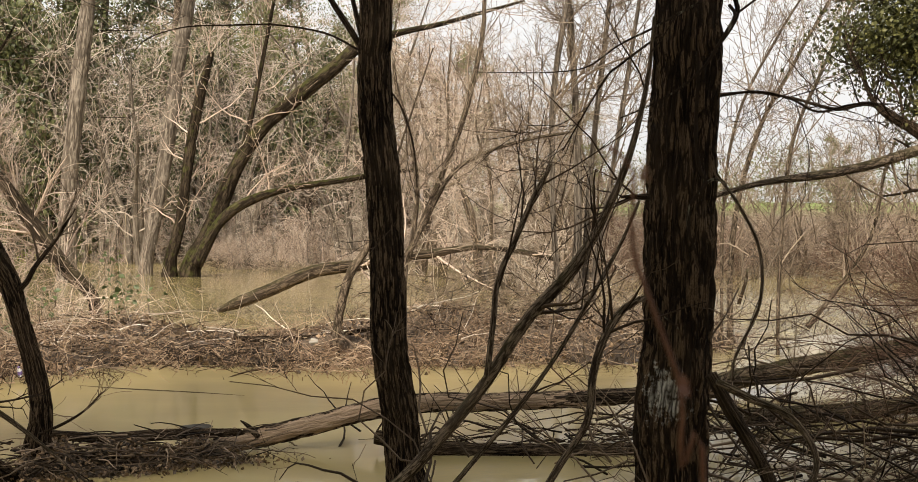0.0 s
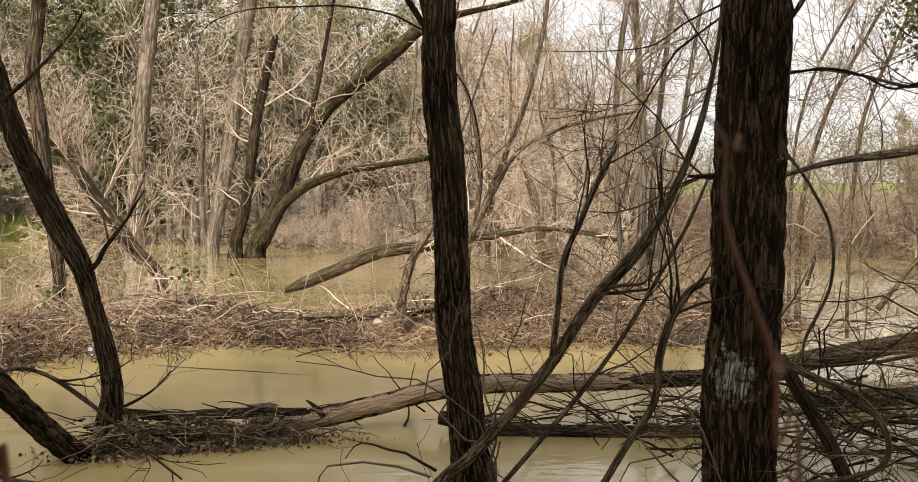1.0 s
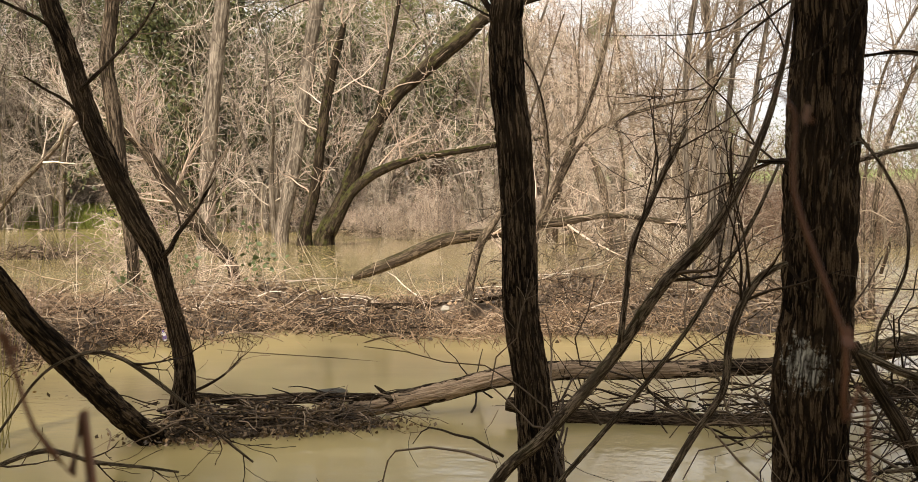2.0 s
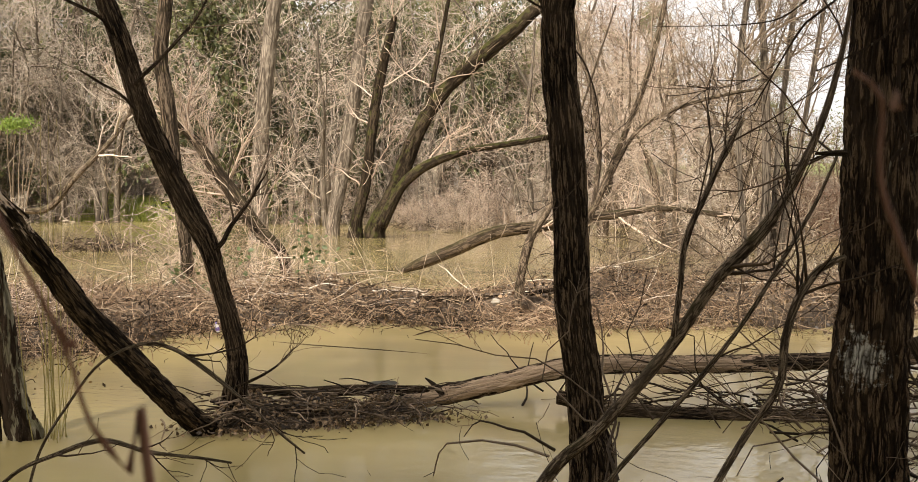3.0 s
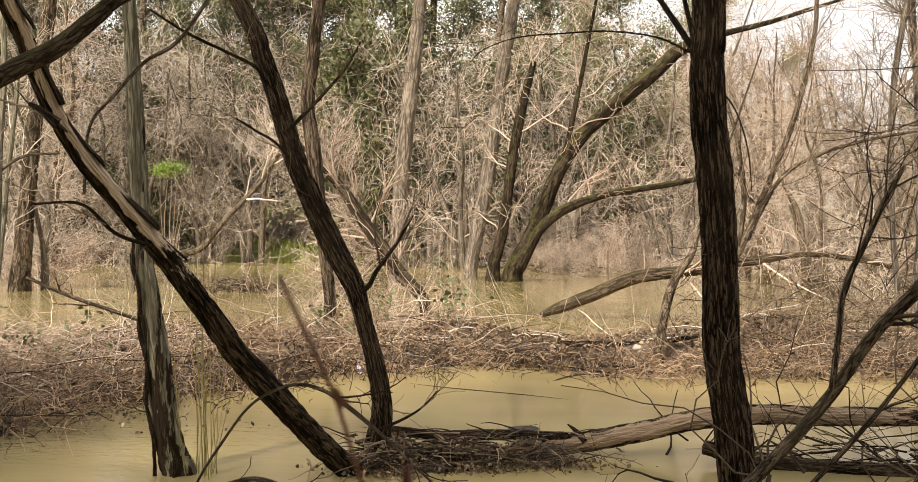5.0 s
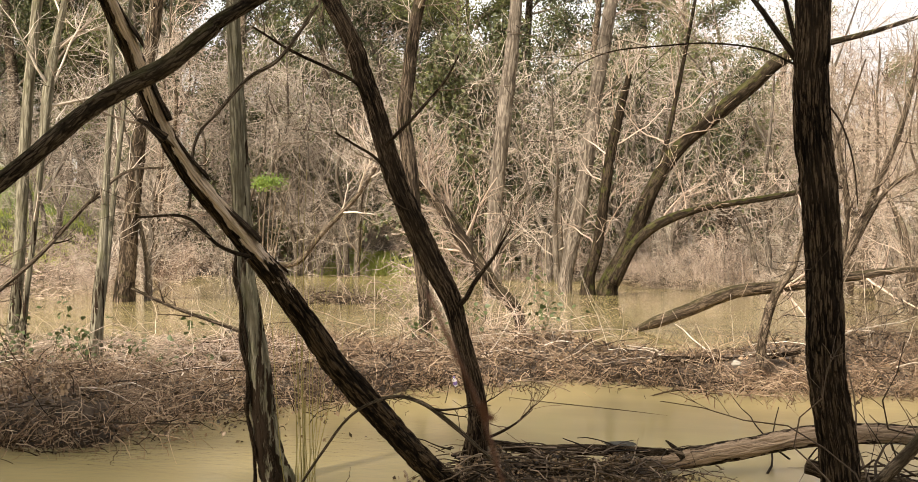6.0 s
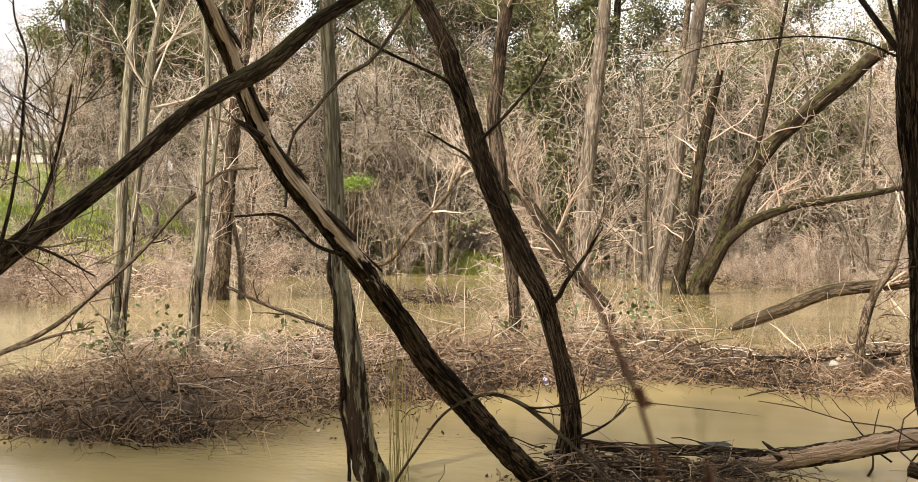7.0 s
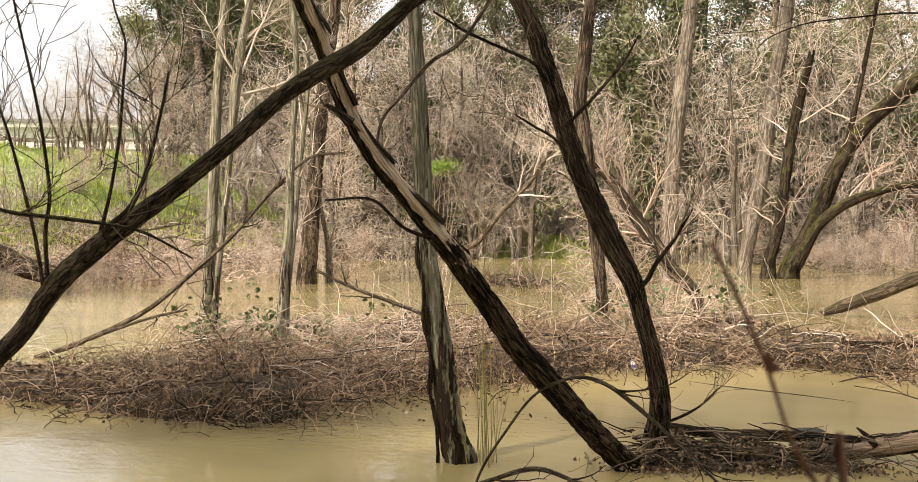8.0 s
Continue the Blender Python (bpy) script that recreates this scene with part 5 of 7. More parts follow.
for b in np.arange(-25.5, -5.5, 1.7):
    plant(SHRUBS[3 + prng.randint(0, 2)], b + prng.uniform(-0.6, 0.6), prng.uniform(29, 37), prng.uniform(0.9, 1.35), prng)


def bare_tree_kind(seed, tall, stems, mat, bark):
    """A tall bare tree of a few stems, limbs and much fine growth."""
    rng = np.random.RandomState(seed)
    ob = thing("tall_bare_tree", (0, 0, 0), "", "")
    Ps, Rs = [], []
    for i in range(stems):
        a, lean = rng.uniform(0, 6.28), rng.uniform(0.05, 0.34)
        h = tall * rng.uniform(0.75, 1.0)
        pts = [(0.35 * i * math.cos(a), 0.35 * i * math.sin(a), -0.6, 0.15)]
        for k in range(1, 6):
            pts.append((pts[0][0] + math.cos(a) * lean * h * (k / 5) ** 1.4 + rng.normal() * 0.22, pts[0][1] + math.sin(a) * lean * h * (k / 5) ** 1.4 + rng.normal() * 0.22, h * k / 5, 0.14 * (1 - 0.17 * k)))
        part("trunk" if i == 0 else "limb", stem_mesh("stem", pts, 10, 0.25, 0.07, 8, 0.08, seed + i), bark, ob)
        p, r = as_stem(pts, 12)
        Ps.append(p)
        Rs.append(r)
    P, R = np.vstack(Ps), np.vstack(Rs)
    sets = []
    for i, (per, length, ratio, spread) in enumerate(((16, (1.5, 3.8), 0.22, 55), (6, (0.9, 2.1), 0.45, 58), (3, (0.5, 1.3), 0.6, 62))):
        P, R = sprout(rng, P, R, per, length, ratio, spread, n=(6, 4, 3)[i], lift=0.0, wander=(0.30, 0.36, 0.42)[i], s0=0.10, rmin=(0.011, 0.0072, 0.0054)[i])
        sets.append(tubes(P, R, 3))
    v, f = joined(sets)
    part("twig_growth", mesh_from("twigs", v, f), mat, ob, kind="stuff")
    return ob


TALL = [tagged(bare_tree_kind(251, 11, 3, TWIG_FAR, BARK_FAR), "tall bare tree with pale grey-brown twigs", "tree", "bare woods"),
        tagged(bare_tree_kind(252, 9, 4, TWIG_FAR, BARK_FAR), "bare many-stemmed tree with pale twigs", "tree", "bare woods"),
        tagged(bare_tree_kind(253, 10, 3, TWIG_PINK, BARK_BRANCH), "bare tree with reddish-brown twigs", "tree", "bare woods"),
        tagged(bare_tree_kind(254, 10, 4, TWIG_MID, BARK_BRANCH), "bare tree with dull brown twigs", "tree", "bare woods")]
for b in [*np.arange(-24, 8, 3.0), *np.arange(9, 50, 4.2)]:
    edge = float(np.interp(b, EDGE_B, EDGE_D))
    low = 0.85 if -1 < b < 5 else 0.65 if -6 < b < 5 else 0.30 if b < 5 else 0.42 if b > 42 else 1.0
    if b > 38:
        edge += 14
    plant(TALL[prng.randint(0, 3) if b > 3 else prng.randint(2, 4)], b + prng.uniform(-0.8, 0.8), edge + prng.uniform(-3, 7), low * prng.uniform(0.9, 1.2), prng)
for b in np.arange(6, 43, 6.0):
    plant(TALL[prng.randint(0, 3)], b, float(np.interp(b, EDGE_B, EDGE_D)) + prng.uniform(11, 18), prng.uniform(1.2, 1.5), prng)
for b, d, k, s in ((-1.5, 25, 2, 0.5), (-5, 29, 3, 0.5), (-21, 30, 2, 0.3), (-2.5, 27, 1, 0.55), (-5.5, 26.5, 3, 0.5), (-9.5, 33, 3, 0.38), (-13, 35, 2, 0.36), (-16.5, 33, 3, 0.38), (-22.5, 33, 3, 0.36), (-4, 33, 0, 0.6), (-1, 30, 0, 0.62), (-6.8, 31, 1, 0.45), (17.0, 43, 0, 0.95), (21.9, 45, 1, 0.95), (15.0, 42, 1, 0.9), (10.4, 45, 0, 0.95),
                   (35, 30, 0, 0.6), (-3, 31, 3, 0.7), (-7.5, 34, 3, 0.4), (-18.5, 36, 3, 0.3), (2, 34, 2, 0.8), (0.5, 40, 3, 0.8), (3.2, 42, 1, 0.85), (5.5, 38, 0, 0.85), (-4.5, 38, 3, 0.75), (-2, 44, 2, 0.8), (42.8, 53, 1, 0.6), (43.9, 56, 0, 0.72), (44.4, 47, 2, 0.62), (46.3, 50, 3, 0.55), (45.0, 57, 1, 0.6), (45.9, 55, 0, 0.36), (46.8, 57, 1, 0.34), (47.6, 54, 0, 0.33), (48.5, 56, 1, 0.35), (49.4, 53, 0, 0.33), (50.4, 50, 3, 0.3), (27.6, 51.5, 1, 0.95), (20.8, 49.5, 0, 0.95), (31, 50, 1, 0.95), (28, 49, 0, 0.8), (29.5, 51, 0, 0.9), (33, 52, 1, 0.95), (36.5, 49, 0, 0.85), (39.5, 49, 1, 0.8)):
    plant(TALL[k], b, d, s, prng)
for ob, (x, y) in zip(TALL, (polar(58, 26), polar(66, 24), polar(-34, 24), polar(-40, 28))):
    ob.scale = (1, 1, 1)
    ob.location = (x, y, float(height(x, y)))
for ob in SHRUBS:
    x, y = polar(56 + 3 * SHRUBS.index(ob), 30)
    ob.scale = (1, 1, 1)
    ob.location = (x, y, float(height(x, y)))


# ---------------------------------------------------------------- evergreen trees behind the thicket
def evergreen_kind(seed, tall, spread, leaf, leaves, size, low=0.12):
    rng = np.random.RandomState(seed)
    ob = thing("evergreen_tree", (0, 0, 0), "", "")
    pts = [(0, 0, -0.5, 0.30), (0.1, 0, tall * 0.25, 0.24), (-0.15, 0.2, tall * 0.5, 0.18), (0.2, 0.1, tall * 0.75, 0.11), (0.1, -0.1, tall, 0.03)]
    part("trunk", stem_mesh("trunk", pts, 12, 0.3, 0.06, 8, 0.06, seed), BARK_BRANCH, ob)
    P, R = as_stem(pts, 12)
    P1, R1 = sprout(rng, P, R, 34, (spread * 0.6, spread * 1.15), 0.35, 62, n=5, lift=0.10, s0=low, s1=0.98, wander=0.12, rmin=0.02)
    P2, R2 = sprout(rng, P1, R1, 7, (spread * 0.25, spread * 0.5), 0.5, 45, n=4, lift=0.05, s0=0.25, rmin=0.018)
    v, f = joined([tubes(P1, R1, 4), tubes(P2[:, ::3], R2[:, ::3], 3)])
    part("limb_growth", mesh_from("limbs", v, f), BARK_BRANCH, ob, kind="stuff")
    i = rng.randint(0, len(P2), leaves)
    k = rng.uniform(0.2, 3, leaves)
    j = np.minimum(k.astype(int), 2)
    c = P2[i, j] * (1 - (k - j))[:, None] + P2[i, j + 1] * (k - j)[:, None] + rng.normal(size=(leaves, 3)) * [0.20, 0.20, 0.16]
    v, f = leaf_quads(rng, c, size, 0.7)
    part("crown", mesh_from("crown", v, f, smooth=False), leaf, ob, kind="stuff")
    return ob


EVERGREENS = [tagged(evergreen_kind(301, 15, 3.6, LEAF_DARK, 30000, (0.065, 0.14), 0.04), "tall dark evergreen tree on the far bank", "tree", "evergreens"),
              tagged(evergreen_kind(302, 13, 4.2, LEAF_LIGHT, 30000, (0.06, 0.135), 0.05), "olive-green evergreen tree with loose crown", "tree", "evergreens")]
for b, beyond, k, s in ((42, 18, 1, 1.1), (40.5, 22, 0, 1.25), (41.2, 15, 0, 1.1), (39.6, 18, 0, 1.3), (37.8, 18, 1, 1.35), (38.8, 15, 0, 1.2), (37.0, 11, 1, 1.0), (35.5, 14, 0, 1.2), (34, 6, 0, 1.05), (30.5, 8, 1, 1.1), (27, 4, 0, 1.1), (24, 15, 0, 1.2), (25.5, 18, 1, 1.3), (22.3, 17, 0, 1.2), (20.5, 4, 1, 1.15), (17, 7, 0, 1.2),
                        (13.5, 5, 0, 1.0), (9.5, 6, 1, 1.05), (4.5, 9, 1, 0.85), (0, 15, 1, 0.75), (-6, 34, 1, 0.55), (-18, 50, 1, 0.45), (31, 21, 0, 1.35), (20, 20, 1, 1.35), (11, 20, 1, 1.3), (26, 20, 1, 1.35)):
    plant(EVERGREENS[k], b, float(np.interp(b, EDGE_B, EDGE_D)) + beyond, s, prng)
BUSHES = [tagged(evergreen_kind(304, 5.5, 3.0, LEAF_DARK, 11000, (0.09, 0.18), 0.0), "broad dark evergreen bush under the trees", "bush", "evergreens"),
          tagged(evergreen_kind(305, 5.0, 3.2, LEAF_LIGHT, 11000, (0.09, 0.18), 0.0), "olive evergreen bush under the trees", "bush", "evergreens")]
for b in (6, 9.8, 13.6, 17.4, 19.5, 28, 31.5, 35):
    plant(BUSHES[prng.randint(0, 2)], b, float(np.interp(b, EDGE_B, EDGE_D)) + prng.uniform(5, 11), prng.uniform(0.85, 1.3), prng)
for b, d, k, s in ((19.6, 46, 0, 1.35), (18.6, 49, 0, 1.5), (13.0, 48.5, 0, 1.2), (14.2, 50, 0, 1.3), (7.4, 47, 0, 1.1), (30.8, 52, 0, 1.3)):
    plant(BUSHES[k], b, d, s, prng)
for ob, (x, y) in zip(BUSHES, (polar(70, 34), polar(-36, 40))):
    ob.scale = (1, 1, 1)
    ob.location = (x, y, float(height(x, y)))
for ob, (x, y) in zip(EVERGREENS, ((-30, -8), (16, -10))):
    ob.scale = (1, 1, 1)
    ob.location = (x, y, float(height(x, y)))

# the wooded rise that closes the view behind them
wrng = np.random.RandomState(330)


def far_woods(n, leaves, bearings, dist, tops, label):
    """A belt of far tree crowns, n of them, between two bearings."""
    wb, wd = wrng.uniform(*bearings, n), wrng.uniform(*dist, n)
    top = tops(wb) + wrng.uniform(-0.2, 0.25, n) * tops(wb)
    wi = wrng.randint(0, n, leaves)
    x, y = -wd * np.sin(np.radians(wb)), wd * np.cos(np.radians(wb))
    wc = np.stack([x[wi], y[wi], height(x, y)[wi] + top[wi] * np.sqrt(wrng.uniform(0, 1, leaves))], 1) + wrng.normal(size=(leaves, 3)) * [1.5, 1.5, 0.6]
    wv, wf = leaf_quads(wrng, wc, (0.10, 0.22), 0.5)
    return single("far_woods", mesh_from("far_woods", wv, wf, smooth=False), LEAF_LIGHT, (0, 0, 0), label, "woods", kind="stuff")


far_woods(420, 100000, (3, 43), (74, 96), lambda b: 9 + 6 * np.sin(b * 0.9) * np.sin(b * 0.37 + 1) - 7 * np.clip((b - 38) / 5, 0, 1) + 5 * np.clip((b - 3) / 3, 0, 1) * np.clip((36 - b) / 4, 0, 1),
          "far olive-green woods closing the view")
far_woods(200, 30000, (-27, 3), (80, 105), lambda b: 3.2 + 1.2 * np.sin(b * 1.1) + 2.5 * np.clip((b + 4) / 6, 0, 1), "low far green trees beyond the flooded thicket")

# tall leafy trees added out of view, whose crowns shade the trunks in front
shade_canopy = tagged(evergreen_kind(306, 13, 5.0, LEAF_LIGHT, 9000, (0.12, 0.25), 0.2), "tall unseen evergreen added to shade the near bank", "tree", "evergreens")
for b, d, s in ((112, 11, 0.9), (130, 9, 0.95), (148, 9, 0.95), (165, 9.5, 1.0), (-176, 9, 1.0), (-158, 10, 0.95), (-135, 9, 0.8), (-105, 11, 0.8)):
    plant(shade_canopy, b, d, s, prng)
shade_canopy.scale = (1, 1, 1)
for x, y in ((2.8, -6.0),):
    copy_thing(shade_canopy, pose(x, y, float(height(x, y)), 0, 0, 70 * x))
shade_canopy.location = (-3.4, -6.6, float(height(-3.4, -6.6)))

# the leafy oak that hangs in from the side
oak = tree("oak_tree", "spreading oak with dark green leaves over the water", "tree",
           [[(5.6, 9.6, -0.6, 0.22), (5.2, 9.4, 0.8, 0.18), (4.7, 9.1, 1.7, 0.14), *[(4.59, 9.01, 1.71, 0.090), (3.55, 9.01, 2.20, 0.041), (3.19, 9.02, 2.40, 0.020), (2.92, 9.02, 2.36, 0.015), (2.60, 9.02, 2.44, 0.011), (2.29, 9.02, 2.49, 0.010), (2.02, 9.02, 2.48, 0.008)][1:]],
            [(5.2, 9.4, 0.9, 0.12), *[(4.00, 9.31, 2.05, 0.051), (3.81, 9.32, 2.70, 0.042), (3.53, 9.33, 3.08, 0.024), (3.25, 9.33, 3.40, 0.017)]], [(4.7, 9.1, 1.7, 0.09), *[(3.96, 9.01, 1.85, 0.054), (3.55, 9.01, 2.17, 0.041), (3.24, 9.02, 2.37, 0.021), (3.10, 9.02, 2.66, 0.016), (2.97, 9.03, 2.93, 0.011)]]],
           BARK_DARK, sides=20, step=0.06, seed=131, twigs=[(12, (0.4, 1.0), 0.4, 50), (6, (0.2, 0.6), 0.6, 45)], twig_mat=TWIG_DARK)
orng = np.random.RandomState(132)
oc = np.vstack([orng.normal(size=(3000, 3)) * [0.21, 0.21, 0.15] + c for c in (
    (3.55, 9.1, 3.1), (3.9, 9.3, 2.75), (4.2, 9.2, 3.3), (3.4, 9.3, 3.5), (4.4, 9.6, 2.6), (3.8, 9.0, 2.5), (3.25, 9.2, 2.9), (4.0, 9.2, 3.7), (3.6, 9.2, 2.85), (3.9, 9.1, 3.0), (4.5, 9.2, 3.6))])
ov, of = leaf_quads(orng, oc, (0.022, 0.046), 0.6)
part("crown", mesh_from("crown", ov - np.array((5.6, 9.6, -0.6)), of, smooth=False), LEAF_OAK, oak, kind="stuff")


# ---------------------------------------------------------------- brush, litter and drift on the bar
def scattered_on_bar(rng, n, reach=1.0):
    x, y = rng.uniform(-15, 3.5, n * 6), rng.uniform(4, 17, n * 6)
    keep = bar_distance(x, y) < reach * rng.uniform(0.0, 1.0, n * 6) ** 0.3
    return x[keep][:n], y[keep][:n]


def brush(name, seed, x, y, base_z, length, radius, lift, mat, label, rise=(0.1, 0.9), n=6, wander=0.22):
    rng = np.random.RandomState(seed)
    m = len(x)
    a = rng.uniform(0, 2 * np.pi, m)
    d = np.stack([np.cos(a), np.sin(a), rng.uniform(*rise, m)], 1)
    d /= np.linalg.norm(d, axis=1)[:, None]
    P, R = shoots(rng, np.stack([x, y, base_z], 1), d, rng.uniform(*length, m), rng.uniform(*radius, m), n, lift, wander, 0.0012)
    v, f = tubes(P, R, 3)
    return single(name, mesh_from(name, v, f), mat, (0, 0, 0), label, "brush", kind="stuff")


brng = np.random.RandomState(401)


def on_heaps(rng, n, reach, sharp=1.6):
    """Places on the bar, crowded where the brush is heaped and thin between."""
    x, y = scattered_on_bar(rng, n * 3, reach)
    keep = rng.uniform(0, 1, len(x)) < np.clip(patchy(x, y, 1.1, 21) * 1.3 - 0.1, 0, 1) ** sharp * 1.3
    return x[keep][:n], y[keep][:n]


bx, by = on_heaps(brng, 6000, 1.0)
brush("bramble_thicket", 402, bx, by, np.maximum(height(bx, by), -0.05) + 0.01 + brng.uniform(0, 0.12, len(bx)), (0.15, 0.6), (0.0018, 0.0052), -0.06, BRAMBLE, "dead bramble stems matted low over the bar", (-0.1, 0.6), n=6, wander=0.4)
# arching stools of bramble, each a fountain of stems
cx, cy = on_heaps(brng, 320, 1.0)
rx, ry = scattered_on_bar(brng, 2400, 1.06)
rim = (bar_distance(rx, ry) > 0.72) & (rx > -10)
cx, cy = np.concatenate([cx, rx[rim][:240]]), np.concatenate([cy, ry[rim][:240]])
per = brng.randint(5, 30, len(cx))
spread = brng.uniform(0.06, 0.24, len(cx))
bx, by, tall = np.repeat(cx, per), np.repeat(cy, per), np.repeat(brng.uniform(0.18, 0.58, len(cx)) * np.clip((cx + 9.6) / 4.2, 0.5, 1.0), per)
bx, by = bx + brng.normal(size=len(bx)) * np.repeat(spread, per), by + brng.normal(size=len(by)) * np.repeat(spread, per)
ba = brng.uniform(0, 2 * np.pi, len(bx))
bd = np.stack([np.cos(ba), np.sin(ba), brng.uniform(0.1, 2.0, len(bx))], 1)
bd /= np.linalg.norm(bd, axis=1)[:, None]
bP, bR = shoots(brng, np.stack([bx, by, np.maximum(height(bx, by), -0.05)], 1), bd, tall * brng.uniform(0.6, 1.6, len(bx)), brng.uniform(0.0018, 0.0052, len(bx)), 8, -0.17, 0.38, 0.0014)
for mat, pick, label in ((BRAMBLE, ba > 2.0, "tangled arching pale bramble stems in clumps"), (TWIG_BROWN, ba <= 2.0, "tangled dark bramble stems in clumps")):
    bv, bf = tubes(bP[pick], bR[pick], 3)
    single("bramble_thicket", mesh_from("stools", bv, bf), mat, (0, 0, 0), label, "brush", kind="stuff")
bx, by = scattered_on_bar(brng, 1500, 1.12)
brush("fallen_sticks", 403, bx, by, np.maximum(height(bx, by), 0.0) + 0.04, (0.3, 1.1), (0.003, 0.012), -0.06, TWIG_BROWN, "loose brown sticks lying on the bar", (-0.1, 0.25), 5, 0.12)
bx, by = scattered_on_bar(brng, 240, 0.85)
brush("driftwood", 404, bx, by, np.maximum(height(bx, by), 0.0) + 0.07, (0.3, 1.0), (0.004, 0.013), -0.05, TWIG_PALE, "pale bare driftwood sticks lying in the brambles", (-0.05, 0.3), 6, 0.16)
bx, by = scattered_on_bar(brng, 22000, 0.98)
lv, lf = leaf_quads(brng, np.stack([bx, by, np.maximum(height(bx, by), 0) + brng.uniform(0.0, 0.30, len(bx)) ** 2.0 + 0.01], 1), (0.022, 0.065), 0.0)
single("leaf_litter", mesh_from("leaf_litter", lv, lf, smooth=False), LITTER, (0, 0, 0), "brown dead leaves caught in the brush", "litter", kind="stuff")

ex, ey = scattered_on_bar(brng, 16000, 1.12)
rim = bar_distance(ex, ey) > 0.72
ex, ey = ex[rim], ey[rim]
lv, lf = leaf_quads(brng, np.stack([ex, ey, np.maximum(height(ex, ey), 0) + brng.uniform(0.0, 0.4, len(ex)) ** 2], 1), (0.025, 0.075), 0.3)
single("leaf_litter", mesh_from("leaf_litter", lv, lf, smooth=False), LITTER_WET, (0, 0, 0), "dark wet leaves along the rim of the bar", "litter", kind="stuff")
wx, wy = scattered_on_bar(brng, 2600, 1.45)
out = (bar_distance(wx, wy) > 1.12) & (patchy(wx, wy, 1.6, 31) > 0.5)
lv, lf = leaf_quads(brng, np.stack([wx[out], wy[out], brng.uniform(0.0, 0.02, out.sum())], 1), (0.025, 0.07), -0.2)
single("leaf_litter", mesh_from("leaf_litter", lv, lf, smooth=False), LITTER_WET, (0, 0, 0), "dead leaves afloat on the muddy water", "litter", kind="stuff")
# drowned sprigs that stand out of the water beside the bar
gx, gy = scattered_on_bar(brng, 400, 1.7)
out = (bar_distance(gx, gy) > 1.1) & (gx > -9)
gx, gy = gx[out][:70], gy[out][:70]
brush("drowned_sprigs", 405, gx, gy, np.full(len(gx), -0.05), (0.12, 0.5), (0.003, 0.008), -0.02, TWIG_DARK, "dark drowned sprigs standing out of the water", (0.2, 1.8), 6, 0.35)

# the far waterline: stranded brush, drift and leaves
frng = np.random.RandomState(406)
for n, length, radius, mat, low, label in ((5200, (0.3, 1.3), (0.006, 0.013), TWIG_FAR, (0.0, 0.5), "pale dead brush matted along the far waterline"), (3600, (0.3, 1.2), (0.006, 0.014), BRAMBLE, (0.0, 0.35), "brown brush and bramble on the far bank"),
                                           (2200, (0.4, 1.6), (0.008, 0.02), TWIG_BROWN, (-0.02, 0.2), "dark drift sticks stranded at the far waterline")):
    fb = frng.uniform(-24, 52, n)
    fd = np.interp(fb, EDGE_B, EDGE_D) + frng.uniform(-2.2, 3.2, n) * (0.4 + 0.6 * (mat is not TWIG_BROWN))
    fx, fy = -fd * np.sin(np.radians(fb)), fd * np.cos(np.radians(fb))
    keep = (height(fx, fy) > -0.12) & (patchy(fx, fy, 0.5, 41) > 0.3) & ((fb < 21.5) | (fb > 26.5) | (frng.uniform(0, 1, n) < 0.15))
    fx, fy = fx[keep], fy[keep]
    brush("waterline_brush", 407 + n, fx, fy, np.maximum(height(fx, fy), 0.0) + frng.uniform(*low, len(fx)), length, radius, -0.06, mat, label, (-0.1, 0.7), 5, 0.3)


def pile(name, seed, spots, n, length, radius, mat, label, z=(0.0, 0.3), rise=(-0.1, 0.5), lift=-0.05, wander=0.14):
    rng = np.random.RandomState(seed)
    c = np.array(spots)[rng.randint(0, len(spots), n)]
    x, y = c[:, 0] + rng.normal(size=n) * c[:, 2], c[:, 1] + rng.normal(size=n) * c[:, 3]
    return brush(name, seed + 1, x, y, rng.uniform(*z, n), length, radius, lift, mat, label, rise, 8, wander)


pile("bramble_thicket", 485, [(-5.6, 6.7, 0.35, 0.22), (-6.4, 6.7, 0.45, 0.25), (-7.3, 6.8, 0.5, 0.3), (-5.3, 7.9, 0.3, 0.3), (-4.9, 9.2, 0.35, 0.35), (-4.2, 10.9, 0.4, 0.25), (-3.2, 11.9, 0.5, 0.18), (-1.9, 11.9, 0.5, 0.18), (-0.3, 11.9, 0.5, 0.2), (0.9, 12.5, 0.5, 0.22)],
     1700, (0.12, 0.5), (0.0018, 0.005), BRAMBLE, "pale curled bramble stems over the rim of the bar", (0.02, 0.26), (-0.4, 0.5), -0.10, 0.5)


def mound(x, y):
    """Silt and rotten wood heaped against the trunk feet."""
    k = np.clip(1.25 - from_line(x, y, [(-2.48, 6.72, 0.20), (-2.3, 6.84, 0.26), (-1.95, 7.05, 0.22), (-1.55, 7.35, 0.12)]) - 0.6 * (patchy(x, y, 3.0, 2) - 0.5), 0, 1)
    return -0.22 + (0.24 + 0.12 * patchy(x, y, 6.0, 4) + 0.07 * patchy(x, y, 15.0, 6)) * k * k * (3 - 2 * k)


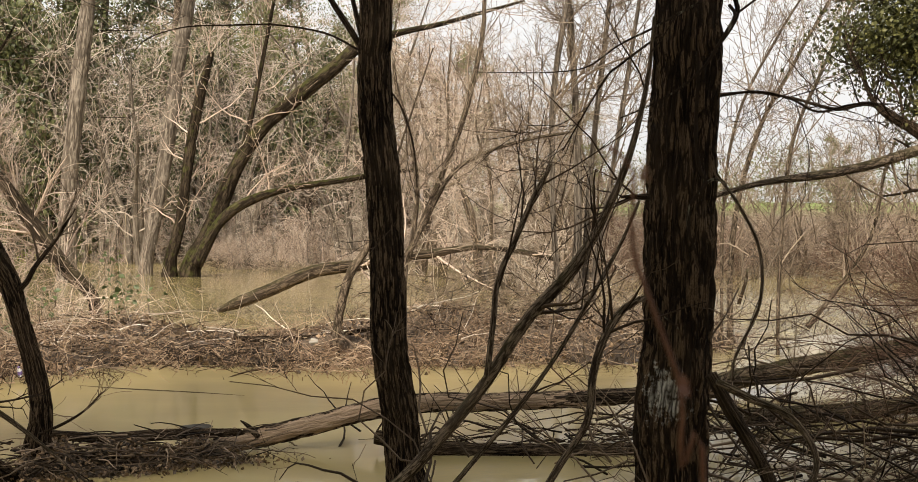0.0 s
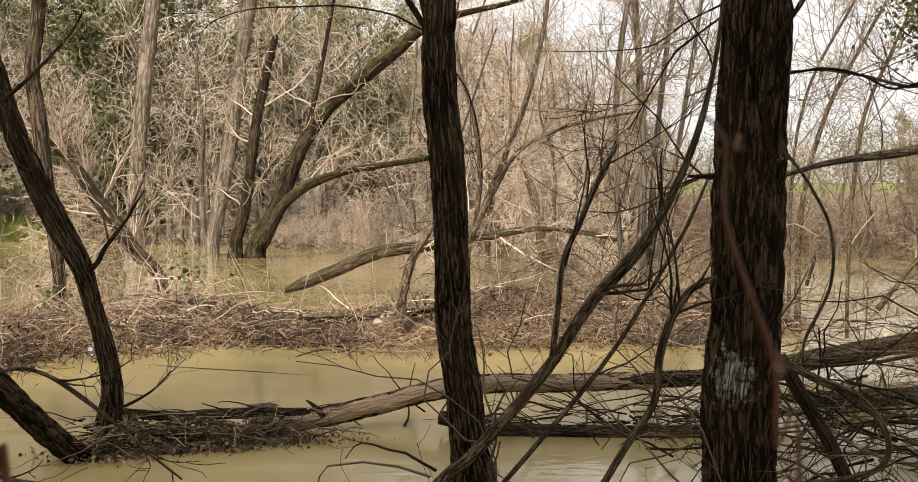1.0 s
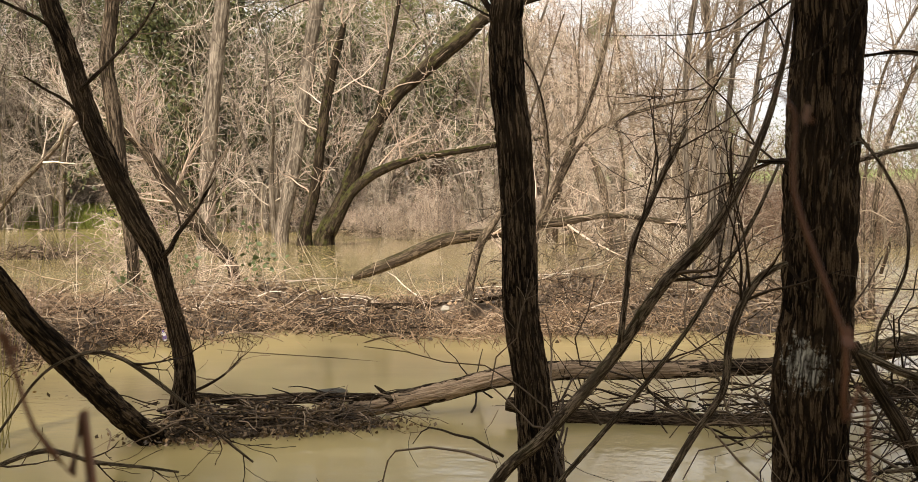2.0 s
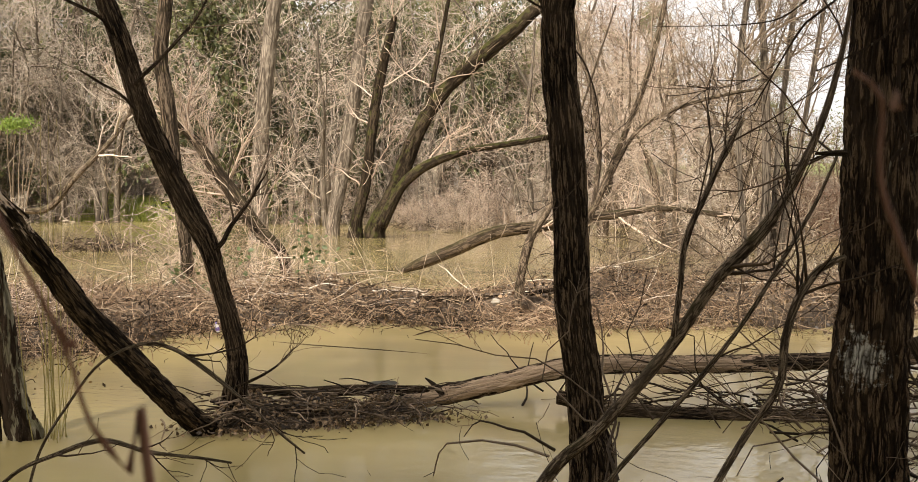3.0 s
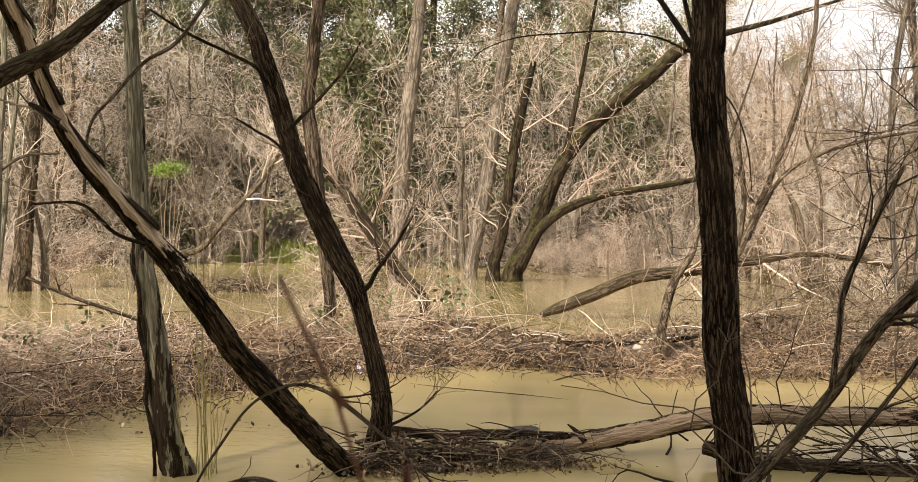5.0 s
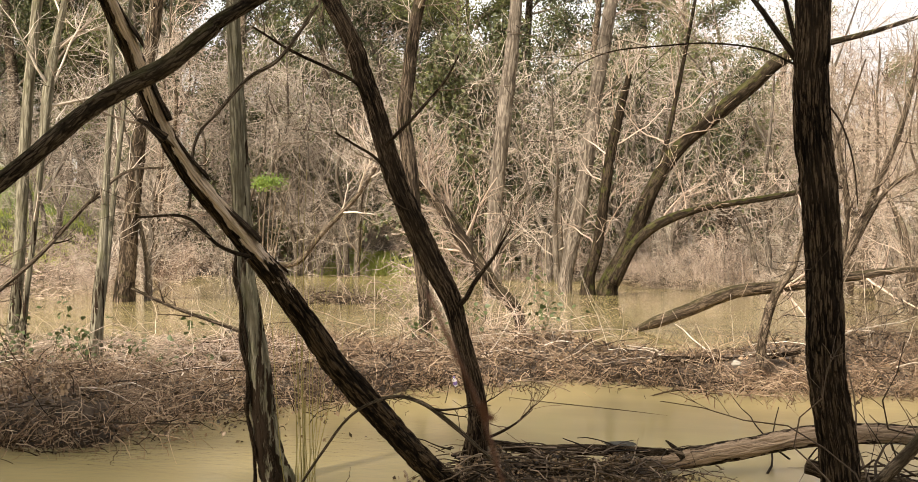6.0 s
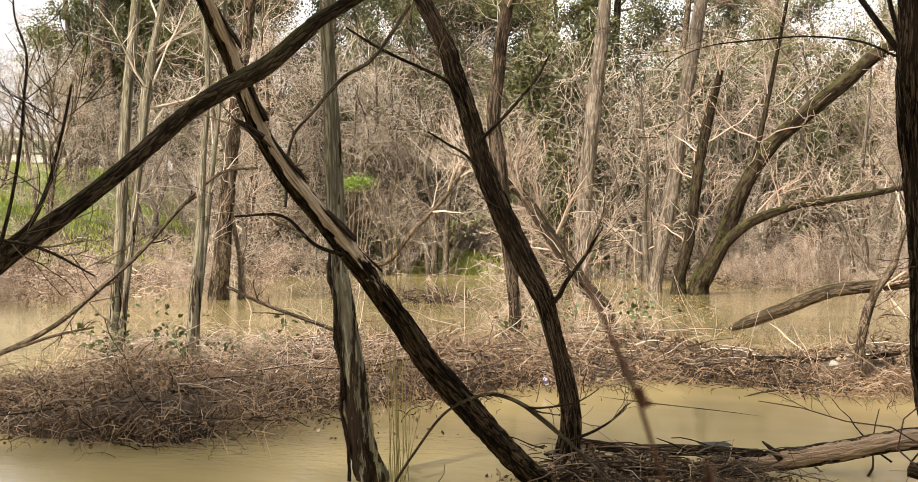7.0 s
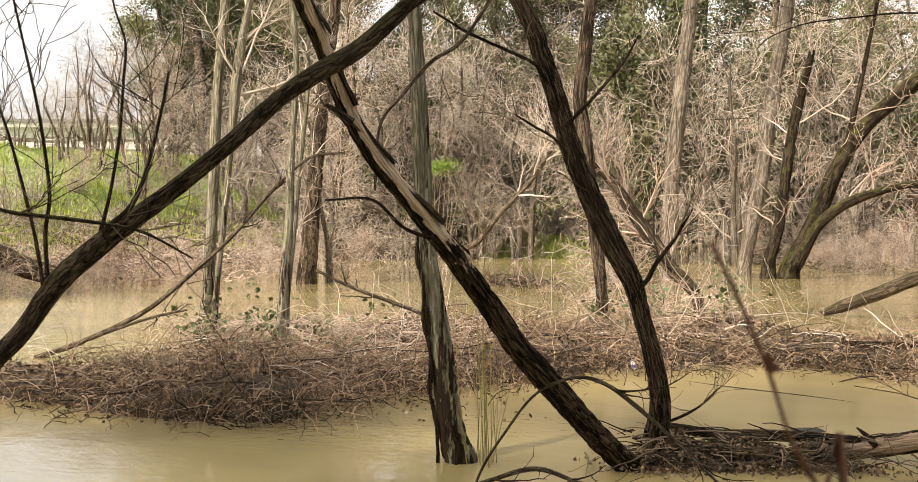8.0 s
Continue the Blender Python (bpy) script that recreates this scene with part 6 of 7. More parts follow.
single("silt_mound", sheet("silt_mound", np.arange(-3.4, -0.9, 0.03), np.arange(6.1, 7.9, 0.03), mound), SOIL, (0, 0, 0),
       "dark wet silt heaped round the trunk feet", "mud", kind="structure")
MOUND = [(-2.45, 6.78, 0.18, 0.14), (-2.0, 6.98, 0.2, 0.11), (-1.6, 7.18, 0.24, 0.10)]
pile("drift_pile", 411, MOUND, 300, (0.08, 0.42), (0.002, 0.009), TWIG_BROWN, "drift sticks caught round the trunk feet", (0.04, 0.20), (-0.2, 0.3), -0.03, 0.09)
mk = brng.randint(0, 3, 3600)
mx = np.array(MOUND)[mk]
lx, ly = mx[:, 0] + brng.normal(size=3600) * mx[:, 2] * 0.9, mx[:, 1] + brng.normal(size=3600) * mx[:, 3] * 0.9
lv, lf = leaf_quads(brng, np.stack([lx, ly, np.maximum(mound(lx, ly), 0.0) + brng.uniform(0.0, 0.04, 3600)], 1), (0.014, 0.042), 0.0)
single("leaf_litter", mesh_from("leaf_litter", lv, lf, smooth=False), LITTER, (0, 0, 0), "wet dead leaves matted in the drift pile", "litter", kind="stuff")
pile("drift_pile", 421, [(0.2, 7.7, 0.5, 0.12), (1.0, 7.8, 0.5, 0.15), (2.0, 7.3, 0.6, 0.4), (3.0, 7.4, 0.7, 0.5)], 170, (0.3, 1.0), (0.003, 0.011), TWIG_DARK,
     "tangle of dark sticks jammed against the logs", (-0.04, 0.14), (-0.1, 0.3), -0.03, 0.13)


def thicket(name, seed, spots, n, length, radius, mat, label, z, heading, rise, twigs=((3, (0.25, 0.7), 0.55, 45), (2, (0.1, 0.35), 0.6, 50)), wander=0.16, lift=-0.04):
    """Long bare stems with side twigs, thrown over one another; heading is the bearing range of the stems in degrees."""
    rng = np.random.RandomState(seed)
    c = np.array(spots)[rng.randint(0, len(spots), n)]
    p0 = np.stack([c[:, 0] + rng.normal(size=n) * c[:, 2], c[:, 1] + rng.normal(size=n) * c[:, 3], rng.uniform(*z, n)], 1)
    a = np.radians(rng.uniform(*heading, n))
    d = np.stack([np.cos(a), np.sin(a), rng.uniform(*rise, n)], 1)
    d /= np.linalg.norm(d, axis=1)[:, None]
    P, R = shoots(rng, p0, d, rng.uniform(*length, n), rng.uniform(*radius, n), 8, lift, wander, 0.0015)
    sets = [tubes(P, R, 4)]
    for per, long, ratio, spread in twigs:
        P, R = sprout(rng, P, R, per, long, ratio, spread, n=5, lift=0.02, wander=0.2, s0=0.15, rmin=0.0013)
        sets.append(tubes(P, R, 3))
    v, f = joined(sets)
    return single(name, mesh_from(name, v, f), mat, (0, 0, 0), label, "brush", kind="stuff")


thicket("branch_tangle", 431, [(2.6, 5.4, 0.6, 0.5), (3.0, 6.4, 0.6, 0.6), (3.6, 7.6, 0.7, 0.6)], 60, (0.8, 2.2), (0.005, 0.012), TWIG_BROWN,
        "long bare brown branches sweeping over the water", (0.0, 0.7), (120, 230), (-0.15, 0.5), wander=0.34)
thicket("branch_tangle", 433, [(2.2, 5.2, 0.5, 0.4), (2.9, 6.2, 0.6, 0.5), (3.3, 6.6, 0.5, 0.5), (2.8, 5.6, 0.5, 0.4)], 115, (0.6, 1.7), (0.004, 0.010), TWIG_DARK,
        "dark wet branches crossing the dark tangle", (0.0, 0.6), (100, 260), (-0.1, 0.6), wander=0.34)
thicket("branch_tangle", 441, [(3.4, 6.9, 0.25, 0.5), (4.1, 8.4, 0.3, 0.7), (5.2, 10.6, 0.4, 0.8), (6.0, 12.6, 0.5, 0.8)], 105, (0.6, 1.7), (0.003, 0.006), TWIG_RED,
        "thin reddish branches crowding above the logs", (0.1, 1.0), (110, 220), (-0.1, 0.8), ((7, (0.3, 0.8), 0.6, 35), (4, (0.15, 0.45), 0.7, 40)))
thicket("branch_tangle", 447, [(0.5, 6.6, 0.5, 0.3), (1.1, 6.8, 0.5, 0.4), (1.6, 7.4, 0.5, 0.4)], 30, (0.5, 1.5), (0.004, 0.009), TWIG_BROWN,
        "bare brown branches reaching over the sunken logs", (0.0, 0.4), (-40, 220), (0.0, 0.9), wander=0.34)
thicket("branch_tangle", 451, [(1.2, 4.5, 0.35, 0.25), (0.4, 4.5, 0.4, 0.25), (-0.1, 5.1, 0.25, 0.2), (1.9, 4.8, 0.3, 0.2)], 42, (0.5, 1.4), (0.003, 0.008), TWIG_BROWN,
        "thin dark branches about the trunk feet", (0.0, 0.45), (100, 260), (-0.1, 0.6), wander=0.34)
thicket("branch_tangle", 453, [(0.9, 12.6, 0.9, 0.5), (2.2, 12.9, 0.7, 0.5), (1.6, 13.8, 0.9, 0.5)], 110, (0.5, 1.6), (0.003, 0.007), TWIG_MID,
        "grey-brown arching shrub stems drooping to the water", (0.1, 1.2), (0, 360), (-0.6, 0.9), ((4, (0.2, 0.6), 0.6, 50), (2, (0.1, 0.3), 0.6, 50)), 0.28, -0.10)
thicket("branch_tangle", 455, [(1.2, 12.7, 1.0, 0.5), (2.3, 13.1, 0.7, 0.5), (0.4, 13.4, 0.8, 0.5)], 170, (0.4, 1.5), (0.003, 0.007), TWIG_BROWN,
        "dark arching shrub stems at the tail of the bar", (0.0, 0.9), (0, 360), (-0.6, 0.9), ((4, (0.2, 0.6), 0.6, 50), (2, (0.1, 0.3), 0.6, 50)), 0.26, -0.10)
thicket("branch_tangle", 457, [(2.4, 16.2, 1.2, 0.6), (4.8, 15.2, 0.7, 0.5), (0.2, 15.6, 1.0, 0.5)], 70, (0.6, 1.8), (0.004, 0.009), TWIG_BROWN,
        "dark drowned brush standing out of the riffle", (-0.05, 0.6), (0, 360), (-0.3, 0.9), ((4, (0.2, 0.6), 0.6, 50), (2, (0.1, 0.3), 0.6, 50)), 0.26, -0.08)
thicket("branch_tangle", 459, [(-5.0, 15.0, 0.6, 0.35), (-4.4, 15.6, 0.5, 0.3), (-6.4, 15.2, 0.6, 0.4)], 60, (0.5, 1.5), (0.003, 0.008), TWIG_PINK,
        "heap of pale pinkish twigs behind the bar", (0.0, 0.5), (0, 360), (-0.1, 1.2), ((5, (0.2, 0.7), 0.6, 50), (3, (0.1, 0.4), 0.6, 55)), 0.24, -0.05)

ux, uy = scattered_on_bar(brng, 70, 0.9)
brush("bare_shoots", 455, ux, uy, np.maximum(height(ux, uy), -0.1), (0.4, 1.3), (0.002, 0.005), 0.10, TWIG_PALE, "thin upright bare shoots on the bar", (1.0, 4.0), 6, 0.12)

# green stems beside the pale trunk
srng = np.random.RandomState(461)
sp = np.stack([srng.normal(-3.40, 0.05, 18), srng.normal(6.35, 0.05, 18), np.full(18, -0.1)], 1)
sd = np.stack([srng.normal(0, 0.10, 18), srng.normal(0, 0.1, 18), np.ones(18)], 1)
sP, sR = shoots(srng, sp, sd, srng.uniform(0.7, 2.4, 18), srng.uniform(0.002, 0.004, 18), 6, 0.1, 0.04, 0.0015)
sv, sf = tubes(sP, sR, 4)
single("reed_clump", mesh_from("reeds", sv, sf), REED, (0, 0, 0), "thin upright yellow-green stems in shallow water", "reeds", kind="stuff")

# low branches over the bar and in the water
for label, stem, seed, mat in (
        ("long bare branch rising from the bar", [(-10.49, 9.10, 0.00, 0.033), (-9.97, 9.38, 0.21, 0.031), (-9.40, 9.70, 0.53, 0.028), (-8.94, 9.96, 0.96, 0.026), (-8.54, 10.18, 1.38, 0.021), (-8.14, 10.41, 1.90, 0.019), (-7.80, 10.60, 2.23, 0.016), (-7.46, 10.79, 2.28, 0.012)], 471, BARK_BRANCH),
        ("thin side branch over the bar", [(-9.82, 9.24, 0.23, 0.019), (-9.26, 9.55, 0.45, 0.016), (-8.86, 9.76, 0.55, 0.012)], 472, BARK_BRANCH),
        ("dark dead branch lying over brambles", [(-6.39, 10.77, 0.50, 0.023), (-6.67, 10.62, 0.62, 0.020), (-7.11, 10.38, 0.81, 0.018), (-7.44, 10.20, 0.99, 0.016)], 473, BARK_BRANCH),
        ("arched broken branch stuck in the water", [(-2.72, 4.68, -0.10, 0.0080), (-2.66, 4.70, 0.14, 0.0072), (-2.60, 4.72, 0.34, 0.0064), (-2.49, 4.76, 0.53, 0.0064), (-2.35, 4.79, 0.71, 0.0064), (-2.18, 4.83, 0.79, 0.0080), (-2.05, 4.86, 0.77, 0.0096), (-1.93, 4.89, 0.69, 0.0112), (-1.77, 4.93, 0.55, 0.0080), (-1.60, 4.96, 0.39, 0.0064), (-1.49, 4.99, 0.29, 0.0048)], 474, BARK_BRANCH),
        ("low crooked branch out of the water", [(-2.95, 4.52, -0.12, 0.0110), (-2.80, 4.55, 0.10, 0.0100), (-2.65, 4.58, 0.26, 0.0085), (-2.48, 4.61, 0.34, 0.0102), (-2.28, 4.65, 0.40, 0.0119), (-2.08, 4.68, 0.35, 0.0085), (-1.86, 4.72, 0.32, 0.0068), (-1.74, 4.74, 0.30, 0.0051)], 475, BARK_BRANCH),
        ("dead twig hanging among the trunks", [(-2.82, 5.35, 2.70, 0.010), (-2.98, 5.26, 2.43, 0.010), (-3.12, 5.18, 2.32, 0.010), (-3.24, 5.11, 2.16, 0.009), (-3.35, 5.05, 1.99, 0.008), (-3.37, 5.03, 1.66, 0.007)], 476, BARK_BRANCH),
        ("half-buried log on the edge of the bar", [(-0.89, 12.28, 0.37, 0.022), (-1.38, 12.28, 0.28, 0.031), (-2.06, 12.28, 0.25, 0.036), (-2.37, 12.28, 0.26, 0.022)], 477, BARK_DARK)):
    tree("dead_branch", label, "branch", [stem], mat, sides=14, step=0.03, rough=0.06, furrows=7, seed=seed,
         twigs=[(6, (0.15, 0.5), 0.5, 45), (3, (0.1, 0.3), 0.6, 45)] if seed < 476 else (), twig_mat=TWIG_DARK)

pile("bramble_thicket", 481, [(-1.2, 11.4, 0.35, 0.35), (-0.9, 12.0, 0.4, 0.3), (-5.9, 7.25, 0.40, 0.28), (-6.6, 7.3, 0.45, 0.28), (-7.6, 7.4, 0.6, 0.35)], 1300, (0.15, 0.6), (0.002, 0.006), BRAMBLE,
     "arching dead bramble stems drooping into the water", (0.0, 0.26), (-0.3, 0.4), -0.15, 0.3)
pile("drift_pile", 483, [(-5.9, 7.1, 0.45, 0.25), (-6.8, 7.1, 0.5, 0.25), (-8.0, 6.9, 0.7, 0.3), (-5.3, 8.6, 0.4, 0.4), (-4.5, 10.4, 0.5, 0.45), (-3.4, 12.0, 0.8, 0.3), (-2.2, 12.0, 0.6, 0.25)], 1100, (0.1, 0.5), (0.002, 0.007), TWIG_DARK,
     "dark wet sticks along the edge of the bar", (-0.02, 0.22), (-0.3, 0.4), -0.08, 0.35)

for bearing, dist, half, n, seed, mat, label in ((26.2, 27.5, 0.55, 260, 487, TWIG_BROWN, "low heap of brush stranded in the water"),
                                                 (43.0, 33.0, 1.3, 520, 489, TWIG_PINK, "big reddish heap of brush by the fallen trunk"),
                                                 (37.5, 40.0, 1.2, 320, 497, TWIG_PINK, "heap of reddish brush at the water edge"),
                                                 (10.5, 38.0, 1.0, 300, 499, TWIG_BROWN, "dark driftwood heap behind the forked tree")):
    x, y = polar(bearing, dist)
    pile("brush_heap", seed, [(x, y, half, half * 0.6)], n, (0.4, 1.5) if half > 1 else (0.2, 0.8), (0.006, 0.016), mat, label, (-0.05, 0.7 if half > 1 else 0.22), (-0.3, 0.6), -0.08, 0.25)

pile("bramble_thicket", 491, [(-5.9, 7.7, 0.5, 0.35), (-6.7, 7.8, 0.5, 0.4), (-7.6, 7.9, 0.6, 0.4), (-6.3, 8.6, 0.6, 0.4)], 1300, (0.12, 0.5), (0.0018, 0.005), BRAMBLE,
     "matted reddish-brown bramble over the head of the bar", (0.05, 0.34), (-0.2, 0.5), -0.12, 0.4)
hrng = np.random.RandomState(493)
lx, ly = hrng.normal(-6.7, 1.0, 2600), hrng.normal(8.0, 0.55, 2600)
lv, lf = leaf_quads(hrng, np.stack([lx, ly, np.maximum(height(lx, ly), 0.0) + hrng.uniform(0.0, 0.2, 2600)], 1), (0.018, 0.05), 0.5)
single("leaf_litter", mesh_from("leaf_litter", lv, lf, smooth=False), LITTER, (0, 0, 0), "brown dead leaves heaped on the head of the bar", "litter", kind="stuff")
pile("bramble_thicket", 485, [(-8.5, 10.7, 0.5, 0.35), (-7.6, 10.8, 0.5, 0.35), (-9.2, 10.5, 0.4, 0.3), (-6.9, 11.2, 0.5, 0.3)], 1500, (0.2, 0.8), (0.002, 0.006), TWIG_PINK,
     "pale reddish bramble stems heaped round the slim trunks", (-0.03, 0.42), (-0.2, 0.7), -0.12, 0.32)

# torn bark hanging down the pale trunk
for i, (side, top, low, thick) in enumerate(((-0.35, 1.42, 0.95, 0.014), (-0.5, 1.05, 0.50, 0.013), (-0.72, 0.62, 0.0, 0.013), (-0.2, 1.15, 0.72, 0.010), (0.62, 0.34, 0.0, 0.010))):
    stem = []
    for k, z in enumerate((top, top * 0.7 + low * 0.3, top * 0.35 + low * 0.65, low)):
        cx0, cy0, wide = np.interp(z, (0.0, 1.4), (-3.62, -3.79)), np.interp(z, (0.0, 1.4), (6.34, 6.28)), np.interp(z, (0.0, 1.4), (0.115, 0.085))
        stem.append((float(cx0 + side * wide * 0.85 + 0.010 * (-1) ** k), float(cy0 - wide * max(0.2, 1 - side * side * 0.5)), float(z), thick * (0.5, 1.2, 0.8, 1.0)[k]))
    single("bark_strip", stem_mesh("strip", stem, 9, 0.02, 0.5, 5, 0.3, 490 + i, stem[0][:3]), BARK_DARK, stem[0][:3], "dark torn bark strip hanging on the pale trunk", "bark", "torn bark")


# ---------------------------------------------------------------- small things
def plain(name, colour, rough=0.5, spec=0.4):
    m, nt, bsdf = material(name)
    grime = noise_tex(nt, stretched(nt, "Object", (1, 1, 1)), 6.0, 5, 0.65)
    nt.links.new(mixed(nt, 0.8, colour, ramp(nt, grime, (0.35, (0.6, 0.57, 0.5)), (0.65, (1, 1, 1))), 'MULTIPLY'), bsdf.inputs["Base Color"])
    bsdf.inputs["Roughness"].default_value = rough
    bsdf.inputs["Specular IOR Level"].default_value = spec
    bumped(nt, bsdf, grime, 0.3, 0.02)
    return m


WHITE_PLASTIC = plain("white_plastic", (0.75, 0.75, 0.78), 0.35)
PURPLE = plain("purple_print", (0.20, 0.14, 0.42), 0.4)
STONE = plain("pale_stone", (0.34, 0.31, 0.26), 0.85, 0.2)
WET_STONE = plain("wet_grey_stone", (0.06, 0.055, 0.045), 0.7, 0.2)
PAINT = plain("white_painted_boards", (0.78, 0.77, 0.74), 0.6)
ROOFING = plain("grey_roofing", (0.24, 0.24, 0.25), 0.7)
POST = plain("weathered_post", (0.16, 0.13, 0.10), 0.85, 0.2)


def lathe(name, rings, sides=20):
    """A turned shape from (radius, height) rings."""
    bm = bmesh.new()
    loops = []
    for r, z in rings:
        loops.append([bm.verts.new((r * math.cos(2 * math.pi * i / sides), r * math.sin(2 * math.pi * i / sides), z)) for i in range(sides)])
    for a, b in zip(loops, loops[1:]):
        for i in range(sides):
            bm.faces.new((a[i], a[(i + 1) % sides], b[(i + 1) % sides], b[i]))
    bm.faces.new(loops[0][::-1])
    bm.faces.new(loops[-1])
    for f in bm.faces:
        f.smooth = len(f.verts) == 4
    me = bpy.data.meshes.new(name)
    bm.to_mesh(me)
    bm.free()
    return me


bottle = thing("plastic_bottle", (-4.05, 10.75, 0.06), "white plastic bottle with purple label stuck in brush", "litter")
bottle.rotation_euler, bottle.scale = (radians(14), radians(-9), 0), (0.62, 0.62, 0.62)
part("body", lathe("body", [(0.030, 0), (0.033, 0.006), (0.033, 0.10), (0.028, 0.12), (0.013, 0.137), (0.013, 0.145)]), WHITE_PLASTIC, bottle)
part("label", lathe("label", [(0.0337, 0.03), (0.0340, 0.031), (0.0340, 0.084), (0.0337, 0.085)]), PURPLE, bottle, "purple printed label")
part("cap", lathe("cap", [(0.015, 0.143), (0.0155, 0.145), (0.0155, 0.160), (0.014, 0.162)]), PURPLE, bottle)


def boulder(name, size, seed, mat, base, label):
    bm = bmesh.new()
    bmesh.ops.create_icosphere(bm, subdivisions=4, radius=1.0)
    for v in bm.verts:
        n = v.co.copy()
        k = 1 + 0.28 * noise.noise(n * 1.3 + Vector((seed, 0, 0))) + 0.10 * noise.noise(n * 3.7 + Vector((0, seed, 0)))
        v.co = Vector((n.x * size[0], n.y * size[1], n.z * size[2])) * k
    for f in bm.faces:
        f.smooth = True
    me = bpy.data.meshes.new(name)
    bm.to_mesh(me)
    bm.free()
    return single(name, me, mat, base, label, "stone")


boulder("pale_boulder", (0.42, 0.30, 0.16), 3, STONE, (3.95, 12.5, 0.10), "pale smooth boulder showing above the tangled logs")
boulder("river_stone", (0.15, 0.08, 0.035), 7, WET_STONE, (-1.90, 8.45, -0.015), "wet grey stone just breaking the water surface")
boulder("river_stone", (0.045, 0.035, 0.03), 9, STONE, (-1.45, 11.6, 0.30), "small pale stone lying on the bar")

tree("dead_branch", "short white barkless branch sticking up", "branch", [[(4.80, 19.98, 0.07, 0.033), (4.88, 19.98, 0.32, 0.029), (4.93, 19.99, 0.49, 0.029), (4.95, 19.99, 0.67, 0.014)]], BARK_PALE, sides=10, step=0.05, seed=501)
single("floating_stick", stem_mesh("stick", [(-3.63, 10.68, -0.01, 0.008), (-3.06, 10.39, -0.00, 0.008), (-2.21, 10.11, 0.00, 0.006), (-1.50, 9.83, -0.01, 0.005)], 8, 0.04, 0.05, 5, 0.1, 502, [(-3.63, 10.68, -0.01, 0.008), (-3.06, 10.39, -0.00, 0.008), (-2.21, 10.11, 0.00, 0.006), (-1.50, 9.83, -0.01, 0.005)][0][:3]), BARK_BRANCH, [(-3.63, 10.68, -0.01, 0.008), (-3.06, 10.39, -0.00, 0.008), (-2.21, 10.11, 0.00, 0.006), (-1.50, 9.83, -0.01, 0.005)][0][:3],
       "long thin stick floating on the muddy water", "stick")


# ---------------------------------------------------------------- meadow, building and fence beyond the far bank
def blades(name, seed, n, bearings, beyond, size, label, mat=GRASS):
    rng = np.random.RandomState(seed)
    b = rng.uniform(*bearings, n)
    d = np.interp(b, EDGE_B, EDGE_D) + rng.uniform(*beyond, n)
    x, y = -d * np.sin(np.radians(b)), d * np.cos(np.radians(b))
    p0 = np.stack([x, y, height(x, y) - 0.02], 1)
    h = rng.uniform(*size, n)
    lean = rng.normal(size=(n, 2)) * 0.25
    tip = p0 + np.stack([lean[:, 0] * h, lean[:, 1] * h, h], 1)
    a = rng.uniform(0, 2 * np.pi, n)
    side = np.stack([np.cos(a), np.sin(a), 0 * a], 1) * 0.022
    mid = p0 * 0.45 + tip * 0.55 - np.stack([lean[:, 0] * h, lean[:, 1] * h, 0 * h], 1) * 0.15
    v = np.stack([p0 - side, p0 + side, mid + side * 0.7, tip, mid - side * 0.7], 1).reshape(-1, 3)
    f = np.arange(n)[:, None] * 5
    return single(name, mesh_from(name, v, np.hstack([f, f + 1, f + 2, f + 3, f + 4]), smooth=False), mat, (0, 0, 0), label, "grass", kind="stuff")


blades("grass", 511, 22000, (37, 52), (0.5, 17), (0.08, 0.22), "bright green meadow grass on the far bank")
blades("grass", 512, 9000, (15, 29), (-0.8, 4.5), (0.2, 0.5), "patch of green grass by the far water edge")
blades("grass", 513, 18000, (22.3, 25.7), (0.6, 5.0), (0.18, 0.45), "bright green grass on a clearing of the far bank")
blades("dry_grass", 514, 15000, (-3, 13), (-1.8, 6), (0.2, 0.6), "tan dead grass and leaves on the far bank", STRAW)


def box(size, bevel=0.02):
    bm = bmesh.new()
    bmesh.ops.create_cube(bm, size=1.0)
    bmesh.ops.scale(bm, vec=size, verts=bm.verts)
    bmesh.ops.bevel(bm, geom=list(bm.edges), offset=bevel, segments=1, affect='EDGES')
    me = bpy.data.meshes.new("box")
    bm.to_mesh(me)
    bm.free()
    return me


hx, hy = polar(45.6, 75)
house = thing("farm_building", (hx, hy, float(height(hx, hy))), "long low white building beyond the meadow", "building")
house.rotation_euler = (0, 0, radians(40))
for name, size, at, mat in (("wall", (11, 5, 2.6), (0, 0, 1.3), PAINT), ("fascia", (11.6, 0.15, 0.3), (0, -2.75, 2.62), PAINT), ("roof", (11.8, 5.8, 0.22), (0, 0, 2.86), ROOFING)):
    part(name, box(size), mat, house).location = at
fence = thing("fence", (*polar(44, 58), 0), "dark post and rail fence along the meadow", "fence")
fpost, frail = box((0.12, 0.12, 1.3)), box((2.5, 0.05, 0.12), 0.008)
for i in range(8):
    x, y = polar(41 + i * 1.35, 60)
    z = float(height(x, y))
    p = new("post", fpost)
    p.parent, p.location = fence, (x - fence.location.x, y - fence.location.y, z + 0.6)
    for up in (0.55, 1.05):
        q, (x2, y2) = new("rail", frail), polar(41 + (i + 0.5) * 1.35, 60)
        q.parent, q.location, q.rotation_euler = fence, (x2 - fence.location.x, y2 - fence.location.y, z + up), (0, 0, radians(41 + i * 1.35))
fpost.materials.append(POST)
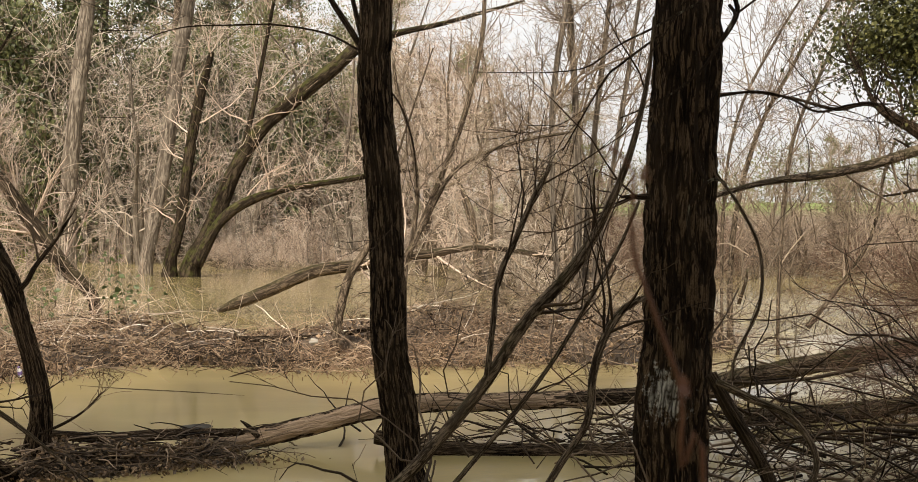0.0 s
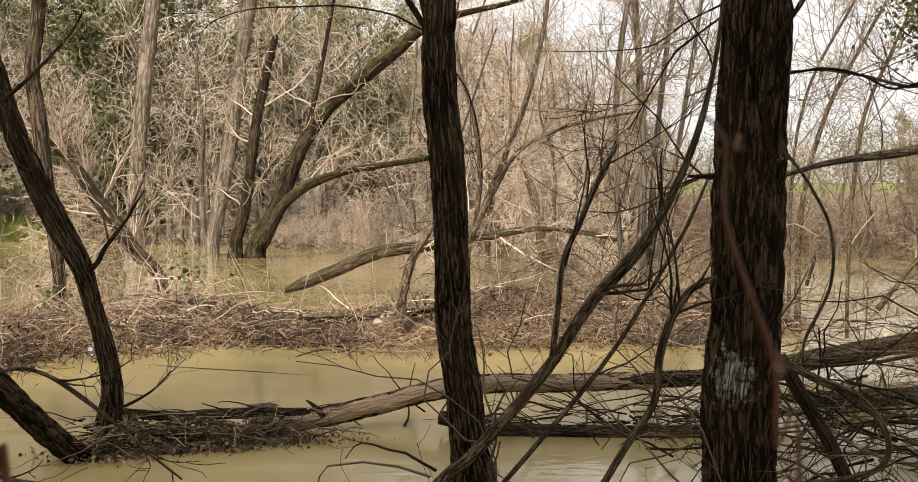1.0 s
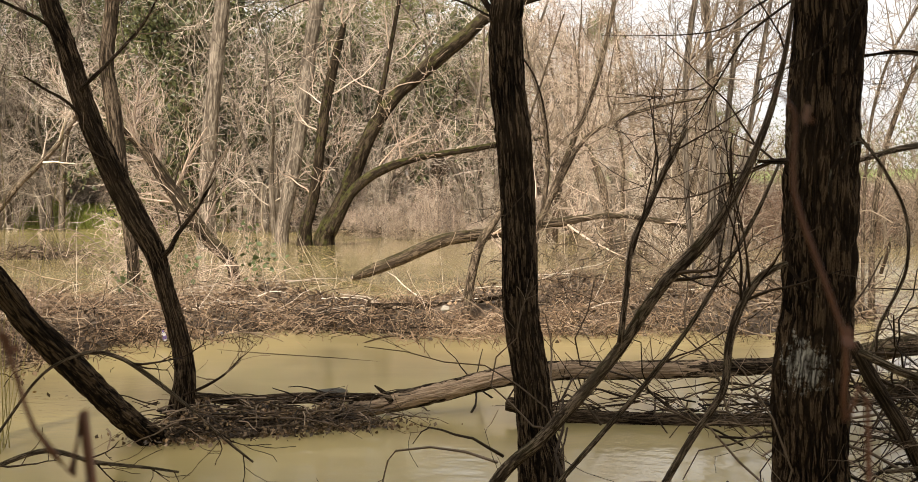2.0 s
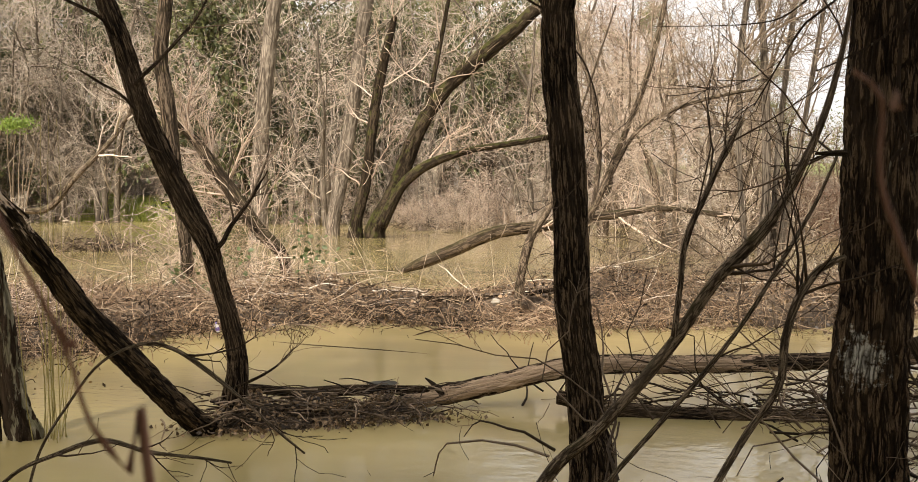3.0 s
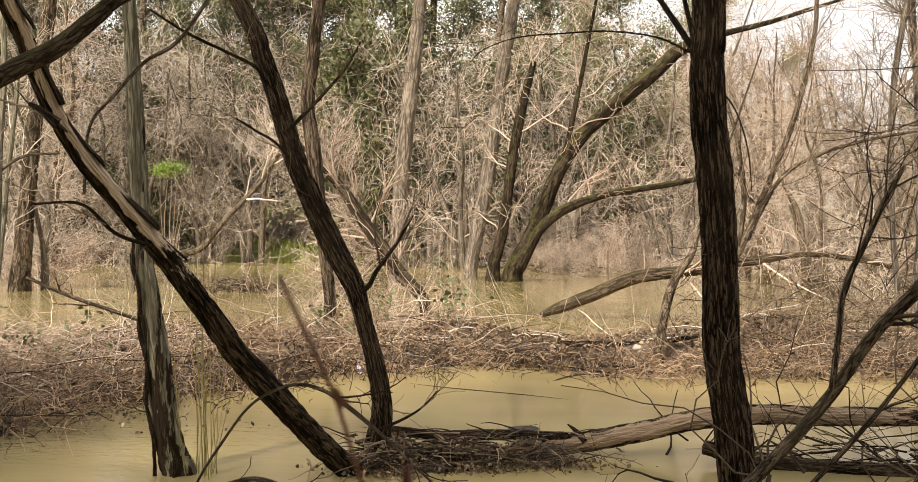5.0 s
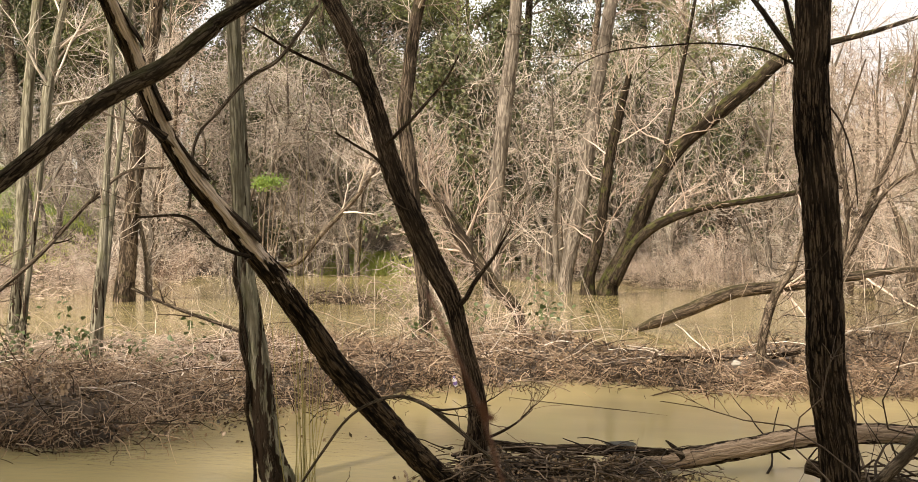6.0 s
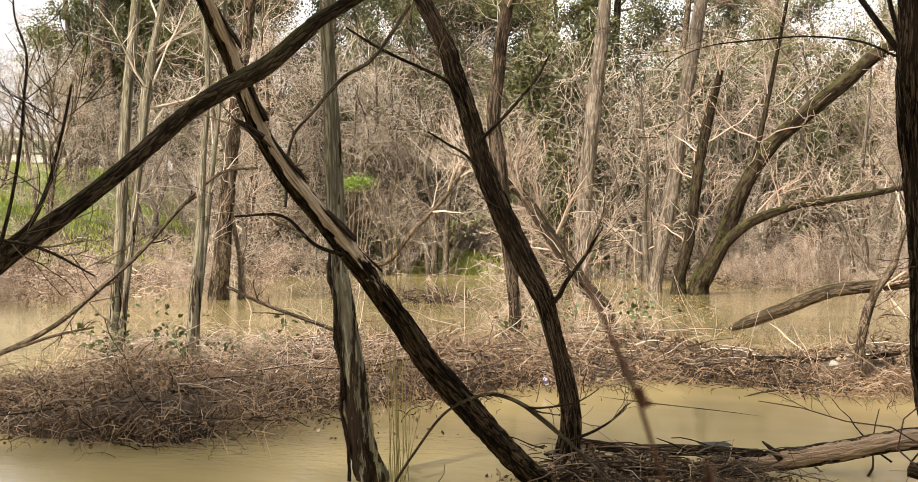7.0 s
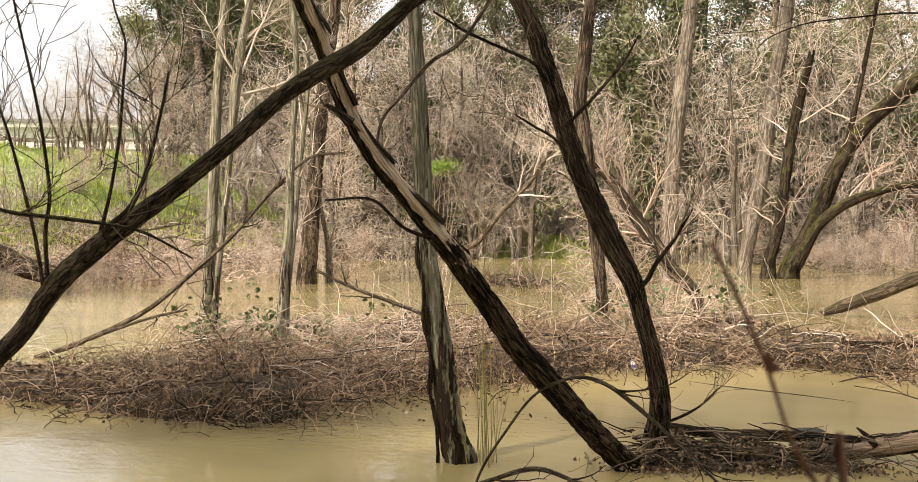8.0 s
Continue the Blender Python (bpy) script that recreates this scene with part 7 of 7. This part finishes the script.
frail.materials.append(POST)

# a bush on the far slope, its sunlit top put into the leaf colour
bx0, by0 = polar(29.6, 45)
bz0 = float(height(bx0, by0))
bush = thing("leafy_bush", (bx0, by0, bz0), "bright green leafy bush on the far slope", "bush")
grng = np.random.RandomState(515)
gP, gR = shoots(grng, np.zeros((7, 3)), np.stack([grng.normal(size=7) * 0.12, grng.normal(size=7) * 0.12, np.ones(7)], 1), grng.uniform(4.0, 4.5, 7), np.full(7, 0.03), 6, 0.1, 0.05)
part("stem_growth", mesh_from("stems", *tubes(gP, gR, 5)), BARK_BRANCH, bush, kind="stuff")
gv, gf = leaf_quads(grng, np.array([0, 0, 4.3]) + grng.normal(size=(1000, 3)) * [0.34, 0.3, 0.10] + np.array([[0.1, 0, 0.12]]) * grng.randint(-1, 2, (1000, 1)), (0.05, 0.11), 0.0)
part("crown", mesh_from("crown", gv, gf, smooth=False), LEAF_LIME, bush, kind="stuff")

# green bramble leaves at the feet of the slim stems
def bramble_plant(seed, x, y, n):
    rng = np.random.RandomState(seed)
    z = max(0.0, float(height(x, y))) + 0.05
    ob = thing("bramble", (x, y, z), "green-leaved bramble growing on the brushy bar", "bramble", "brambles")
    a = rng.uniform(0, 6.28, 5)
    P, R = shoots(rng, np.zeros((5, 3)), np.stack([np.cos(a) * 0.7, np.sin(a) * 0.7, np.ones(5)], 1), rng.uniform(0.6, 1.1, 5), np.full(5, 0.004), 6, -0.12, 0.2)
    for i in range(5):
        part("stem", mesh_from("stem", *tubes(P[i:i + 1], R[i:i + 1], 5)), BRAMBLE, ob)
    leaf = mesh_from("leaf", np.array([(0, 0, 0), (0.028, 0.03, 0.008), (0.030, 0.06, 0.006), (0, 0.095, -0.012), (-0.030, 0.06, 0.006), (-0.028, 0.03, 0.008), (0, 0.05, -0.004)]),
                     np.array([(0, 1, 6), (1, 2, 6), (2, 3, 6), (3, 4, 6), (4, 5, 6), (5, 0, 6)]), smooth=False)
    leaf.materials.append(LEAF_BRAMBLE)
    for i in range(n):
        k, j = rng.randint(0, 5), rng.randint(1, 5)
        o = new("leaf", leaf)
        o.parent, o.location = ob, P[k, j] + rng.normal(size=3) * 0.06
        o.rotation_euler = (rng.uniform(-1.1, 1.1), rng.uniform(-1.1, 1.1), rng.uniform(0, 6.28))
        o.scale = (rng.uniform(0.4, 0.95),) * 3


for i, (x, y) in enumerate(((-8.6, 10.3), (-8.0, 10.1), (-9.2, 10.4), (-8.9, 9.9), (-4.9, 12.9), (-3.9, 13.3), (-8.3, 10.7), (-7.4, 10.6))):
    bramble_plant(520 + i, x, y, 75)

# dead stems close by, with curled brown leaves
for seed, stem, spots in ((541, [(-0.20, 0.44, 1.36, 0.002), (-0.21, 0.44, 1.38, 0.002), (-0.22, 0.43, 1.40, 0.001), (-0.23, 0.43, 1.43, 0.001), (-0.24, 0.42, 1.46, 0.001), (-0.25, 0.42, 1.48, 0.001)], (3,)), (542, [(0.10, 0.47, 1.36, 0.001), (0.09, 0.47, 1.40, 0.001), (0.09, 0.47, 1.43, 0.001), (0.08, 0.47, 1.46, 0.001), (0.07, 0.47, 1.49, 0.001), (0.07, 0.47, 1.52, 0.000), (0.06, 0.47, 1.53, 0.000)], (2, 5))):
    x, y, z, r = stem[0]
    stem = [(x * 0.92, y * 1.02, float(height(x, y)) - 0.05, r), (x * 0.95, y * 1.01, 0.5 * z + 0.1, r), *stem]
    ob = thing("dead_weed", stem[0][:3], "thin dead reddish-brown stem with withered leaves", "plant")
    part("stem", stem_mesh("stem", stem, 8, 0.01, 0.03, 5, 0.05, seed, stem[0][:3]), RED_LEAF, ob)
    rng = np.random.RandomState(seed)
    for k in spots:
        c = np.array(stem[k + 2][:3]) - np.array(stem[0][:3])
        v, f = leaf_quads(rng, c[None] + rng.normal(size=(2, 3)) * 0.003, (0.007, 0.015), 1.0)
        part("leaf", mesh_from("leaf", v, f, smooth=False), RED_LEAF, ob)
